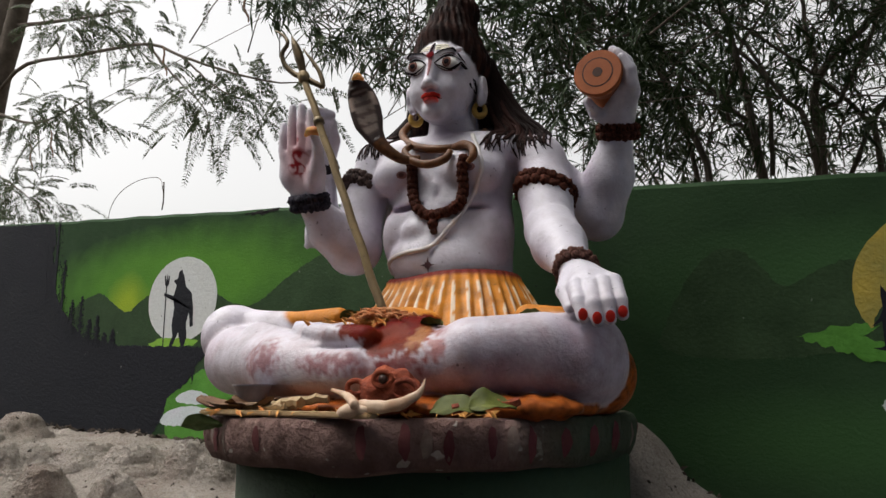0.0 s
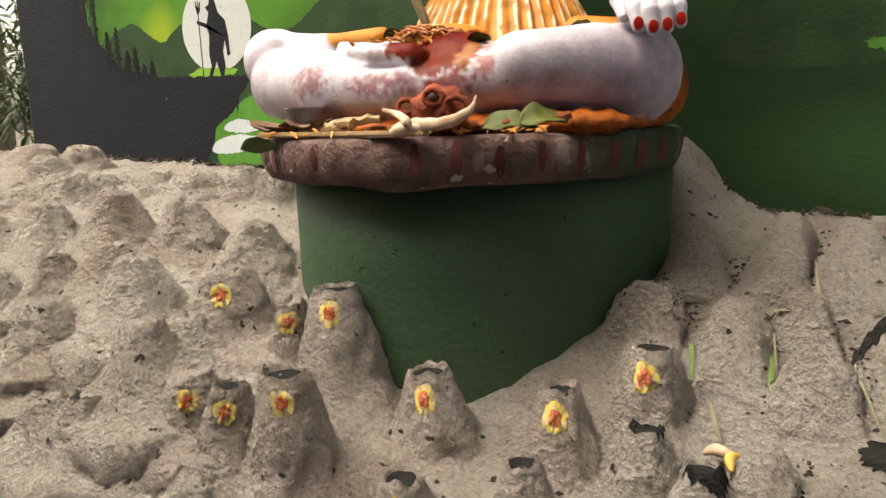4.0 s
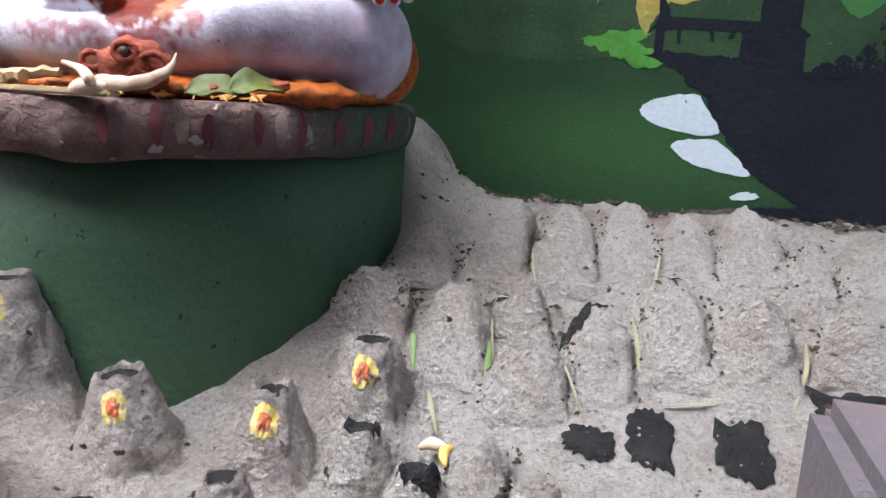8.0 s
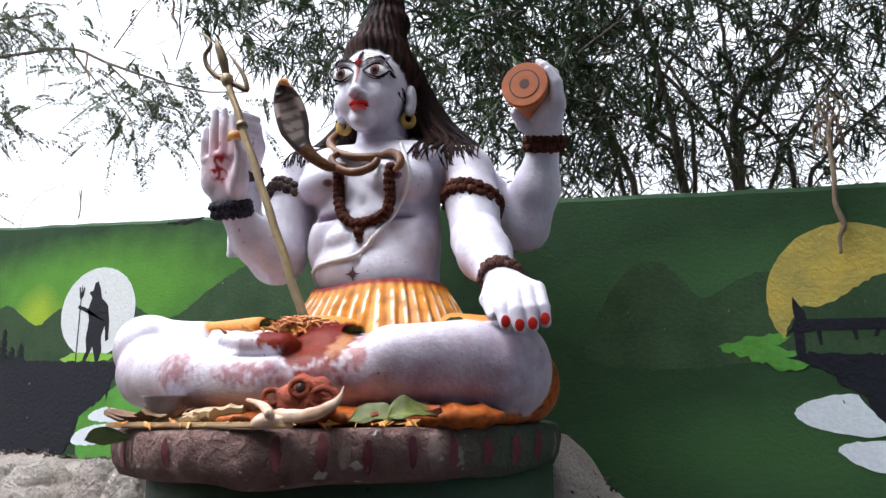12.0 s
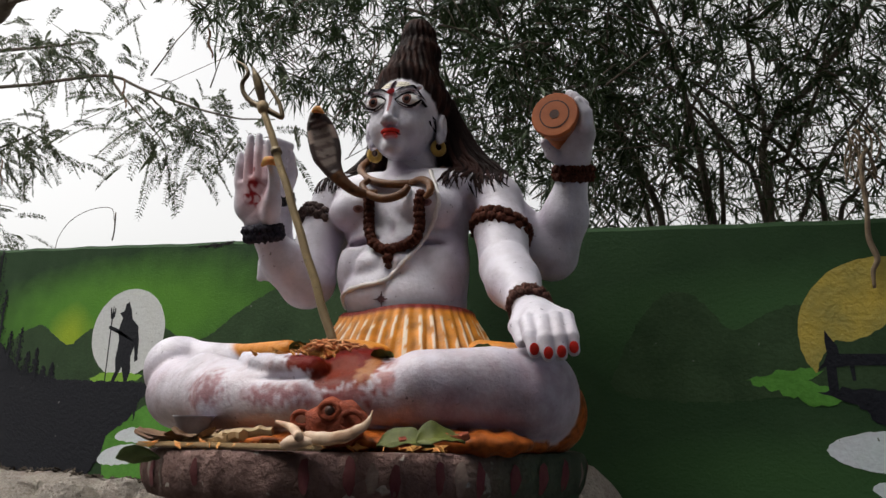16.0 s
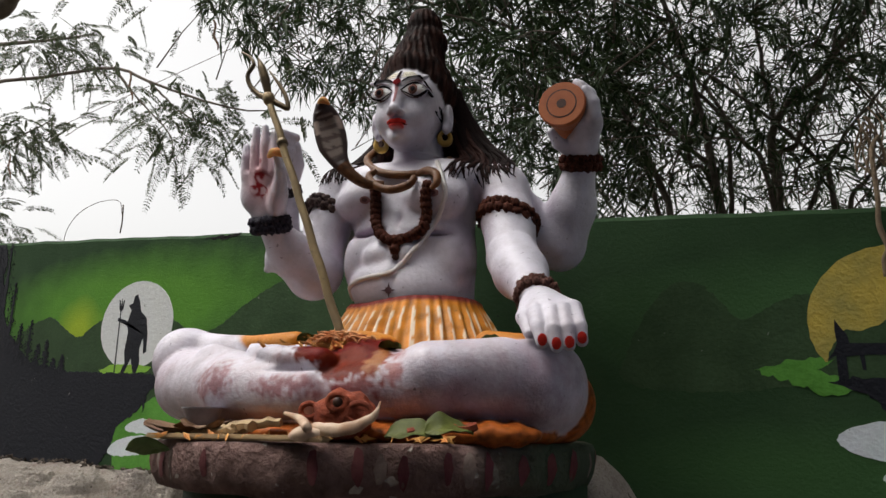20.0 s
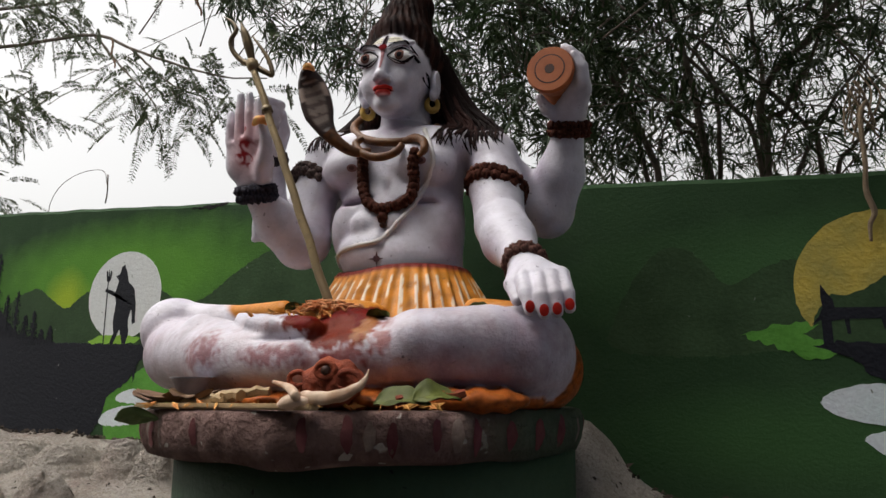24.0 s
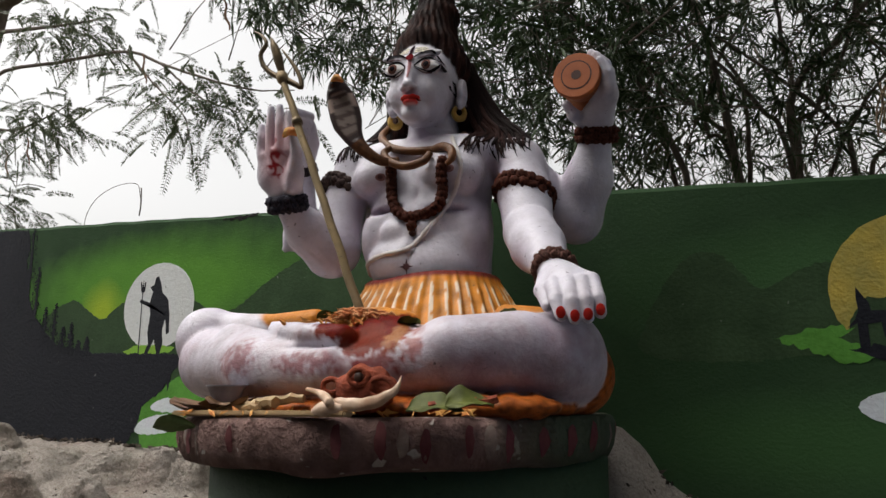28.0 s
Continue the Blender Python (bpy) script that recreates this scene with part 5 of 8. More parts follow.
for i in range(26):
    f = i / 25
    a = np.array((0.0601, -0.2350, 2.0405)) * (1 - f) + np.array((0.0532, -0.2250, 2.0757)) * f
    b = np.array((0.0503, -0.2500, 2.0001)) * (1 - f) + np.array((-0.0066, -0.2250, 2.0254)) * f
    c = np.array((0.0418, -0.3000, 1.9536)) * (1 - f) + np.array((-0.0521, -0.2650, 1.9727)) * f
    d = np.array((0.0477, -0.3350, 1.9051)) * (1 - f) + np.array((-0.0506, -0.3000, 1.9206)) * f
    j = lambda s: np.array([lock_rnd.uniform(-s, s) for _ in range(3)])
    lock([a + j(0.004), b + j(0.006), c + j(0.007), d + j(0.007)], 0.0066, 60 + i, True)
for ctrl, r in (([(0.2274, -0.2150, 2.1530), (0.2447, -0.2050, 2.0864), (0.2769, -0.1950, 2.0249), (0.3427, -0.1950, 1.9760)], [0.036, 0.040, 0.034, 0.012]), ([(0.0499, -0.2200, 2.0783), (0.0434, -0.2250, 2.0323), (0.0094, -0.2350, 2.0054), (-0.0318, -0.2500, 1.9827)], [0.026, 0.030, 0.024, 0.008])):
    ST.add(*tube(curve_pts(ctrl, 18), lerp_list(r, 18), 14), HAIR, 1)
# earrings
for sx, at_ear in ((1, (0.2539, -0.2750, 2.0123)), (-1, (0.0933, -0.3000, 2.0155))):
    c = Vector(at_ear)
    ring = [c + Vector((0.010 * math.cos(a), 0.008 * math.cos(a), 0.0150 * math.sin(a))) for a in np.linspace(0, 2 * math.pi, 19)]
    ST.add(*tube(ring, [0.0048 + 0.0030 * (0.5 - 0.5 * math.sin(a)) for a in np.linspace(0, 2 * math.pi, 19)], 8, False), OCHRE)
    ST.add(*tube([c + Vector((0, 0, 0.011)), c + Vector((0, 0, 0.030))], 0.004, 6), OCHRE)

# cobra round the neck
for ctrl, r in (([(0.2613, -0.2650, 1.9601), (0.2735, -0.3100, 1.9241), (0.2595, -0.3520, 1.9014), (0.2180, -0.3720, 1.8962), (0.1677, -0.3740, 1.9048), (0.1155, -0.3600, 1.9295), (0.0685, -0.3200, 1.9736), (0.0535, -0.2700, 2.0149)], [0.009, 0.0095, 0.0095, 0.0095, 0.009, 0.0085]),
                ([(0.2425, -0.3720, 1.8944), (0.2727, -0.3850, 1.8924), (0.2981, -0.3960, 1.8767), (0.3052, -0.4040, 1.8555), (0.2938, -0.4080, 1.8415)], [0.009, 0.0095, 0.0095, 0.0085, 0.005]),
                ([(0.2444, -0.3920, 1.8801), (0.2363, -0.4020, 1.8620), (0.2086, -0.4100, 1.8530), (0.1781, -0.4120, 1.8576), (0.1485, -0.4100, 1.8749), (0.1323, -0.4020, 1.8973), (0.1434, -0.3920, 1.9115)], [0.0075, 0.009, 0.0092, 0.0092, 0.009, 0.0085, 0.007])):
    p = curve_pts(ctrl, 44)
    V, Fc = tube(p, lerp_list(r, 44), 12)
    ST.add(V, Fc, [tuple(q * (0.85 + 0.8 * abs(noise.noise(Vector(v) * 60))) for q in SNAKE) for v in V])


def hood():
    """Rising neck that spreads into a flat hood, with a paler ribbed throat."""
    ax = curve_pts([(0.1667, -0.3950, 1.8736), (0.1390, -0.4200, 1.8723), (0.1107, -0.4400, 1.8920), (0.0884, -0.4520, 1.9211), (0.0735, -0.4580, 1.9562), (0.0630, -0.4620, 1.9941), (0.0525, -0.4660, 2.0285), (0.0519, -0.4800, 2.0447), (0.0518, -0.4940, 2.0498)], 64)
    wid = lerp_list([0.0095, 0.0105, 0.012, 0.0135, 0.017, 0.024, 0.033, 0.035, 0.034, 0.030, 0.024, 0.017, 0.006], 64)
    thk = lerp_list([0.0095, 0.0105, 0.0115, 0.012, 0.012, 0.011, 0.011, 0.011, 0.012, 0.015, 0.018, 0.016, 0.006], 64)
    V, Fc, C = [], [], []
    face = Vector((0.45, -0.88, -0.1)).normalized()
    n = 24
    for i, p in enumerate(ax):
        d = Vector(ax[min(i + 1, 63)] - ax[max(i - 1, 0)]).normalized()
        across = d.cross(face).normalized()
        nrm = across.cross(d).normalized()
        sg = 1 if nrm.dot(face) > 0 else -1
        for k in range(n):
            a = 2 * math.pi * k / n
            V.append(Vector(p) + across * wid[i] * math.cos(a) + nrm * thk[i] * math.sin(a) * (0.75 if abs(math.cos(a)) < 0.4 and 22 < i < 52 else 1))
            throat = math.sin(a) * sg > 0.2 and abs(math.cos(a)) < 0.55 and 25 < i < 52
            spot = math.sin(a) * sg > 0.1 and 0.55 <= abs(math.cos(a)) < 0.92 and 38 < i < 46
            if throat:
                C.append((0.21, 0.165, 0.14) if (i + int(2 * noise.noise(Vector((i * 0.4, k * 0.5, 0))))) % 5 > 1 else (0.085, 0.055, 0.047))
            elif spot:
                C.append((0.30, 0.22, 0.18))
            else:
                C.append(tuple(np.array(SNAKE) * (0.7 + 0.6 * noise.noise(Vector((i * 0.5, k * 0.6, 1))))) if i < 22 else (0.036, 0.020, 0.017))
    for i in range(63):
        for k in range(n):
            a, b = i * n + k, i * n + (k + 1) % n
            Fc.append((a, b, b + n, a + n))
    Fc += [tuple(range(n))[::-1], tuple(range(63 * n, 64 * n))]
    ST.add(V, Fc, C)


hood()
stat_mesh = mesh_from("statue", np.concatenate(ST.v), ST.f, [M_statue, M_hair, M_line], True, ST.m)
attr = stat_mesh.color_attributes.new("paint", "FLOAT_COLOR", "POINT")
allc = np.concatenate(ST.c)
attr.data.foreach_set("color", np.concatenate([allc, np.ones((len(allc), 1))], 1).astype(np.float32).ravel())
statue = new("statue", stat_mesh)
tagged(statue, "painted plaster statue of a cross-legged four-armed seated deity on a slab", "statue")


# ---- trident and drum ----
trident = thing("trident", (0.254, -0.66, 1.517), "tarnished golden metal trident leaning in the crook of a raised arm", "trident")
pa, pb = np.array((0.2170, -0.5900, 1.5070)), np.array((0.0085, -0.6000, 2.0208))
pole_pts = [pa + (pb - pa) * i / 24 + np.array((0.0012 * math.sin(i * 1.3), 0, 0.0012 * math.cos(i * 0.9))) for i in range(25)]
part("pole", tube(pole_pts, lerp_list([0.0086, 0.0084, 0.0080, 0.0074], 25), 12), M_gold, trident)
ax = Vector(pb - pa).normalized()
part("collar", tube([Vector(pb) - ax * 0.008, Vector(pb), Vector(pb) + ax * 0.012, Vector(pb) + ax * 0.02], [0.009, 0.013, 0.013, 0.009], 12), M_gold, trident, "brass collar ring")
part("ring", tube([Vector(pa + (pb - pa) * 0.80) - ax * 0.004, Vector(pa + (pb - pa) * 0.80) + ax * 0.008], [0.0115, 0.011], 12), M_iron, trident)


def blade(ctrl, w):
    p = curve_pts(ctrl, 20)
    return tube(p, lerp_list(w, 20), 8)


part("prong", blade([(0.0085, -0.6000, 2.0208), (-0.0028, -0.6060, 2.0699), (-0.0119, -0.6100, 2.0990), (-0.0207, -0.6140, 2.1230)], [0.006, 0.0105, 0.0085, 0.001]), M_iron, trident, "spear-shaped centre prong")
part("prong", blade([(0.0101, -0.6020, 2.0247), (-0.0151, -0.6060, 2.0368), (-0.0380, -0.6120, 2.0605), (-0.0449, -0.6150, 2.0870), (-0.0300, -0.6150, 2.1067), (-0.0426, -0.6150, 2.1285), (-0.0684, -0.6150, 2.1475)], [0.007, 0.006, 0.0055, 0.0050, 0.0045, 0.0035, 0.0015]), M_iron, trident, "curved side prong")
part("prong", blade([(0.0078, -0.5960, 2.0252), (0.0343, -0.5900, 2.0086), (0.0470, -0.5850, 2.0026), (0.0380, -0.5850, 2.0327), (0.0206, -0.5880, 2.0615), (-0.0060, -0.5920, 2.0978)], [0.007, 0.006, 0.0055, 0.0050, 0.0040, 0.0015]), M_iron, trident, "curved side prong")

drum = thing("hand_drum", (0.552, -0.27, 2.02), "small terracotta-painted hourglass drum gripped by a raised hand", "drum")
dax = Vector((0.10, -0.98, 0.02)).normalized()
dc = Vector((0.5531, -0.3100, 2.0155))


def along(prof, sides=32, flat=True):
    s = dax.orthogonal().normalized()
    t = dax.cross(s)
    V, Fc = [], []
    for r, h in prof:
        V += [dc + dax * h + (s * math.cos(2 * math.pi * k / sides) + t * math.sin(2 * math.pi * k / sides)) * r for k in range(sides)]
    n = len(prof)
    for i in range(n - 1):
        for k in range(sides):
            a, b = i * sides + k, i * sides + (k + 1) % sides
            Fc.append((a, b, b + sides, a + sides))
    Fc += [tuple(range(sides))[::-1], tuple(range((n - 1) * sides, n * sides))]
    return V, Fc


part("shell", along([(0.046, -0.098), (0.047, -0.090), (0.038, -0.056), (0.036, -0.048), (0.040, -0.034), (0.048, -0.006), (0.0505, 0.002), (0.0500, 0.008)]), M_terracotta, drum, smooth=False)
part("drum_head", along([(0.049, 0.006), (0.0488, 0.0105), (0.048, 0.0115)]), M_terracotta, drum, "flat orange-brown drum skin", False)
part("painted_ring", along([(0.0322, 0.0105), (0.0322, 0.0120), (0.027, 0.0121)]), M_drumdark, drum, smooth=False)
part("inner_skin", along([(0.0295, 0.0110), (0.0295, 0.0123)]), M_terracotta, drum, smooth=False)
part("centre_spot", along([(0.0105, 0.0120), (0.0102, 0.0128)]), M_drumdark, drum, "dark centre spot", False)


# ---- mural on the wall ----
def flat_poly(pts, y, depth=0.0015):
    """Thin plate of paint with the outline pts (x, z), front face at -y."""
    n = len(pts)
    area = sum(pts[i][0] * pts[(i + 1) % n][1] - pts[(i + 1) % n][0] * pts[i][1] for i in range(n))
    if area < 0:
        pts = pts[::-1]
    y = 0.0004 + y * 0.30
    V = [(x, -y, z) for x, z in pts] + [(x, -y + depth, z) for x, z in pts]
    Fc = [tuple(range(n))] + [(i, i + n, (i + 1) % n + n, (i + 1) % n) for i in range(n)]
    return V, Fc


def rough_edge(pts, amp, seed, step=0.008):
    """Subdivide an outline and make it brush-rough."""
    rnd = random.Random(seed)
    out = []
    n = len(pts)
    for i in range(n):
        a, b = np.array(pts[i]), np.array(pts[(i + 1) % n])
        k = max(1, int(np.linalg.norm(b - a) / step))
        for j in range(k):
            out.append(tuple(a + (b - a) * j / k + np.array((rnd.uniform(-amp, amp), rnd.uniform(-amp, amp)))))
    return out


def rounded(pts):
    """Corner cutting, twice."""
    for _ in range(2):
        q = []
        for i in range(len(pts)):
            a, b = pts[i], pts[(i + 1) % len(pts)]
            q += [(0.75 * a[0] + 0.25 * b[0], 0.75 * a[1] + 0.25 * b[1]), (0.25 * a[0] + 0.75 * b[0], 0.25 * a[1] + 0.75 * b[1])]
        pts = q
    return pts


def painted(name, pts, y, mat, label, amp=0.0, seed=1, cat="painting"):
    if name in ("painted_hills", "painted_water"):
        pts = rounded(pts)
    q = rough_edge(pts, amp, seed) if amp else pts
    return part(name, flat_poly(q, y), mat, wall, label, smooth=False)


hills_l = [(-1.80, 1.45), (-1.76, 1.66), (-1.69, 1.705), (-1.60, 1.735), (-1.541, 1.744), (-1.47, 1.70), (-1.377, 1.649), (-1.31, 1.69), (-1.246, 1.722), (-1.10, 1.70), (-0.95, 1.69), (-0.899, 1.696), (-0.86, 1.67), (-0.817, 1.655), (-0.75, 1.64), (-0.68, 1.665), (-0.587, 1.726), (-0.50, 1.765), (-0.40, 1.80), (-0.25, 1.78), (-0.1, 1.72), (0.0, 1.70), (0.05, 1.40), (-0.9, 1.42)]
painted("painted_hills", hills_l, 0.0006, M_mhill, "painted dark green hills", 0.003, 2)
painted("painted_bank", [(-0.96, 1.44), (-0.90, 1.46), (-0.70, 1.50), (-0.45, 1.44), (-0.55, 1.30), (-0.90, 1.22), (-1.12, 1.215), (-1.14, 1.34)], 0.0022, M_mbright, "painted bright green river bank", 0.004, 3)
painted("painted_bank", [(-0.93, 1.455), (-0.80, 1.475), (-0.62, 1.45), (-0.70, 1.40), (-0.86, 1.405)], 0.0026, M_mhill, "painted dark green river bank", 0.004, 4)
painted("painted_water", [(-1.10, 1.335), (-1.03, 1.375), (-0.96, 1.375), (-0.93, 1.36), (-0.88, 1.345), (-0.95, 1.325)], 0.0030, M_mwater, "painted white water", 0.002, 5)
painted("painted_water", [(-1.16, 1.258), (-1.13, 1.30), (-1.03, 1.325), (-0.93, 1.318), (-0.80, 1.30), (-0.95, 1.27), (-1.06, 1.255)], 0.0030, M_mwater, "painted white water", 0.002, 6)
moon = [(-1.078 + 0.177 * math.cos(a), 1.686 + 0.150 * math.sin(a)) for a in np.linspace(0, 2 * math.pi, 65)[:-1]]
painted("painted_moon", moon, 0.0036, M_mwhite, "painted pale grey full moon", 0.001, 7)
painted("painted_glow", [(-1.24, 1.535), (-1.18, 1.555), (-1.05, 1.55), (-0.98, 1.54), (-1.0, 1.525), (-1.2, 1.52)], 0.0040, M_mglow, "painted yellow-green strip", 0.002, 8)
cliff_l = [(-2.362, 1.15), (-2.362, 2.098), (-1.90, 2.057), (-1.875, 1.98), (-1.89, 1.93), (-1.87, 1.87), (-1.86, 1.80), (-1.80, 1.70), (-1.76, 1.67), (-1.70, 1.62), (-1.63, 1.575), (-1.53, 1.560), (-1.39, 1.535), (-1.20, 1.528), (-1.00, 1.520), (-0.915, 1.517), (-0.945, 1.49), (-0.99, 1.45), (-1.015, 1.41), (-1.05, 1.385), (-1.12, 1.35), (-1.135, 1.30), (-1.165, 1.25), (-1.20, 1.215), (-1.26, 1.18), (-1.4, 1.10)]
painted("painted_cliff", cliff_l, 0.0046, M_mblack, "painted black cliff silhouette", 0.004, 9)
painted("painted_root", [(-1.005, 1.50), (-0.985, 1.50), (-0.99, 1.44), (-1.0, 1.395), (-1.007, 1.44)], 0.0058, M_mblack, "painted hanging root", 0.002, 10)


def painted_tree(x, z0, h, w, seed):
    """Ragged conifer silhouette."""
    rnd = random.Random(seed)
    lft, rgt = [], []
    n = 16
    for i in range(n):
        f = i / (n - 1)
        r = w * (1 - f) ** 0.7 * rnd.uniform(0.55, 1.15) + 0.002
        lft.append((x - r, z0 + h * f))
        rgt.append((x + r * rnd.uniform(0.8, 1.2), z0 + h * f))
    return lft + rgt[::-1]


def sponged_tree(x, z0, h, w, seed, y):
    """Conifer body with loose sponge dabs of paint round its outline."""
    rnd = random.Random(seed + 500)
    out = [flat_poly(painted_tree(x, z0, h, w * 0.32, seed), y)]
    for i in range(150):
        f = rnd.random() ** 1.3
        r = w * 1.5 * (1 - f) ** 0.6 + 0.004
        cx, cz, s = x + rnd.uniform(-r, r), z0 + h * (f * 1.04) , rnd.uniform(0.0014, 0.0046)
        out.append(flat_poly([(cx + s * rnd.uniform(0.5, 1.2) * math.cos(a), cz + s * rnd.uniform(0.5, 1.2) * math.sin(a)) for a in np.linspace(0, 2 * math.pi, 7)[:-1]], y + 0.0001 + 0.00001 * i))
    return merge(out)


for i, (x, z0, h, w) in enumerate(((-1.86, 1.66, 0.40, 0.045), (-1.795, 1.62, 0.26, 0.030), (-1.72, 1.58, 0.14, 0.022), (-1.66, 1.56, 0.17, 0.022), (-1.60, 1.55, 0.09, 0.018), (-1.55, 1.54, 0.11, 0.016), (-1.50, 1.535, 0.05, 0.014), (-1.45, 1.53, 0.065, 0.012), (-1.93, 1.7, 0.33, 0.05))):
    part("painted_tree", sponged_tree(x, z0, h, w, i, 0.0048 + 0.0009 * (i % 3)), M_mblack, wall, "painted ragged black conifer", smooth=False)
# silhouette of a standing figure with staff, as one plain shape
fig = [(-1.118, 1.522), (-1.104, 1.56), (-1.110, 1.60), (-1.104, 1.66), (-1.112, 1.70), (-1.146, 1.715), (-1.150, 1.705), (-1.112, 1.690), (-1.100, 1.735), (-1.112, 1.755), (-1.098, 1.760), (-1.092, 1.785), (-1.082, 1.790), (-1.070, 1.760), (-1.064, 1.73), (-1.040, 1.705), (-1.032, 1.65), (-1.030, 1.59), (-1.040, 1.585), (-1.046, 1.64), (-1.056, 1.60), (-1.050, 1.56), (-1.058, 1.522), (-1.070, 1.522), (-1.084, 1.572), (-1.104, 1.522)]
fig = [(-1.078 + (x + 1.078) * 1.35, z) for x, z in fig]
painted("painted_silhouette", fig, 0.0054, M_mblack, "painted black standing silhouette inside the moon", 0.0012, 12)
part("painted_staff", flat_poly([(-1.163, 1.526), (-1.158, 1.526), (-1.160, 1.735), (-1.150, 1.745), (-1.147, 1.775), (-1.152, 1.775), (-1.156, 1.752), (-1.160, 1.785), (-1.164, 1.752), (-1.170, 1.778), (-1.175, 1.775), (-1.170, 1.744), (-1.164, 1.735)], 0.0066), M_mblack, wall, "painted black trident staff", smooth=False)
# right-hand scene
painted("painted_hills", [(0.55, 1.45), (0.585, 1.53), (0.605, 1.57), (0.64, 1.63), (0.69, 1.678), (0.726, 1.684), (0.76, 1.67), (0.79, 1.635), (0.828, 1.580), (0.87, 1.60), (0.909, 1.622), (0.95, 1.635), (0.98, 1.632), (1.05, 1.56), (1.04, 1.46), (0.80, 1.43)], 0.0006, M_mhill, "painted dark green hills", 0.003, 13)
yel = [(1.111 + 0.152 * math.cos(a), 1.572 + 0.150 * math.sin(a)) for a in np.linspace(0, 2 * math.pi, 65)[:-1]]
painted("painted_moon", yel, 0.0026, M_mmoon, "painted mustard yellow full moon", 0.0015, 14)
painted("painted_hills", [(0.98, 1.50), (1.02, 1.56), (1.06, 1.55), (1.12, 1.585), (1.18, 1.615), (1.27, 1.63), (1.31, 1.601), (1.34, 1.56), (1.361, 1.535), (1.387, 1.533), (1.42, 1.57), (1.48, 1.598), (1.55, 1.60), (1.645, 1.62), (1.645, 1.42), (1.0, 1.42)], 0.0032, M_mhill, "painted dark green hills", 0.003, 15)
painted("painted_meadow", [(0.850, 1.480), (0.908, 1.496), (0.968, 1.502), (0.995, 1.494), (0.969, 1.478), (1.012, 1.459), (1.031, 1.438), (0.996, 1.422), (0.959, 1.435), (0.922, 1.452), (0.885, 1.467)], 0.0038, M_mbright, "painted bright green meadow patch", 0.005, 16)
painted("painted_water", [(0.984, 1.342), (1.010, 1.365), (1.058, 1.375), (1.103, 1.380), (1.119, 1.351), (1.138, 1.328), (1.153, 1.310), (1.146, 1.296), (1.086, 1.297), (1.037, 1.306), (1.000, 1.324)], 0.0038, M_mwater, "painted white water", 0.002, 18)
painted("painted_water", [(1.053, 1.278), (1.098, 1.287), (1.146, 1.292), (1.172, 1.268), (1.203, 1.245), (1.228, 1.218), (1.174, 1.220), (1.113, 1.232), (1.070, 1.255)], 0.0038, M_mwater, "painted white water", 0.002, 19)
painted("painted_water", [(1.177, 1.170), (1.212, 1.188), (1.249, 1.180), (1.219, 1.167)], 0.0038, M_mwater, "painted white water", 0.002, 20)
cliff_r = [(0.985, 1.452), (1.02, 1.44), (1.05, 1.43), (1.08, 1.395), (1.10, 1.385), (1.118, 1.37), (1.13, 1.335), (1.15, 1.31), (1.165, 1.285), (1.185, 1.265), (1.205, 1.235), (1.235, 1.215), (1.27, 1.19), (1.32, 1.165), (1.25, 1.155), (1.19, 1.152), (1.20, 1.10), (1.655, 1.10), (1.655, 1.43), (1.50, 1.435), (1.36, 1.432), (1.29, 1.43), (1.20, 1.452), (1.10, 1.456), (1.03, 1.462)]
painted("painted_cliff", cliff_r, 0.0046, M_mblack, "painted black cliff silhouette", 0.003, 21)
temple = [(1.19, 1.44), (1.19, 1.49), (1.165, 1.50), (1.19, 1.508), (1.199, 1.52), (1.199, 1.575), (1.190, 1.583), (1.203, 1.592), (1.202, 1.612), (1.213, 1.618), (1.210, 1.634), (1.221, 1.642), (1.226, 1.660), (1.235, 1.672), (1.246, 1.660), (1.250, 1.642), (1.262, 1.634), (1.258, 1.618), (1.270, 1.612), (1.268, 1.592), (1.282, 1.583), (1.274, 1.575), (1.274, 1.515), (1.296, 1.498), (1.288, 1.490), (1.290, 1.42)]
painted("painted_temple", temple, 0.0054, M_mblack, "painted black temple tower silhouette", 0.001, 22)
part("painted_flag", flat_poly([(1.236, 1.668), (1.240, 1.668), (1.242, 1.735), (1.236, 1.735), (1.20, 1.732), (1.212, 1.727), (1.198, 1.722), (1.236, 1.722)], 0.0066), M_mblack, wall, "painted black flag and pole", smooth=False)
part("painted_bridge", flat_poly([(0.985, 1.495), (1.004, 1.505), (1.004, 1.455), (1.022, 1.455), (1.022, 1.502), (1.045, 1.505), (1.048, 1.475), (1.054, 1.475), (1.054, 1.505), (1.108, 1.503), (1.112, 1.482), (1.118, 1.482), (1.117, 1.503), (1.150, 1.502), (1.143, 1.488), (1.152, 1.488), (1.158, 1.502), (1.170, 1.50), (1.168, 1.45), (1.20, 1.45), (1.20, 1.522), (1.03, 1.529), (1.028, 1.545), (1.018, 1.560), (1.008, 1.578), (1.006, 1.555), (1.008, 1.530), (1.000, 1.512)], 0.0062), M_mblack, wall, "painted black walkway silhouette", smooth=False)
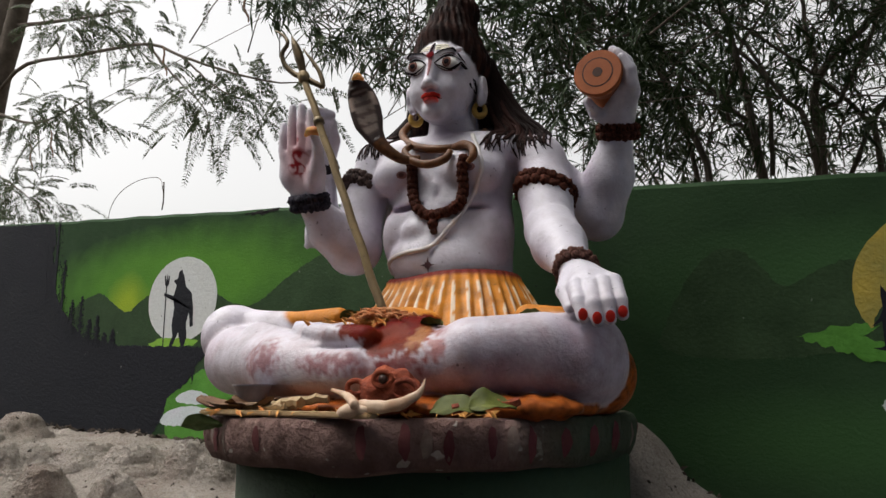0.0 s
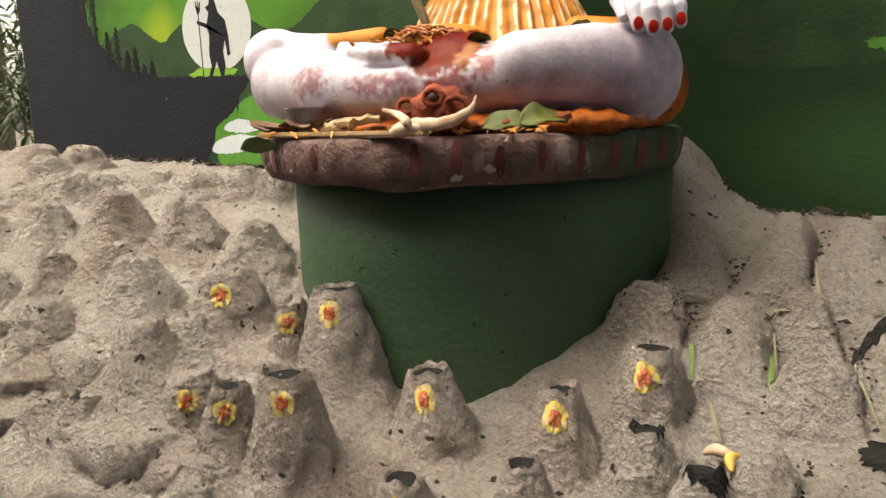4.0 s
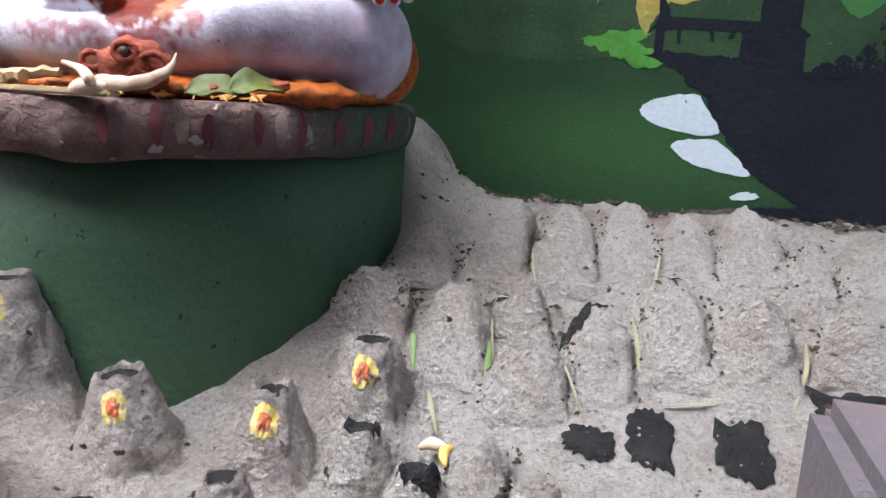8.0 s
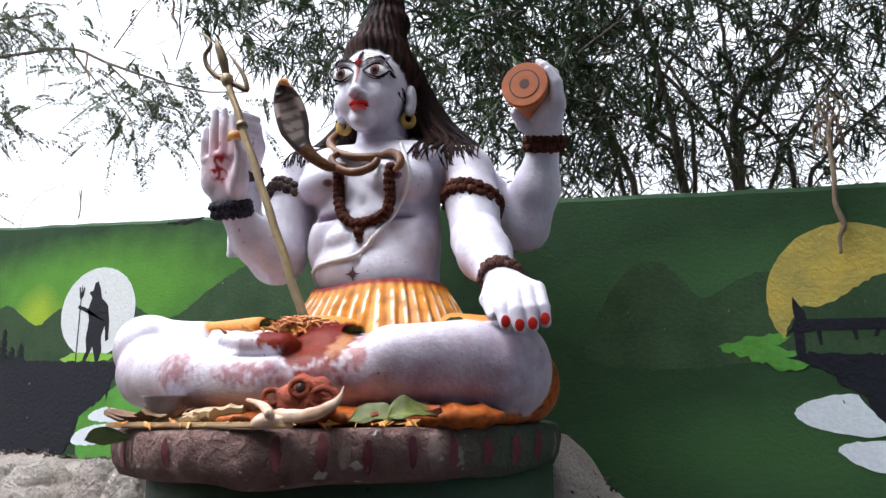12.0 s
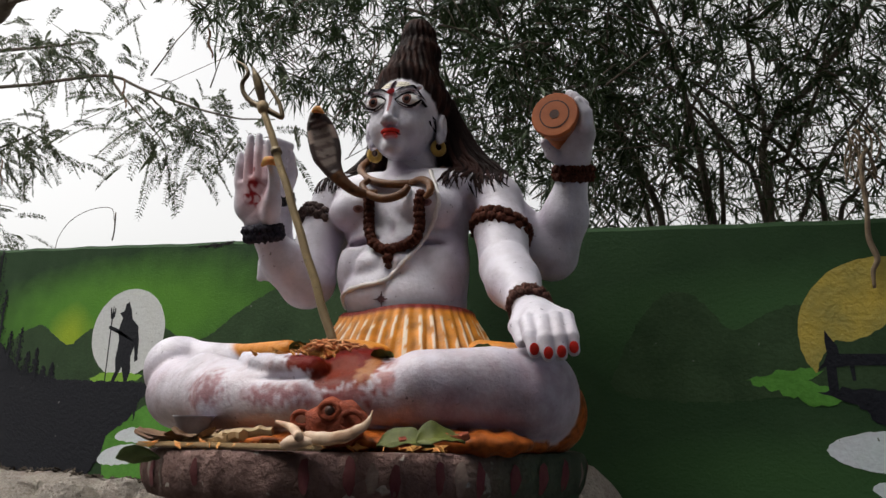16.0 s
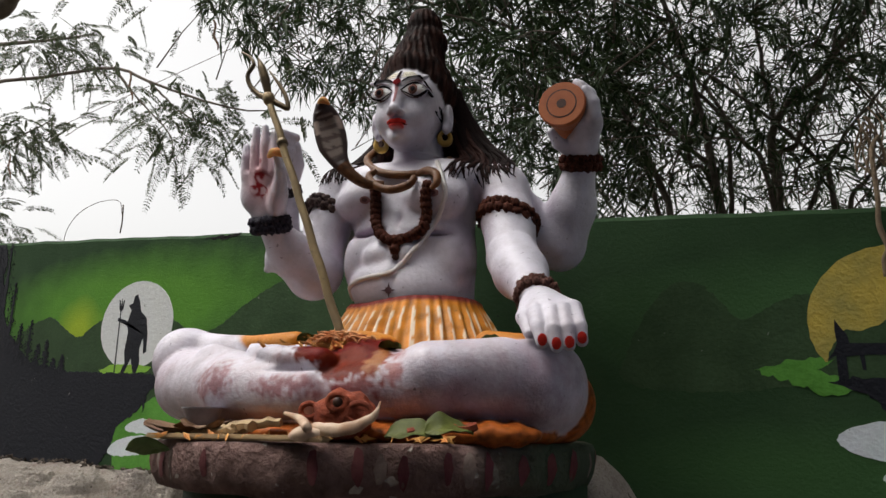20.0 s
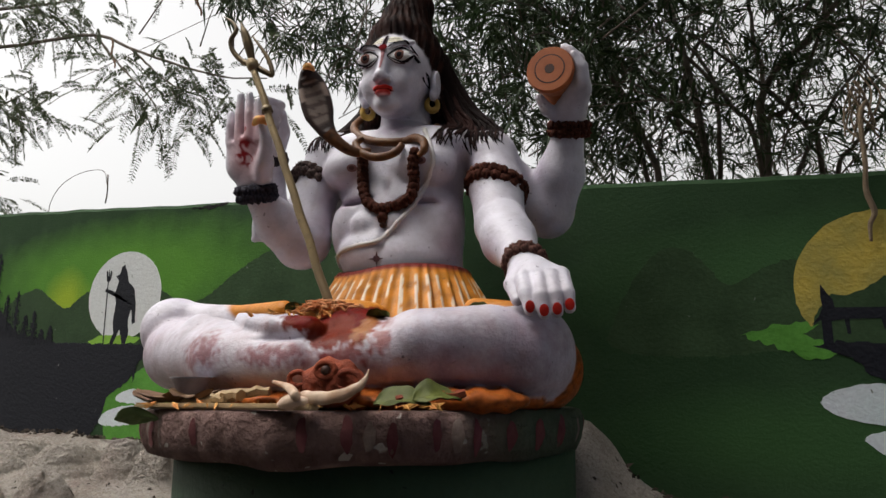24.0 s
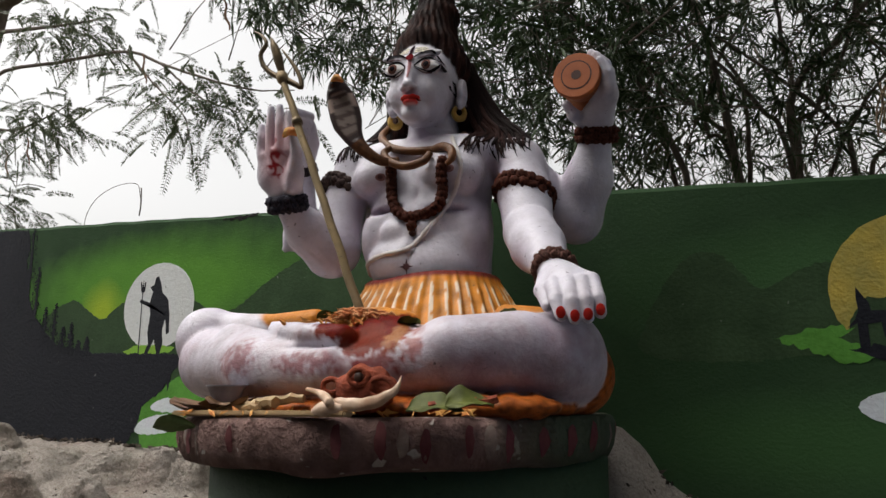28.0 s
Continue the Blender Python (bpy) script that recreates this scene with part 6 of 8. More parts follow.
for i, (x, z0, h, w) in enumerate(((1.435, 1.42, 0.18, 0.020), (1.40, 1.42, 0.06, 0.02), (1.36, 1.42, 0.04, 0.02), (1.33, 1.42, 0.025, 0.02), (1.48, 1.42, 0.09, 0.03), (1.53, 1.42, 0.14, 0.035), (1.57, 1.42, 0.19, 0.035), (1.61, 1.42, 0.20, 0.04), (1.63, 1.42, 0.26, 0.025))):
    part("painted_tree", sponged_tree(x, z0, h, w, 40 + i, 0.0050 + 0.0009 * (i % 3)), M_mblack, wall, "painted ragged black conifer", smooth=False)

# ---- sand cones on the bank ----


def sand_cone(x, y, h, rt, rb, mark, crater, seed, lean=(0, 0)):
    """A hand-moulded cone of sand with a flaring foot and a hollow or crumbled top."""
    rnd = random.Random(seed)
    z0 = bank_z(x, y) - 0.05
    hh = h + 0.05
    base = thing("sand_cone", (x, y, z0 + 0.05), "grey dried sand cone " + ("with a yellow and red powder dot" if mark else "with a crumbled top on the bank"), "sand cone", "sand cones on the bank")
    if mark:
        rb *= 1.18
    else:
        rt, rb, hh = rt * 0.85, rb * 1.30, hh + 0.28 * h
    prof = [(rb * 1.62, -0.12 / hh), (rb * 1.50, 0.0), (rb * 1.14, 0.14), (rb * 0.74 + rt * 0.26, 0.34), (rb * 0.40 + rt * 0.62, 0.60), (rb * 0.14 + rt * 0.94, 0.80), (rt * 1.08, 0.92), (rt * 0.90, 1.0)]
    if crater:
        prof += [(rt * 0.88, 1.012), (rt * 0.80, 0.985), (rt * 0.70, 0.93), (rt * 0.50, 0.88), (0.002, 0.86)]
    else:
        prof += [(rt * 0.6, 1.03), (rt * 0.3, 1.04), (0.002, 1.05)]
    fine = []
    for (r0, f0), (r1, f1) in zip(prof, prof[1:]):
        for j in range(4):
            fine.append((r0 + (r1 - r0) * j / 4, f0 + (f1 - f0) * j / 4))
    fine.append(prof[-1])
    V, Fc, n = [], [], 48
    off = Vector((seed * 1.7, seed * 0.3, 0))
    lx, ly = rnd.uniform(-0.1, 0.1), rnd.uniform(-0.08, 0.04)

    def pt(r, f, a):
        d = Vector((math.cos(a), math.sin(a), f * 1.5))
        k = 1 + 0.18 * noise.noise(d * 1.6 + off) + 0.07 * noise.noise(d * 4.5 + off)
        bump = (0.0045 * noise.noise(d * 11 + off) + 0.0030 * noise.noise(d * 24 + off)) * (1 if f < 0.75 else 0.6)
        return (x + (r * k + bump) * math.cos(a) + lx * hh * f, y + (r * k + bump) * math.sin(a) + ly * hh * f, z0 + hh * f + (0.012 * (f - 0.75) / 0.25 * noise.noise(d * 1.3 + off) if f > 0.75 else 0))

    for r, f in fine:
        V += [pt(r, f, 2 * math.pi * k / n) for k in range(n)]
    for i in range(len(fine) - 1):
        for k in range(n):
            a, b = i * n + k, i * n + (k + 1) % n
            Fc.append((a, b, b + n, a + n))
    SAND.append((V, Fc))
    part("cone_body", (V, Fc), M_sand_pink if seed < 12 else M_sand, base)
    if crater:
        # flat dark sheet just under the rim, so the hollow looks dark
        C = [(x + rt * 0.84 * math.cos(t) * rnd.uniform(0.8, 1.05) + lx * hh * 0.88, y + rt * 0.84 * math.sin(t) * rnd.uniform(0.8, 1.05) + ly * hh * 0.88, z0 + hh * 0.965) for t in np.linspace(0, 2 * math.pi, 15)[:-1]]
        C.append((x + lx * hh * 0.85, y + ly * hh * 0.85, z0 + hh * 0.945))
        part("hollow_sheet", (C, [(k, (k + 1) % 14, 14) for k in range(14)]), M_black, base, "dark sheet across the hollow")
    if mark:
        ang = math.atan2(-1.66 - y, 0.97 - x) - 0.25
        for nm, mat, wr, zr, up, lb in (("turmeric_dot", M_yellow_powder, 0.0185, 0.0205, 0.0014, "ragged yellow turmeric dot"), ("vermilion_dot", M_red_powder, 0.0100, 0.0112, 0.0024, "orange-red vermilion dot")):
            m = 44
            fm = 1 - 0.034 / hh

            def on(u, w, up):
                f = min(0.99, max(0.2, fm + w / hh))
                r = np.interp(f, [q[1] for q in prof[:8]], [q[0] for q in prof[:8]])
                p = Vector(pt(r, f, ang + u / max(0.02, r)))
                return p + Vector((math.cos(ang), math.sin(ang), 0.25)) * up

            rag = [1 + 0.20 * noise.noise(Vector((2.2 * math.cos(2 * math.pi * k / m), 2.2 * math.sin(2 * math.pi * k / m), seed * 1.3))) + rnd.uniform(-0.035, 0.035) for k in range(m)]
            W = [on(wr * q * math.cos(2 * math.pi * k / m) * (1 + (rag[k] - 1) * q * q), zr * q * math.sin(2 * math.pi * k / m) * (1 + (rag[k] - 1) * q * q), up if q < 0.9 else up - 0.0010) for q in (1.0, 0.8, 0.6, 0.4, 0.2) for k in range(m)]
            Fq = [(j * m + k, j * m + (k + 1) % m, (j + 1) * m + (k + 1) % m, (j + 1) * m + k) for j in range(4) for k in range(m)] + [tuple(range(4 * m, 5 * m))]
            part(nm, (W, Fq), mat, base, lb)
    return base


# x, y, height, top radius, foot radius, marked, hollow
marked_cones = [(0.172, -0.817, 0.17, 0.04, 0.078, 1, 1), (0.041, -0.818, 0.09, 0.024, 0.042, 1, 0), (-0.105, -0.816, 0.09, 0.049, 0.09, 1, 0), (0.222, -0.974, 0.155, 0.037, 0.069, 1, 1), (0.085, -0.997, 0.1, 0.029, 0.051, 1, 1), (-0.013, -0.994, 0.07, 0.035, 0.061, 1, 0), (0.363, -0.816, 0.12, 0.033, 0.074, 1, 1), (0.588, -0.829, 0.11, 0.026, 0.057, 1, 1), (0.679, -0.723, 0.1, 0.033, 0.059, 1, 1), (0.413, -0.975, 0.06, 0.029, 0.053, 1, 1)]
front_cones = [(0.585, -0.943, 0.07, 0.028, 0.048, 0, 1), (0.703, -0.826, 0.05, 0.029, 0.047, 0, 1), (0.79, -0.864, 0.045, 0.028, 0.045, 0, 1), (-0.834, -0.764, 0.09, 0.045, 0.098, 0, 0), (-0.684, -0.669, 0.09, 0.046, 0.101, 0, 0), (-0.447, -0.65, 0.08, 0.043, 0.097, 0, 0), (-0.2, -0.67, 0.07, 0.05, 0.091, 0, 0), (-0.297, -0.878, 0.08, 0.042, 0.087, 0, 0), (-0.622, -0.878, 0.05, 0.035, 0.075, 0, 1), (-0.475, -0.986, 0.05, 0.045, 0.081, 0, 0), (-0.131, -0.986, 0.08, 0.044, 0.08, 0, 0), (-0.181, -1.074, 0.05, 0.043, 0.076, 0, 1), (-0.443, -1.036, 0.035, 0.043, 0.076, 0, 1)]
back_cones = [(-0.542, -0.795, 0.045, 0.043, 0.084, 0, 0), (-1.26, -0.537, 0.035, 0.077, 0.124, 0, 0), (-1.135, -0.456, 0.045, 0.069, 0.117, 0, 0), (-0.997, -0.369, 0.045, 0.072, 0.117, 0, 0), (-0.761, -0.368, 0.05, 0.062, 0.101, 0, 0), (-0.58, -0.349, 0.06, 0.044, 0.075, 0, 0), (-0.46, -0.352, 0.06, 0.041, 0.069, 0, 0), (-0.048, -1.076, 0.04, 0.031, 0.063, 0, 0), (-0.109, -0.903, 0.04, 0.037, 0.072, 0, 0), (-0.276, -1.102, 0.045, 0.039, 0.074, 0, 0), (0.073, -1.047, 0.03, 0.035, 0.061, 0, 0), (-1.138, -0.808, 0.07, 0.06, 0.121, 0, 0), (-0.702, -0.985, 0.07, 0.049, 0.098, 0, 0), (-1.325, -0.592, 0.05, 0.062, 0.113, 0, 0)]
back_cones += [(-1.66, -0.19, 0.06, 0.065, 0.102, 0, 0), (-1.12, -0.53, 0.07, 0.052, 0.090, 0, 0), (-2.07, -0.16, 0.05, 0.080, 0.123, 0, 0), (-1.45, -0.42, 0.07, 0.055, 0.095, 0, 0)]
for i, row in enumerate(marked_cones + front_cones + back_cones):
    sand_cone(*row, seed=i + 1)


def sand_mound(x, y, w, ln, seed, mat=M_sand):
    """A flattened, slumped cone pressed into the bank: rounded end up the slope, wide foot down."""
    z = bank_z(x, y)
    s = (bank_z(x, y + 0.02) - bank_z(x, y - 0.02)) / 0.04
    off = Vector((seed * 2.3, 1.0, seed * 0.7))
    V, Fc, nu, nv = [], [], 30, 34
    yaw = noise.noise(off) * 0.25
    for j in range(nv):
        v = j / (nv - 1)
        for i in range(nu):
            a = math.pi * i / (nu - 1)
            q = max(0.0, 1 - (1 - v) / 0.38)
            prof = math.sqrt(max(0.0, 1 - q * q))
            foot = 0.78 + 0.36 * (1 - v)
            rx = 0.52 * w * prof * foot
            rz = (0.012 + 0.66 * w * math.sin(math.pi * (0.03 + 0.67 * v)) ** 0.9) * prof
            d = Vector((math.cos(a), v * 2.2, math.sin(a)))
            k = 1 + 0.14 * noise.noise(d * 1.7 + off) + 0.07 * noise.noise(d * 5 + off) + 0.03 * noise.noise(d * 12 + off)
            lx, ly = math.cos(a) * rx * k, (v - 0.5) * ln
            V.append((x + lx * math.cos(yaw) - ly * math.sin(yaw), y + ly * math.cos(yaw) + lx * math.sin(yaw), z + s * ly - 0.010 + math.sin(a) * rz * k + 0.005 * noise.noise(d * 14 + off)))
    for j in range(nv - 1):
        for i in range(nu - 1):
            a = j * nu + i
            Fc.append((a + nu, a + nu + 1, a + 1, a))
    Fc.append(tuple(range(nu)))
    SAND.append((V, Fc))
    ob = part("sand_mound", (V, Fc), mat, None)
    return tagged(ob, "rounded slumped mound of dried sandy mud on the bank", "sand mound", "sand mounds on the bank")


mounds = [(0.776, -0.293, 0.102, 0.358), (0.887, -0.301, 0.106, 0.312), (0.994, -0.245, 0.104, 0.267), (1.094, -0.259, 0.098, 0.19), (1.2, -0.248, 0.113, 0.261), (1.285, -0.311, 0.078, 0.202), (1.381, -0.29, 0.101, 0.207), (1.52, -0.273, 0.097, 0.246), (0.657, -0.405, 0.105, 0.156), (0.63, -0.554, 0.093, 0.099), (0.756, -0.6, 0.112, 0.174), (0.846, -0.533, 0.089, 0.071), (0.966, -0.603, 0.101, 0.157), (1.071, -0.538, 0.101, 0.181), (1.178, -0.538, 0.113, 0.159), (1.309, -0.526, 0.094, 0.106), (1.416, -0.54, 0.107, 0.124), (0.88, -0.673, 0.115, 0.1), (1.572, -0.379, 0.08, 0.195), (0.847, -0.818, 0.079, 0.097), (0.921, -0.84, 0.068, 0.045), (0.603, -0.556, 0.111, 0.056)]
for i, (x, y, w, ln) in enumerate(mounds):
    sand_mound(x, y, w * 1.0, ln, i + 3, M_sand_pink if i in (8, 9, 21) else M_sand)


sand_v, sand_f = merge(SAND)
sand_tree = BVHTree.FromPolygons([tuple(v) for v in sand_v], sand_f)


def lie(x, y, up=0.0):
    """Height of the sand, mounds included, plus a little."""
    hit = sand_tree.ray_cast(Vector((x, y, 2.0)), Vector((0, 0, -1)))[0]
    return (hit.z if hit else bank_z(x, y)) + up


def patch(x, y, rx, ry, seed, up):
    """A ragged bare spot where the sand skin has broken away."""
    rnd = random.Random(seed)
    V, m = [], 40
    for k in range(m):
        a = 2 * math.pi * k / m
        sq = 1 / max(abs(math.cos(a)), abs(math.sin(a))) ** 0.6
        f = rnd.uniform(0.78, 1.1) * sq * 0.9
        px, py = x + 1.2 * rx * f * math.cos(a), y + 1.2 * ry * f * math.sin(a)
        V.append((px, py))
    rings = [[(x + (p[0] - x) * q, y + (p[1] - y) * q) for p in V] for q in (1.0, 0.85, 0.68, 0.5, 0.32, 0.16)]
    V = [(a, b, lie(a, b, 0.0015 if j == 0 else 0.007)) for j, ring in enumerate(rings) for a, b in ring] + [(x, y, lie(x, y, 0.007))]
    Fc = [(j * m + k, j * m + (k + 1) % m, (j + 1) * m + (k + 1) % m, (j + 1) * m + k) for j in range(5) for k in range(m)] + [(5 * m + k, 5 * m + (k + 1) % m, 6 * m) for k in range(m)]
    ob = part("bare_patch", (V, Fc), M_black, None)
    tagged(ob, "ragged dark bare spot where the sand coat broke away", "bare patch", "bare patches")


bare_spots = [(0.931, -0.561, 0.019, 0.044), (0.967, -0.533, 0.022, 0.019), (1.291, -0.626, 0.049, 0.041), (1.045, -0.717, 0.029, 0.044), (1.155, -0.707, 0.032, 0.043), (0.97, -0.741, 0.03, 0.021), (0.703, -0.826, 0.022, 0.015), (0.791, -0.873, 0.025, 0.014), (1.072, -0.458, 0.018, 0.013), (0.638, -0.674, 0.015, 0.023)]
for i, (x, y, rx, ry) in enumerate(bare_spots):
    patch(x, y, rx, ry, i, 0.0)


def blade_strip(ctrl, w, mat, label, lift=0.0):
    p = curve_pts(ctrl, 14)
    V, Fc = [], []
    for i, q in enumerate(p):
        t = p[min(i + 1, 13)] - p[max(i - 1, 0)]
        s = np.array((-t[1], t[0], 0)) / (np.linalg.norm(t[:2]) + 1e-9)
        ww = w * math.sin(math.pi * (0.06 + 0.9 * i / 13)) ** 0.6
        V += [q - s * ww, q + np.array((0, 0, ww * 0.7)), q + s * ww]
    Fc = [(i * 3 + k, i * 3 + k + 1, i * 3 + k + 4, i * 3 + k + 3) for i in range(13) for k in (0, 1)]
    ob = part("grass_strand", (V, Fc), mat, None)
    tagged(ob, label, "grass", "strands on the bank")


gr = random.Random(8)
strands = [((0.695, -0.594), (0.708, -0.64), (0.721, -0.681)),
           ((0.8, -0.545), (0.818, -0.636), (0.83, -0.711)),
           ((0.822, -0.272), (0.844, -0.416), (0.865, -0.486)),
           ((1.011, -0.509), (1.021, -0.568), (1.025, -0.614)),
           ((0.678, -0.524), (0.73, -0.51), (0.778, -0.492)),
           ((0.786, -0.527), (0.806, -0.54), (0.827, -0.543)),
           ((0.912, -0.621), (0.93, -0.667), (0.962, -0.717)),
           ((0.825, -0.63), (0.86, -0.61), (0.897, -0.597)),
           ((0.75, -0.702), (0.766, -0.733), (0.78, -0.757)),
           ((1.047, -0.179), (1.047, -0.339), (1.038, -0.438)),
           ((1.272, -0.178), (1.307, -0.19), (1.351, -0.191)),
           ((1.059, -0.662), (1.095, -0.659), (1.132, -0.644)),
           ((1.364, -0.616), (1.384, -0.608), (1.408, -0.598)),
           ((0.587, -0.494), (0.605, -0.478), (0.59, -0.394)),
           ((1.337, -0.588), (1.35, -0.553), (1.369, -0.529)),
           ((1.219, -0.645), (1.248, -0.55), (1.253, -0.503)),
           ((1.406, -0.109), (1.446, -0.105), (1.487, -0.112)),
           ((0.809, -0.574), (0.823, -0.628), (0.83, -0.684)),
           ((1.198, -0.394), (1.216, -0.424), (1.245, -0.41)),
           ((0.662, -0.611), (0.646, -0.61), (0.641, -0.628))]
for i, row in enumerate(strands):
    c = [(x, y, lie(x, y, 0.004 + 0.005 * (k == 1))) for k, (x, y) in enumerate(row)]
    green = i in (0, 1)
    blade_strip(c, 0.0045 if green else gr.uniform(0.0018, 0.0035), M_greengrass if green else M_drygrass, "green lanceolate leaf fallen on the sand" if green else "dry bent straw lying on the sand")

# dropped banana with wilted petals, and a scrap of wrap
bx, by = 0.808, -0.806
ban = thing("banana", (bx, by, bank_z(bx, by)), "half-peeled small yellow banana lying on the sand", "banana")
bz = lie(bx, by, 0.008)
part("fruit", tube(curve_pts([(bx + 0.003, by + 0.012, bz + 0.008), (bx - 0.005, by - 0.004, bz + 0.008), (bx + 0.002, by - 0.022, bz)], 12), lerp_list([0.002, 0.006, 0.007, 0.006, 0.002], 12), 9), M_banana, ban)
part("peel", tube(curve_pts([(bx - 0.006, by + 0.012, bz + 0.004), (bx - 0.025, by + 0.012, bz + 0.008), (bx - 0.040, by + 0.006, bz + 0.002)], 10), lerp_list([0.006, 0.009, 0.003], 10), 7), M_peel, ban, "pinkish wilted peel")
part("peel", tube(curve_pts([(bx + 0.006, by + 0.014, bz + 0.004), (bx + 0.030, by + 0.018, bz + 0.006), (bx + 0.052, by + 0.008, bz)], 10), lerp_list([0.005, 0.003, 0.002], 10), 7), M_brownleaf, ban)
wx, wy = 0.902, -0.824
V, Fc = grid_sheet(np.linspace(-0.022, 0.022, 9), np.linspace(-0.02, 0.02, 9), lambda a, b: 0.012 * noise.noise(Vector((a * 40, b * 40, 3))))
wrap = part("plastic_wrap", ([(wx + a + 0.3 * b, wy + b, lie(wx, wy, 0.012) + c + 0.35 * b) for a, b, c in V], Fc), M_plastic, None, smooth=False)
tagged(wrap, "crumpled scrap of clear plastic wrap on the sand", "plastic wrap")


# ---- concrete blocks by the side wall ----
blk = part("concrete_step", box(1.20, -1.60, 0.30, 1.66, -0.77, 1.060, 0.02), M_concrete, None, smooth=False)
tagged(blk, "worn grey-pink painted concrete step", "step")
blk = part("concrete_step", box(1.37, -1.60, 0.30, 1.659, -0.75, 1.145, 0.02), M_concrete, None, smooth=False)
tagged(blk, "worn grey-pink painted concrete step beside the blue wall", "step")
pipe = thing("yellow_cane", (1.65, -0.05, 1.1), "thin yellow cane leaning on the blue wall", "cane")
part("stick", tube(curve_pts([(1.650, -0.074, 1.563), (1.650, -0.175, 1.386), (1.648, -0.271, 1.230), (1.645, -0.353, 1.108)], 14), 0.0042, 8), M_wood, pipe)

# ---- cord over the wall, wire loop on top ----
cord = thing("jute_cord", (1.12, 0.05, 1.81), "frayed brown jute cord hung over the wall with a tangled tuft", "cord")
part("strand", tube(curve_pts([(1.135, 0.10, 1.99), (1.115, 0.02, 1.93), (1.112, -0.014, 1.82), (1.108, -0.014, 1.76), (1.118, -0.014, 1.715), (1.108, -0.014, 1.69), (1.106, -0.016, 1.655)], 40), lerp_list([0.004, 0.005, 0.005, 0.006, 0.005, 0.003], 40), 8), M_rope, cord)
cr = random.Random(4)
for i in range(14):
    a = Vector((1.12 + cr.uniform(-0.02, 0.03), 0.10 + cr.uniform(-0.02, 0.02), 2.03 + cr.uniform(-0.03, 0.03)))
    part("strand", tube(curve_pts([a, a + Vector((cr.uniform(-0.03, 0.03), 0, -0.05)), a + Vector((cr.uniform(-0.03, 0.04), -0.02, -0.12))], 10), 0.0022, 5), M_rope, cord)
wire = thing("wire_loop", (-1.45, 0.06, 2.03), "thin rusty wire loop on the wall top", "wire")
part("wire", tube(curve_pts([(-1.63, 0.06, 2.03), (-1.62, 0.06, 2.10), (-1.56, 0.06, 2.16), (-1.45, 0.06, 2.19), (-1.33, 0.06, 2.18), (-1.30, 0.06, 2.12)], 24), 0.0013, 6), M_rust, wire)
part("wire", tube(curve_pts([(-1.30, 0.06, 2.16), (-1.295, 0.06, 2.09), (-1.30, 0.06, 2.05)], 8), 0.0025, 6), M_rust, wire)
part("chip", flat_poly(rough_edge([(-0.79, 1.953), (-0.72, 1.958), (-0.63, 1.953), (-0.70, 1.942)], 0.004, 5), 0.0030), M_black, wall, "dark chip in the wall's top edge", smooth=False)

# ---- offerings on the slab ----
off = random.Random(17)


def on_slab(x, y, dz=0.0):
    return (x, y, SLAB_Z + dz)


plank = part("wooden_slat", box(-0.02, -0.815, SLAB_Z + 0.001, 0.36, -0.79, SLAB_Z + 0.010, 0.003), M_wood, None, smooth=False)
plank.matrix_world = Matrix.Translation((0.17, -0.8, 0)) @ Matrix.Rotation(radians(-3), 4, "Z") @ Matrix.Translation((-0.17, 0.8, 0))
tagged(plank, "thin pale wooden slat lying along the slab edge", "slat")
for i, (x, y, ln, ang, r) in enumerate(((0.11, -0.765, 0.10, 10, 0.010), (0.15, -0.775, 0.09, -12, 0.009), (0.19, -0.77, 0.08, 20, 0.008), (0.13, -0.785, 0.07, 0, 0.007), (0.50, -0.73, 0.10, 38, 0.007))):
    c = Vector(on_slab(x, y, 0.014 + 0.006 * (i % 3)))
    d = Vector((math.cos(radians(ang)), math.sin(radians(ang)), 0.08)) * ln / 2
    n = 9
    ob = part("wood_chip", tube([c - d + d * 2 * j / (n - 1) + Vector((0, 0, 0.002 * math.sin(j * 2 + i))) for j in range(n)], [r * off.uniform(0.7, 1.1) for _ in range(n)], 6), M_wood if i < 4 else M_coconut, None, smooth=False)
    tagged(ob, "splintered pale stick among the offerings", "stick", "sticks on the slab")
# grey bowl on a dry leaf plate
bowl = thing("tin_bowl", on_slab(0.055, -0.755), "small dull grey tin bowl standing on a dry leaf", "bowl")
part("vessel", lathe(0.055, -0.755, [(0.016, SLAB_Z + 0.018), (0.020, SLAB_Z + 0.020), (0.026, SLAB_Z + 0.034), (0.032, SLAB_Z + 0.048), (0.035, SLAB_Z + 0.052), (0.031, SLAB_Z + 0.050), (0.022, SLAB_Z + 0.036), (0.004, SLAB_Z + 0.030)], 28), M_pot, bowl)


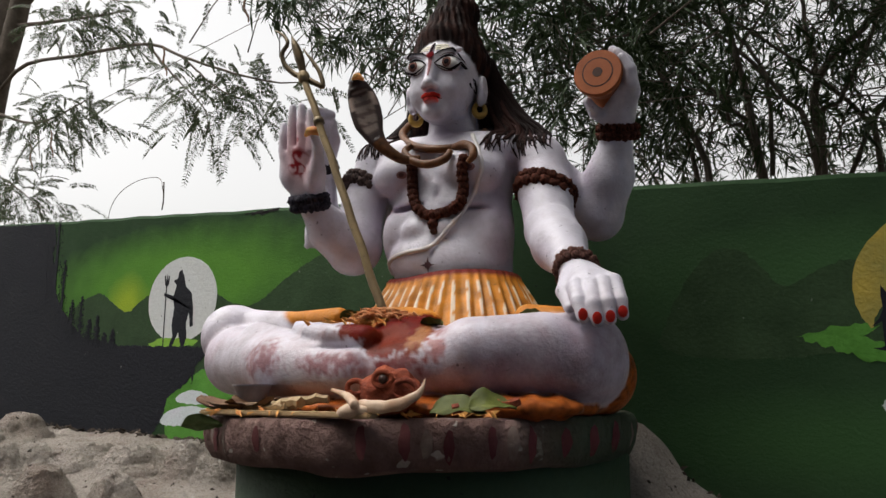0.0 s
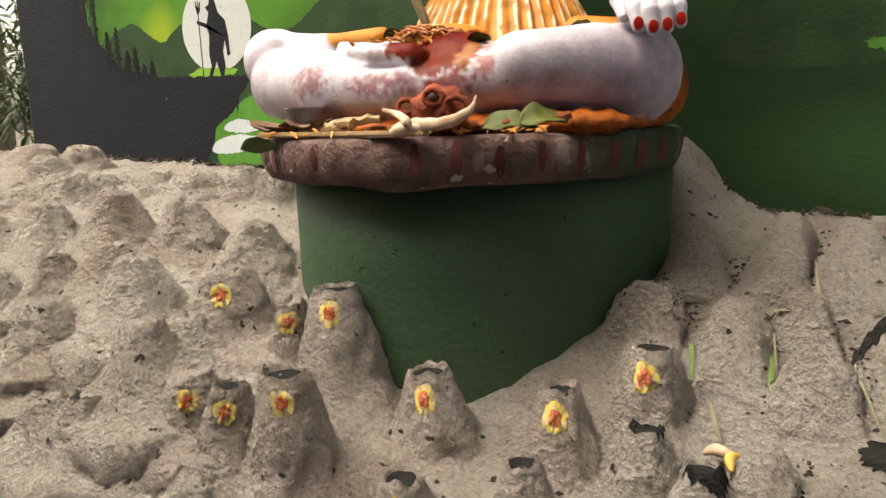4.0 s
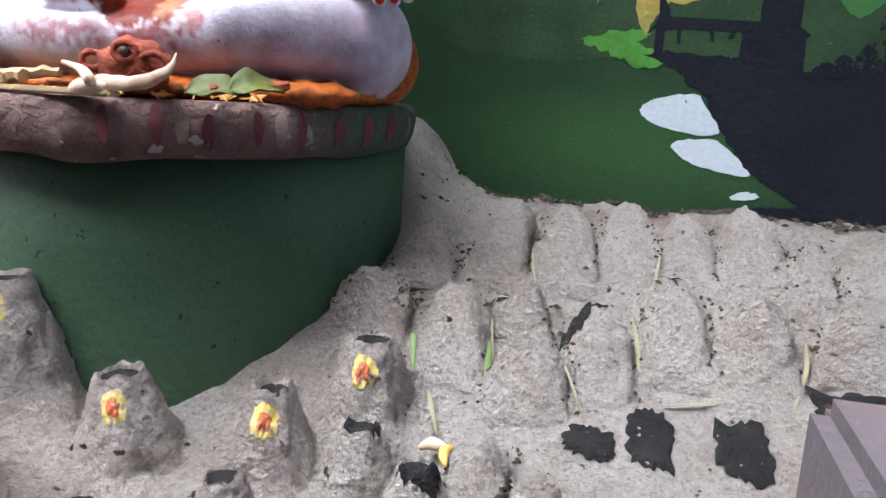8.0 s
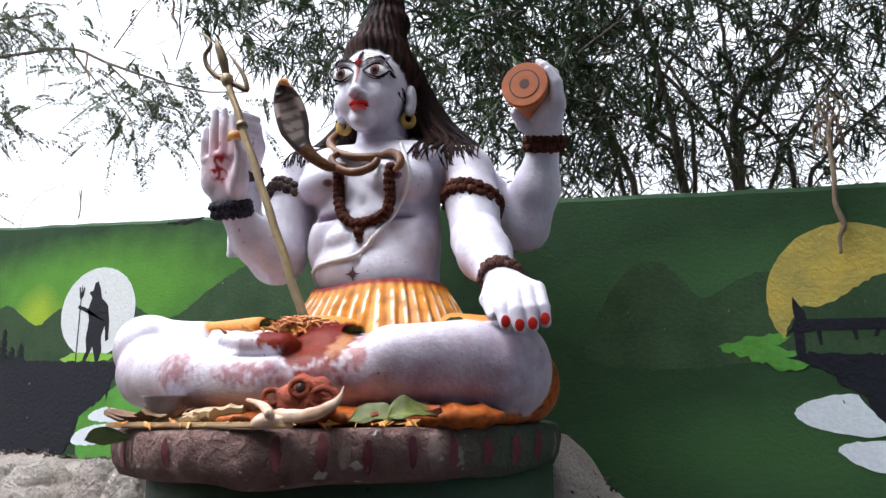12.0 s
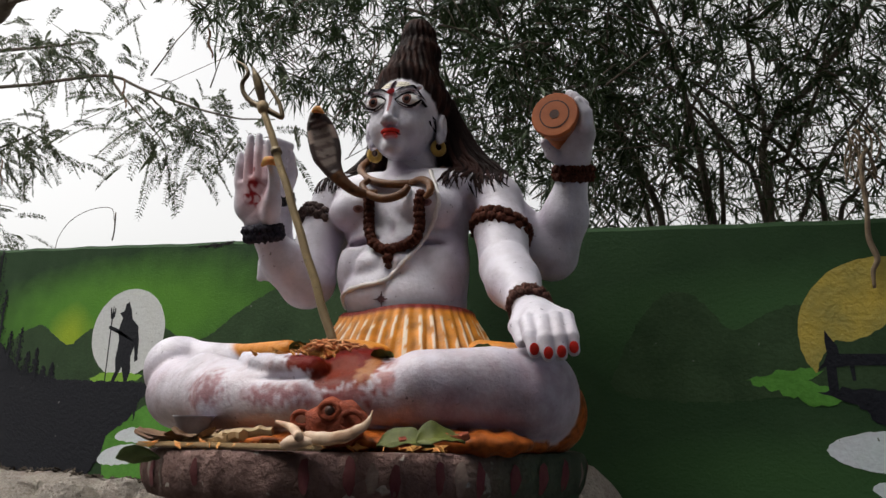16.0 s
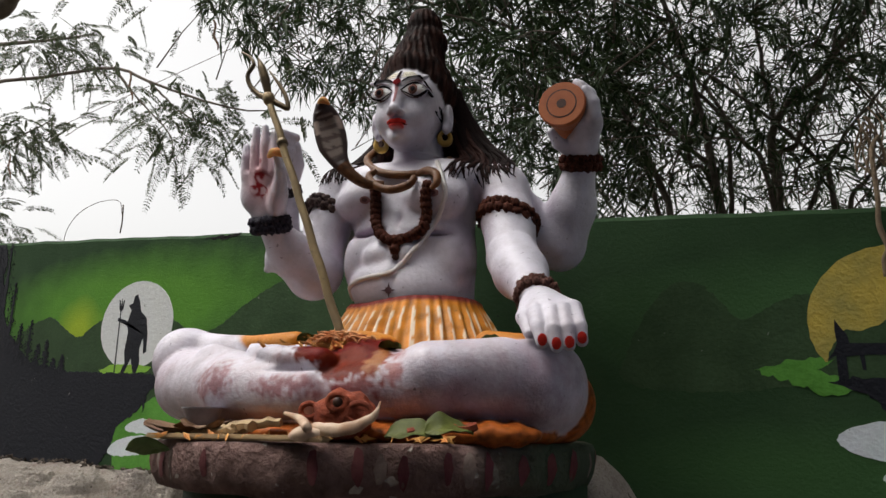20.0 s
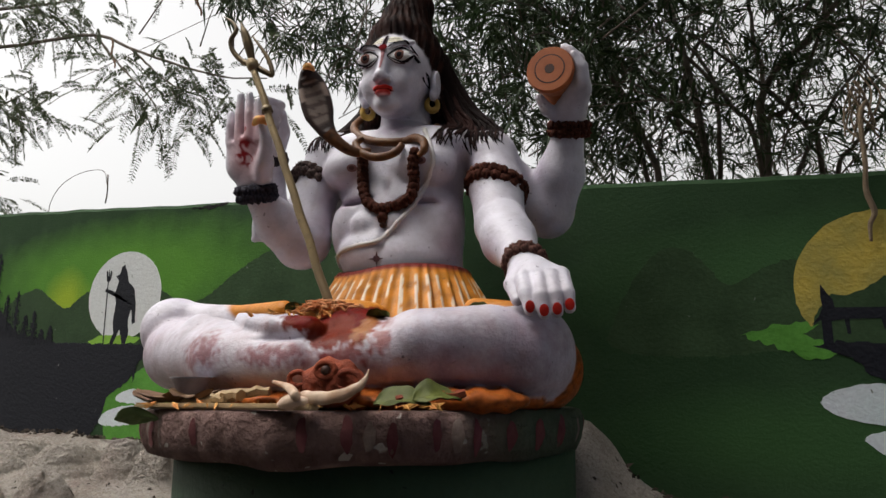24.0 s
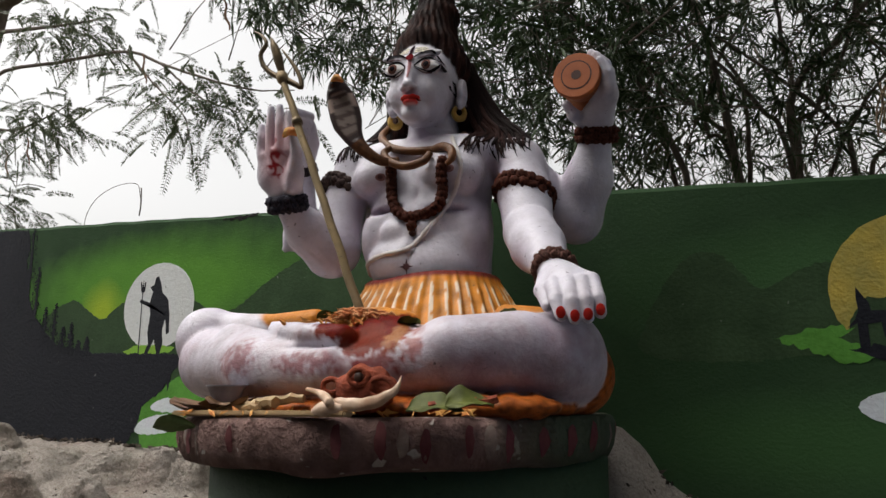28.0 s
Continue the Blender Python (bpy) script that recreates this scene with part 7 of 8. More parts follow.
def leaf_shape(cx, cy, cz, ln, wd, yaw, curl, seed, tilt=0.0, fold=0.25):
    """A leaf blade with midrib, wavy edge and thickness."""
    V, Fc, n, m = [], [], 15, 9
    rnd = Vector((seed, 2, 3))
    for i in range(n):
        u = i / (n - 1)
        w = wd * (math.sin(math.pi * u ** 0.75) ** 0.8) * (1 - 0.25 * u) + 0.0008
        for j in range(m):
            v = 2 * j / (m - 1) - 1
            x, y = (u - 0.5) * ln, v * w
            z = abs(v) * w * fold + curl * (u - 0.5) ** 2 * ln + 0.006 * noise.noise(Vector((u * 4, v * 2, 0)) + rnd)
            V.append(Vector((x, y, z)))
    for i in range(n - 1):
        for j in range(m - 1):
            a = i * m + j
            Fc.append((a, a + 1, a + m + 1, a + m))
    k = len(V)
    V += [v + Vector((0, 0, -0.0012)) for v in V]
    Fc += [tuple(q + k for q in f[::-1]) for f in Fc]
    M = Matrix.Translation((cx, cy, cz)) @ Matrix.Rotation(radians(yaw), 4, "Z") @ Matrix.Rotation(radians(tilt), 4, "X")
    return [M @ v for v in V], Fc


def leaf_thing(name, args, mat, label, cat="leaf", group="leaves on the slab"):
    return tagged(part(name, leaf_shape(*args), mat, None), label, cat, group)


leaf_thing("dry_leaf", (0.035, -0.765, SLAB_Z + 0.010, 0.17, 0.040, 8, 0.5, 1), M_brownleaf, "curled dry brown leaf under a tin bowl")
leaf_thing("dry_leaf", (-0.05, -0.730, SLAB_Z + 0.010, 0.15, 0.030, -15, 0.6, 2), M_brownleaf, "curled dry brown leaf at the slab edge")
leaf_thing("dry_leaf", (0.09, -0.785, SLAB_Z + 0.016, 0.10, 0.022, -4, 0.7, 9), M_brownleaf, "curled dry brown leaf at the slab edge")
leaf_thing("betel_leaf", (0.470, -0.762, SLAB_Z + 0.016, 0.085, 0.028, 15, -0.35, 3, 30, 0.35), M_betel, "wilting green betel leaf with yellow veins")
leaf_thing("betel_leaf", (0.515, -0.735, SLAB_Z + 0.022, 0.075, 0.030, 50, -0.35, 4, 28, 0.35), M_betel, "wilting green betel leaf with yellow veins")
leaf_thing("green_leaf", (0.005, -0.815, SLAB_Z - 0.012, 0.07, 0.018, 30, -0.4, 5, -55), M_greengrass, "fresh green leaf hanging over the slab edge")

coco = thing("coconut", on_slab(0.345, -0.755), "broken coconut husk smeared with vermilion, its eye showing", "coconut")
bm = bmesh.new()
bmesh.ops.create_icosphere(bm, subdivisions=4, radius=1.0)
for v in bm.verts:
    d = v.co.normalized()
    k = 1 + 0.16 * noise.noise(d * 2.2) + 0.08 * noise.noise(d * 6) + 0.05 * noise.noise(d * 14)
    v.co = Vector((0.347, -0.757, SLAB_Z + 0.040)) + Vector((d.x * 0.050, d.y * 0.036, d.z * 0.036)) * k
part("husk", bm, M_coconut, coco)
for (dx, dz, r, mat, nm) in ((0.012, 0.058, 0.014, M_coconut, "rim"), (0.044, 0.042, 0.018, M_coconut, "rim"), (-0.048, 0.046, 0.013, M_coconut, "rim")):
    c = Vector((0.347 + dx, -0.795 + abs(dx) * 0.35, SLAB_Z + dz))
    part(nm, tube([c + Vector((r * math.cos(a), 0.30 * r * math.cos(a), r * 0.8 * math.sin(a))) for a in np.linspace(0, 2 * math.pi, 19)], 0.0045, 8, False), mat, coco)
bm = bmesh.new()
bmesh.ops.create_icosphere(bm, subdivisions=2, radius=0.0075)
bmesh.ops.translate(bm, verts=bm.verts[:], vec=(0.359, -0.790, SLAB_Z + 0.058))
part("eye", bm, M_drumdark, coco, "dark round coconut eye")
# banana peel with curling tail
peel = thing("banana_peel", on_slab(0.40, -0.805), "cream curled banana peel hanging on the slab edge", "banana peel")
V, Fc = tube(curve_pts([(0.318, -0.805, SLAB_Z + 0.020), (0.350, -0.812, SLAB_Z + 0.018), (0.395, -0.810, SLAB_Z + 0.020), (0.430, -0.80, SLAB_Z + 0.036), (0.438, -0.79, SLAB_Z + 0.058)], 28), lerp_list([0.006, 0.012, 0.008, 0.0085, 0.005, 0.0010], 28), 10)
V = [Vector((v.x, -0.808 + (v.y + 0.808) * 0.6, v.z + 0.003 * noise.noise(v * 60))) for v in V]
part("strip", (V, Fc), M_peel, peel)
part("strip", tube(curve_pts([(0.34, -0.832, SLAB_Z + 0.020), (0.315, -0.812, SLAB_Z + 0.030), (0.285, -0.79, SLAB_Z + 0.036), (0.25, -0.775, SLAB_Z + 0.042)], 16), lerp_list([0.007, 0.007, 0.005, 0.003], 16), 8), M_peel, peel)
part("strip", tube(curve_pts([(0.350, -0.815, SLAB_Z + 0.012), (0.318, -0.820, SLAB_Z + 0.012), (0.290, -0.812, SLAB_Z + 0.006)], 10), lerp_list([0.007, 0.012, 0.003], 10), 8), M_peel, peel)

# petals and crumbs strewn on slab and lap
pv, pf = [], []
for i in range(260):
    lap = i < 150
    if lap:
        x = off.gauss(0.20, 0.055)
        z = off.gauss(1.503, 0.007) - 0.25 * max(0.0, x - 0.21)
        if not 0.08 < x < 0.27:
            continue
        y = body.front(x, z)
        if y is None:
            continue
        c = Vector((x, y - 0.004, z))
    else:
        a = radians(off.uniform(-140, -40))
        r = off.uniform(0.35, 0.43)
        c = Vector((SX + r * math.cos(a), SY + r * math.sin(a), SLAB_Z + 0.006))
    u = Vector((off.uniform(-1, 1), off.uniform(-1, 1), off.uniform(-0.5, 0.5))).normalized()
    w = u.orthogonal().normalized()
    ln, wd = off.uniform(0.008, 0.020), off.uniform(0.002, 0.005)
    k = len(pv)
    pv += [c - u * ln, c + w * wd + Vector((0, 0, 0.002)), c + u * ln, c - w * wd, c + Vector((0, -0.002, 0.003))]
    pf += [(k, k + 1, k + 4), (k + 1, k + 2, k + 4), (k + 2, k + 3, k + 4), (k + 3, k, k + 4)]
ob = part("petals", (pv, pf), M_petal, None, smooth=False)
tagged(ob, "strewn orange and cream flower petals and crumbs", "petals", kind="stuff")
# heap of wilted flowers on the lap
heap = []
for i in range(110):
    x = off.gauss(0.235, 0.030)
    z = 1.507 - 0.10 * abs(x - 0.22) + off.uniform(-0.006, 0.009)
    y = body.front(x, z)
    if y is None:
        continue
    c = np.array((x, y - off.uniform(0.002, 0.014), z))
    d = np.array((off.uniform(-0.022, 0.022), off.uniform(-0.010, 0.004), off.uniform(-0.006, 0.010)))
    heap.append(tube(curve_pts([c - d, c + np.array((0, -0.004, 0.006)), c + d], 6), [0.0006, 0.0016, 0.0020, 0.0018, 0.0012, 0.0006], 5))
tagged(part("flower_shreds", merge(heap), M_cream, None), "heap of wilted cream and orange flower shreds on the lap", "flowers", kind="stuff")
for i, (x, z, yw) in enumerate(((0.155, 1.508, 10), (0.36, 1.480, -10), (0.475, 1.500, 20))):
    y = body.front(x, z) or -0.55
    leaf_thing("green_leaf", (x, y - 0.004, z + 0.006, 0.05, 0.013, yw, -0.4, 30 + i, -30), M_betel, "wilted green leaf on the lap cloth", "leaf", "leaves on the lap")
tagged(part("orange_petal_tuft", tube(curve_pts([(-0.0091, -0.5720, 1.9081), (0.0087, -0.5800, 1.9120), (0.0278, -0.5840, 1.9081), (0.0382, -0.5780, 1.8994)], 12), lerp_list([0.004, 0.009, 0.010, 0.004], 12), 8), M_petal, None), "orange flower tuft on the raised palm", "flower")
tuft = tagged(part("flower_tuft", tube(curve_pts([(0.0518, -0.4940, 2.0512), (0.0673, -0.4960, 2.0547), (0.0815, -0.4920, 2.0437)], 8), lerp_list([0.003, 0.009, 0.003], 8), 7), M_petal, None), "small orange flower on the hood", "flower")


# ---- trees ----
def limb(ctrl, r0, r1, n=18, sides=8, wob=0.02, seed=0):
    rnd = random.Random(seed)
    p = curve_pts(ctrl, n)
    p = [q + np.array((rnd.uniform(-wob, wob), rnd.uniform(-wob, wob), 0)) * (0.3 + r0 * 5) for q in p]
    return tube(p, lerp_list([r0, (r0 + r1) / 2, r1], n), sides)


def leaf_mesh(name, base, direc, length, width, mat, parent, droop=0.25):
    """Many narrow leaves in one mesh: six-point blades with a fold and a drooping tip."""
    N = len(base)
    d = direc / np.linalg.norm(direc, axis=1, keepdims=True)
    up = np.array((0, 0, 1.0))
    s = np.cross(d, up + np.random.normal(0, 0.5, (N, 3)))
    s /= np.linalg.norm(s, axis=1, keepdims=True) + 1e-9
    nrm = np.cross(s, d)
    L, W = length[:, None], width[:, None]
    mid = base + d * L * 0.45 + np.array((0, 0, -1)) * L * droop * 0.2
    tip = base + d * L * 0.97 + np.array((0, 0, -1)) * L * droop
    V = np.stack([base, mid + s * W, mid + nrm * W * 0.35, mid - s * W, tip], 1).reshape(-1, 3)
    k = np.arange(N)[:, None] * 5
    F1 = np.concatenate([k + np.array([[0, 2, 1]]), k + np.array([[0, 3, 2]]), k + np.array([[1, 2, 4]]), k + np.array([[2, 3, 4]])])
    me = bpy.data.meshes.new(name)
    me.vertices.add(len(V))
    me.vertices.foreach_set("co", V.astype(np.float32).ravel())
    me.loops.add(len(F1) * 3)
    me.loops.foreach_set("vertex_index", F1.astype(np.int32).ravel())
    me.polygons.add(len(F1))
    me.polygons.foreach_set("loop_start", np.arange(0, len(F1) * 3, 3, dtype=np.int32))
    me.polygons.foreach_set("loop_total", np.full(len(F1), 3, np.int32))
    me.materials.append(mat)
    me.update(calc_edges=True)
    me.validate()
    ob = new(name, me)
    ob.parent = parent
    ob.matrix_parent_inverse = parent.matrix_world.inverted()
    return ob


def crown_points(n, test, lo, hi, seed):
    """Twig ends inside a lumpy volume."""
    rng = np.random.default_rng(seed)
    out = []
    while len(out) < n:
        p = lo + (hi - lo) * rng.random(3)
        v = noise.noise(Vector(p) * 1.7 + Vector((seed, 0, 0))) + 0.5 * noise.noise(Vector(p) * 4.1)
        if test(p) and v > -0.22:
            out.append(p)
    return np.array(out)


def narrow_leaved_tree(x, y, stems, lo, hi, test, clusters, seed, label):
    t = thing("tree", (x, y, 0.3), label, "tree", "trees behind the wall")
    for i, (ctrl, r0, r1) in enumerate(stems):
        part("trunk" if i == 0 else "limb", limb(ctrl, r0 * 0.6, r1 * 0.6, seed=seed * 10 + i), M_bark, t)
    rng = np.random.default_rng(seed)
    tips = crown_points(clusters, test, np.array(lo), np.array(hi), seed)
    tw = []
    for p in tips[::3]:
        d = rng.normal(0, 1, 3) * (0.10, 0.10, 0.08)
        tw.append(tube([p + d * 2 + np.array((0, 0, -0.05)), p + d, p], [0.004, 0.003, 0.0015], 4))
    tagged(part("twigs", merge(tw), M_bark, t), kind="stuff")
    per = 13
    base = np.repeat(tips, per, 0) + rng.normal(0, 0.018, (clusters * per, 3))
    main = np.repeat(rng.normal(0, 1, (clusters, 3)) * (1, 1, 0.5) + np.array((0, 0, -0.25)), per, 0)
    direc = main * 0.7 + rng.normal(0, 0.75, (clusters * per, 3))
    ln = rng.uniform(0.07, 0.13, clusters * per) * (1.0 if seed < 7 else 0.82)
    leaf_mesh("crown", base, direc, ln, ln * rng.uniform(0.045, 0.068, clusters * per), M_leaf, t, 0.22)
    return t


low = lambda x: 2.02 + 0.10 * math.sin(3 * x) + 0.75 * max(0.0, min(1.0, (-0.15 - x) / 0.3))
# crown outline slants: it reaches far to the west only high up
edge_x = lambda z: -0.55 - 1.0 * (z - 2.35)
stem_sets = [
    ([([(0.50, 1.3, 0.3), (0.46, 1.4, 1.6), (0.43, 1.5, 2.27), (0.28, 1.5, 2.73), (0.07, 1.5, 3.10), (-0.29, 1.5, 3.39), (-0.9, 1.4, 3.7)], 0.032, 0.014), ([(0.28, 1.5, 2.73), (0.20, 1.6, 3.2), (0.25, 1.6, 3.9)], 0.016, 0.008)], 0.5, 1.3),
    ([([(0.70, 1.5, 0.3), (0.64, 1.5, 2.25), (0.57, 1.5, 2.88), (0.38, 1.5, 3.63), (0.2, 1.5, 4.3)], 0.028, 0.012), ([(0.68, 1.5, 2.24), (0.69, 1.5, 2.66), (0.55, 1.6, 3.0), (0.42, 1.6, 3.33)], 0.018, 0.008)], 0.7, 1.5),
    ([([(0.88, 1.4, 0.3), (0.86, 1.5, 2.22), (0.89, 1.5, 2.62), (1.06, 1.5, 2.80), (1.26, 1.5, 3.04), (1.6, 1.4, 3.5)], 0.036, 0.014), ([(0.89, 1.5, 2.62), (0.85, 1.6, 3.1), (0.9, 1.6, 3.8)], 0.018, 0.008), ([(0.92, 1.45, 2.1), (1.09, 1.5, 2.46), (1.35, 1.6, 2.8)], 0.018, 0.008)], 0.9, 1.4),
    ([([(1.5, 1.3, 0.3), (1.55, 1.4, 2.2), (1.75, 1.4, 2.9), (2.0, 1.4, 3.6)], 0.035, 0.014), ([(1.12, 1.5, 1.8), (1.12, 1.5, 2.21), (1.23, 1.5, 2.37), (1.5, 1.5, 2.6)], 0.020, 0.010)], 1.5, 1.3),
]
arches = [[(0.6427, 1.6000, 2.2612), (0.5274, 1.6000, 2.5984), (0.2415, 1.6000, 2.9459), (-0.2075, 1.6000, 3.3286), (-0.4596, 1.6000, 3.6213)], [(0.8485, 1.5000, 2.2273), (0.7500, 1.5000, 2.5686), (0.5428, 1.5000, 2.8826), (0.2824, 1.5000, 3.1819)],
          [(0.6103, 1.7000, 2.3188), (0.4961, 1.7000, 2.5840), (0.5574, 1.7000, 2.8816), (0.7276, 1.7000, 3.1243)], [(0.3189, 1.8000, 2.3919), (0.2281, 1.8000, 2.6704), (0.0720, 1.8000, 2.9481), (-0.1616, 1.8000, 3.1982)],
          [(0.8755, 1.4000, 2.2194), (0.9625, 1.4000, 2.4864), (1.0865, 1.4000, 2.7220), (1.1503, 1.4000, 2.9496)], [(1.0673, 1.6000, 2.1956), (1.0325, 1.6000, 2.4450), (0.8626, 1.6000, 2.6856), (0.5837, 1.6000, 3.0014)]]
boxes = [((-2.7, 0.6, 2.3), (0.4, 2.2, 4.7)), ((-0.6, 0.7, 2.2), (1.2, 2.6, 4.9)), ((0.3, 0.6, 2.05), (1.9, 2.6, 4.8)), ((1.0, 0.5, 2.0), (3.4, 2.6, 4.8))]
counts = [1750, 900, 860, 820]
for i, ((stems, tx, ty), (lo, hi)) in enumerate(zip(stem_sets, boxes)):
    narrow_leaved_tree(tx, ty, stems, lo, hi, lambda p: p[0] > edge_x(p[2]) + 0.15 * math.sin(p[2] * 7) and p[2] > low(p[0]) + 0.2 * p[1] - 0.1, counts[i], 5 + i, "slender many-stemmed tree with narrow willow-like leaves behind the wall")
bent = thing("tree", (1.3, 1.6, 0.3), "slender tree of bare arching grey stems behind the wall", "tree", "trees behind the wall")
for i, ctrl in enumerate(arches):
    foot = (0.6 * ctrl[0][0] + 0.4 * 1.1, 1.6, 0.3)
    part("trunk" if i == 0 else "limb", limb([foot] + ctrl, 0.014, 0.006, 26, 8, 0.008, 400 + i), M_bark, bent)
# boughs added high above the view to shade the wall's right side
shade = thing("unseen_shade_tree", (2.3, 0.8, 0.3), "tall tree added above the view, its dense boughs shading the wall", "tree", "trees behind the wall")
part("trunk", limb([(2.3, 0.9, 0.3), (2.25, 0.9, 2.4), (2.0, 0.6, 3.6), (1.4, 0.0, 4.2), (0.8, -0.6, 4.4)], 0.07, 0.02, 26, 10, 0.01, 70), M_bark, shade)
rng = np.random.default_rng(71)
tp = np.concatenate([crown_points(1700, lambda p: p[2] > 3.35 + 0.25 * p[1], np.array((0.2, -0.9, 3.3)), np.array((3.4, 0.9, 4.6)), 9)])
base = np.repeat(tp, 10, 0) + rng.normal(0, 0.03, (len(tp) * 10, 3))
ln = rng.uniform(0.14, 0.24, len(base))
leaf_mesh("crown", base, rng.normal(0, 1, (len(base), 3)) * (1, 1, 0.6), ln, ln * 0.085, M_leaf, shade)
# denser, further thicket that closes the view
thick = thing("thicket", (1.2, 4.2, 0.3), "dense dark backdrop of narrow-leaved bushes behind the trees", "bush", kind="stuff")
rng = np.random.default_rng(77)
tp = crown_points(2300, lambda p: p[0] > edge_x(p[2]) * 1.0 + 0.5 and True, np.array((-1.6, 3.0, 1.2)), np.array((5.0, 5.2, 5.6)), 3)
base = np.repeat(tp, 12, 0) + rng.normal(0, 0.06, (len(tp) * 12, 3))
ln = rng.uniform(0.06, 0.12, len(base))
leaf_mesh("foliage", base, rng.normal(0, 1, (len(base), 3)) * (1, 1, 0.7), ln, ln * 0.055, M_leaf, thick)
for i in range(9):
    x0 = 0.2 + i * 0.5
    part("stem", limb([(x0, 3.4, 0.3), (x0 + rng.normal(0, 0.3), 3.4, 2.0), (x0 + rng.normal(-0.4, 0.8), 3.5, 4.5)], 0.016, 0.007, seed=90 + i), M_bark, thick)


def feathery_tree():
    """Thorn-tree limbs with pinnate leaves and hanging pods, to the west of the statue."""
    t = thing("feathery_tree", (-4.4, 0.9, 0.3), "feathery pinnate-leaved tree with long limbs and brown pods", "tree")
    limbs = [([(-4.6, 0.9, 0.3), (-4.5, 0.9, 2.6), (-4.01, 0.8, 3.97), (-3.80, 0.8, 4.14), (-3.63, 0.8, 4.32), (-3.45, 0.8, 4.7)], 0.085, 0.045),
             ([(-4.5, 0.9, 3.0), (-4.2, 0.8, 4.2), (-4.0, 0.8, 4.7)], 0.05, 0.03),
             ([(-4.35, 0.85, 3.4), (-3.87, 0.8, 3.56), (-3.18, 0.8, 3.47), (-2.52, 0.8, 3.37), (-2.20, 0.8, 3.21), (-1.78, 0.8, 3.01), (-1.48, 0.8, 2.89), (-1.22, 0.8, 2.83)], 0.014, 0.003),
             ([(-2.52, 0.8, 3.37), (-2.28, 0.8, 3.13), (-2.0, 0.8, 2.87), (-1.94, 0.8, 2.73)], 0.007, 0.002),
             ([(-2.20, 0.8, 3.21), (-1.89, 0.8, 2.95), (-1.58, 0.8, 2.79)], 0.007, 0.002),
             ([(-3.7, 0.8, 4.2), (-3.0, 0.8, 4.1), (-2.3, 0.8, 3.95), (-1.75, 0.8, 3.55)], 0.018, 0.003),
             ([(-4.0, 0.8, 3.9), (-3.3, 0.8, 3.75), (-2.75, 0.8, 3.65)], 0.016, 0.004),
             ([(-4.2, 0.8, 3.3), (-3.6, 0.8, 3.1), (-3.0, 0.8, 3.15)], 0.012, 0.003),
             ([(-4.3, 0.8, 2.9), (-3.9, 0.8, 2.75), (-3.45, 0.8, 2.5)], 0.010, 0.002),
             ([(-3.6, 0.8, 4.5), (-3.0, 0.8, 4.5), (-2.4, 0.8, 4.3), (-1.9, 0.8, 4.1)], 0.018, 0.003)]
    for i, (c, r0, r1) in enumerate(limbs):
        part("trunk" if i == 0 else "limb", limb(c, r0, r1, 26, 8, 0.01, 200 + i), M_bark, t)
    rng = np.random.default_rng(31)
    B, D, L, W, rach = [], [], [], [], []
    for i, (c, r0, r1) in enumerate(limbs[2:]):
        p = np.array(curve_pts(c, 60))
        count = [55, 45, 55, 40, 120, 120, 100, 18][i]
        for _ in range(count):
            k = int((0.25 + 0.75 * rng.random() ** 0.8) * 59)
            o = p[k] + rng.normal(0, 1, 3) * (0.05, 0.10, 0.05)
            d = rng.normal(0, 1, 3) * (1, 0.8, 0.6) + np.array((0.3, 0, -0.35))
            d /= np.linalg.norm(d)
            o = o + d * rng.uniform(0, 0.22)
            ln = rng.uniform(0.12, 0.20)
            s = np.cross(d, rng.normal(0, 1, 3))
            s /= np.linalg.norm(s)
            sag = np.array((0, 0, -1.0))
            q = [o + d * ln * u + sag * ln * 0.35 * u * u for u in np.linspace(0, 1, 6)]
            rach.append(tube(q, 0.0014, 3, False))
            for j in range(16):
                u = 0.12 + 0.88 * j / 15
                b = o + d * ln * u + sag * ln * 0.35 * u * u
                for sg in (-1, 1):
                    B.append(b)
                    D.append(s * sg + d * 0.45 + rng.normal(0, 0.1, 3))
                    ll = 0.030 * (1 - 0.45 * abs(u - 0.5)) * rng.uniform(0.8, 1.1)
                    L.append(ll)
                    W.append(ll * 0.19)
    leaf_mesh("crown", np.array(B), np.array(D), np.array(L), np.array(W), M_leaf2, t, 0.1)
    tagged(part("leaf_stalks", merge(rach), M_bark, t), kind="stuff")
    for i, (x, z) in enumerate(((-1.72, 3.45), (-3.62, 2.95), (-3.40, 3.00), (-2.35, 3.30))):
        n = 14
        V, Fc = [], []
        for j in range(n):
            u = j / (n - 1)
            c = Vector((x + 0.05 * u + 0.01 * math.sin(u * 9), 0.78, z - 0.19 * u))
            w = 0.010 * (0.5 + 0.5 * math.sin(math.pi * min(1, 0.1 + u * 0.85))) * (1 + 0.18 * math.cos(u * 40))
            V += [c + Vector((-w, 0, 0)), c + Vector((0, -0.003, 0)), c + Vector((w, 0, 0)), c + Vector((0, 0.003, 0))]
        for j in range(n - 1):
            for k in range(4):
                a, b = j * 4 + k, j * 4 + (k + 1) % 4
                Fc.append((a, b, b + 4, a + 4))
        part("pod", (V, Fc), M_brownleaf, t, "hanging dry seed pod")
    return t


feathery_tree()
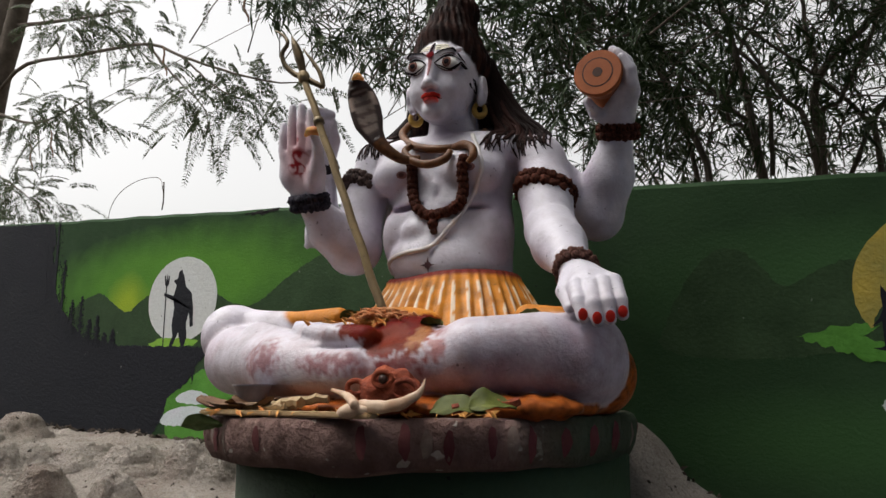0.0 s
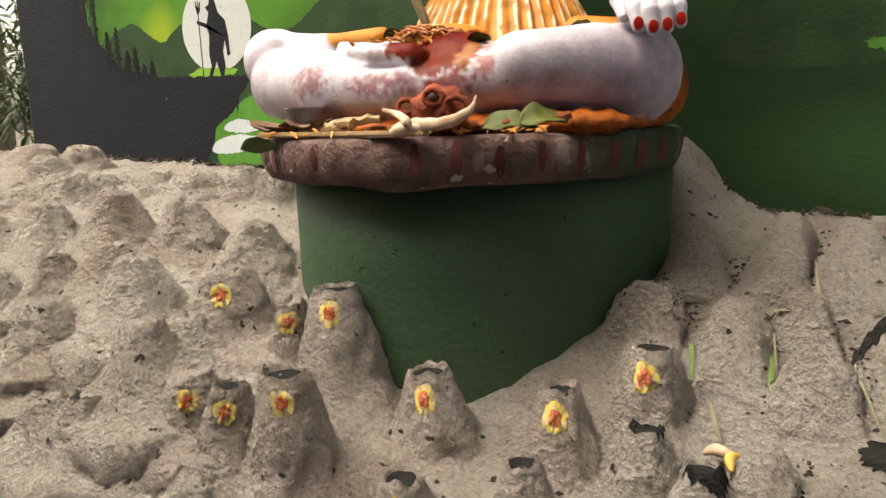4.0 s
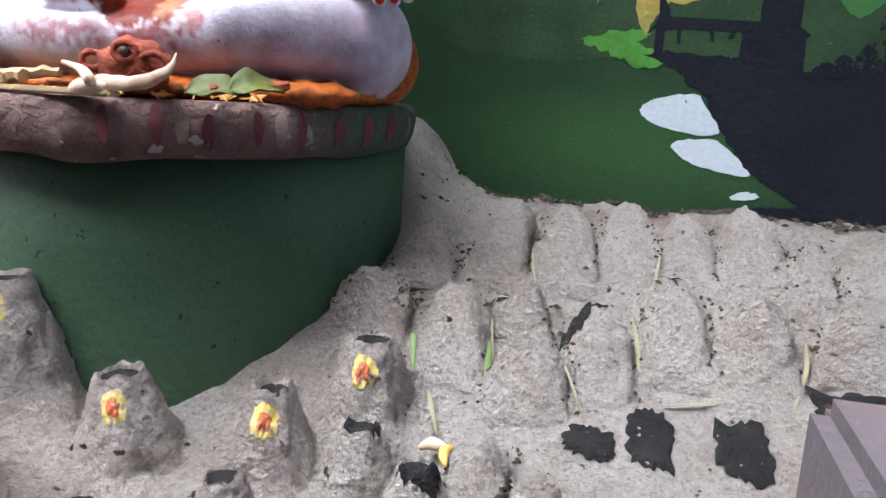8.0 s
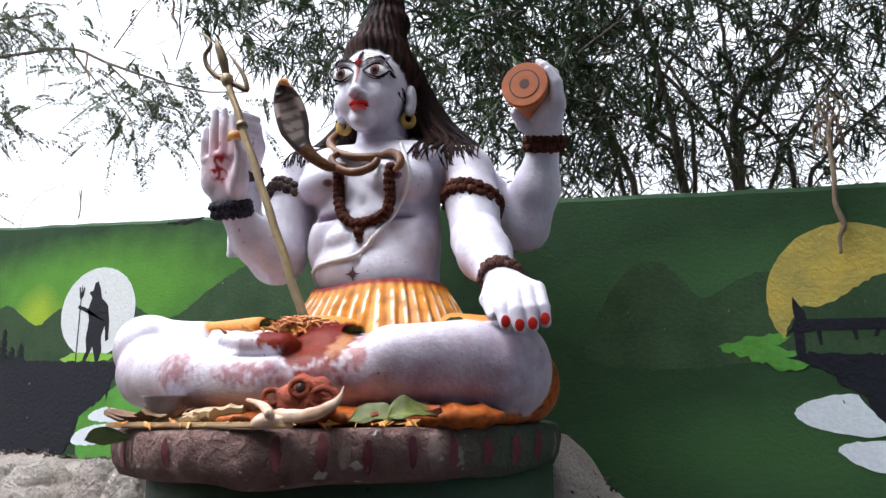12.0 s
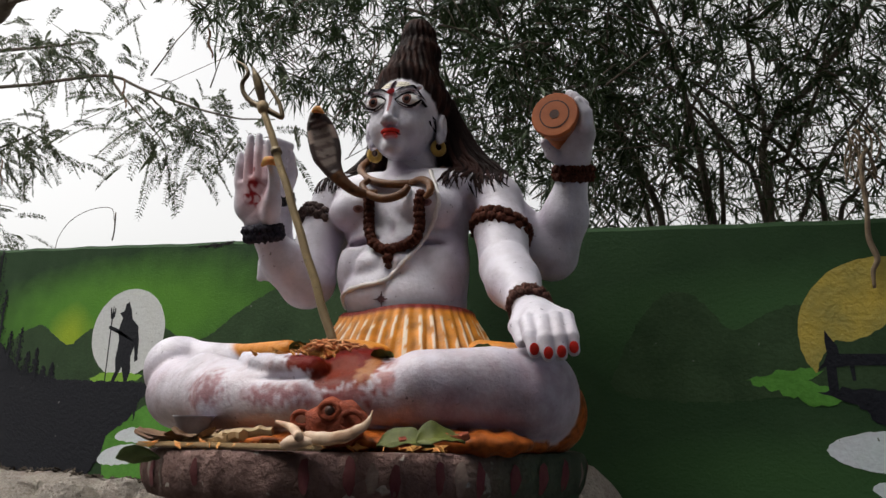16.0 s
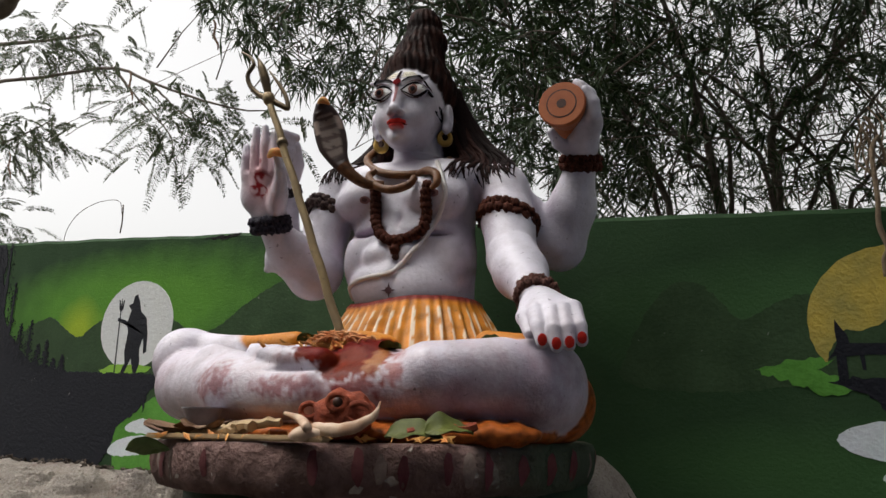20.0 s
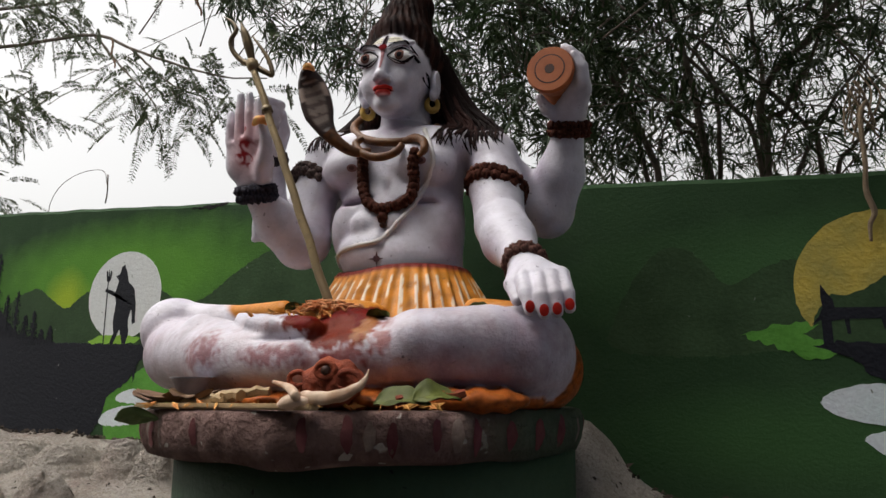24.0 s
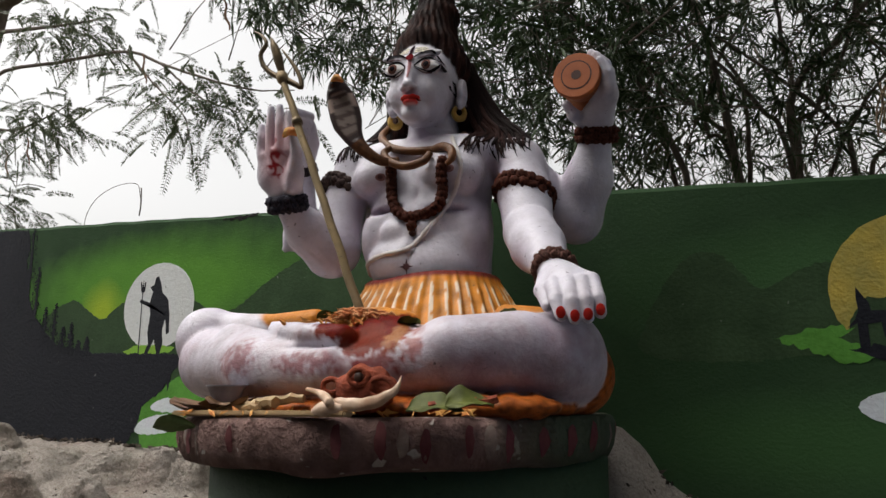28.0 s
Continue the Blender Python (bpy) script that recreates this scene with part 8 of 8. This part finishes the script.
# greenery past the wall's west end and beyond the side wall
for nm, c, r, n, mat, lb in (("bush", (-2.75, 0.35, 1.55), (0.30, 0.5, 0.55), 260, M_leaf2, "bush of mixed leaves past the wall's end"), ("bush", (2.35, 0.9, 1.75), (0.45, 0.5, 0.55), 330, M_leaf3, "lime green shrub beyond the blue wall")):
    t = thing(nm, (c[0], c[1], 0.3), lb, "bush")
    rng = np.random.default_rng(int(n))
    q = rng.normal(0, 0.45, (n, 3)) * r + c
    base = np.repeat(q, 8, 0) + rng.normal(0, 0.03, (n * 8, 3))
    ln = rng.uniform(0.06, 0.13, n * 8)
    leaf_mesh("crown", base, rng.normal(0, 1, (n * 8, 3)), ln, ln * 0.10, mat, t)
    for j in range(5):
        part("stem", limb([(c[0] + 0.05 * j - 0.1, c[1], 0.3), (c[0] + 0.1 * j - 0.2, c[1], c[2])], 0.014, 0.006, 10, 6, 0.01, 300 + j), M_bark, t)
# wire mesh panel above the blue wall
mesh_panel = thing("wire_mesh_fence", (1.77, -0.1, 1.66), "rusty square wire mesh panel above the blue wall", "fence")
for i in range(14):
    y = 0.18 - i * 0.06
    part("wire", tube([(1.78, y, 1.655), (1.78, y, 2.15)], 0.0018, 4), M_rust, mesh_panel)
for i in range(9):
    z = 1.68 + i * 0.055
    part("wire", tube([(1.78, 0.20, z), (1.78, -0.66, z)], 0.0018, 4), M_rust, mesh_panel)
for y in (0.2, -0.66):
    part("post", tube([(1.78, y, 1.60), (1.78, y, 2.17)], 0.010, 8), M_rust, mesh_panel)
cable = thing("overhead_cable", (-3.0, 2.5, 4.4), "thin overhead cable crossing the sky", "cable")
part("cable", tube(curve_pts([(-6.0, 2.5, 4.25), (-3.0, 2.5, 4.62), (0.5, 2.5, 5.1), (5.0, 2.5, 5.9)], 20), 0.003, 5), M_rust, cable)

# dead leaves and crumbs on wall foot and bank, darkened like the shadow gap
lr = random.Random(55)
V, Fc = [], []
for i in range(900):
    if i < 520:
        x, y = lr.uniform(-2.2, 1.62), -abs(lr.gauss(0.006, 0.012)) - 0.004
        up = 0.012
    else:
        if i % 4:
            continue
        x, y = lr.uniform(-1.2, 1.5), lr.uniform(-1.05, -0.05)
        up = 0.006
    if abs(x - 0.2) < 0.38 and y > -0.75:
        continue
    c = Vector((x, y, lie(x, y, 0.003) + lr.uniform(0, 0.006)))
    u = Vector((lr.uniform(-1, 1), lr.uniform(-0.5, 0.5), lr.uniform(-0.3, 0.3))).normalized()
    w = u.orthogonal().normalized()
    s_ = lr.uniform(0.3, 1.0 if i < 520 else 0.6)
    k = len(V)
    V += [c - u * 0.016 * s_, c + w * 0.006 * s_, c + u * 0.016 * s_, c - w * 0.006 * s_, c + Vector((0, 0, 0.005))]
    Fc += [(k, k + 1, k + 4), (k + 1, k + 2, k + 4), (k + 2, k + 3, k + 4), (k + 3, k, k + 4)]
# dark crumbs round each mound stand for its shadow line and debris
for mx, my, mw, ml in mounds:
    for i in range(34):
        sd = lr.choice((-1, 1, 0))
        x, y = (mx + sd * mw * 0.52 + lr.gauss(0, 0.006), my + lr.uniform(-0.4, 0.5) * ml) if sd else (mx + lr.uniform(-0.5, 0.5) * mw, my + ml * 0.52 + lr.gauss(0, 0.006))
        c = Vector((x, y, lie(x, y, 0.002)))
        u = Vector((lr.uniform(-1, 1), lr.uniform(-1, 1), 0.1)).normalized()
        w = u.orthogonal().normalized()
        s_ = lr.uniform(0.15, 0.42)
        k = len(V)
        V += [c - u * 0.016 * s_, c + w * 0.008 * s_, c + u * 0.016 * s_, c - w * 0.008 * s_, c + Vector((0, 0, 0.003))]
        Fc += [(k, k + 1, k + 4), (k + 1, k + 2, k + 4), (k + 2, k + 3, k + 4), (k + 3, k, k + 4)]
tagged(part("leaf_litter", (V, Fc), M_litter, None, smooth=False), "dead leaf crumbs at the wall's foot, darkened like its shadow gap", "litter", kind="stuff")
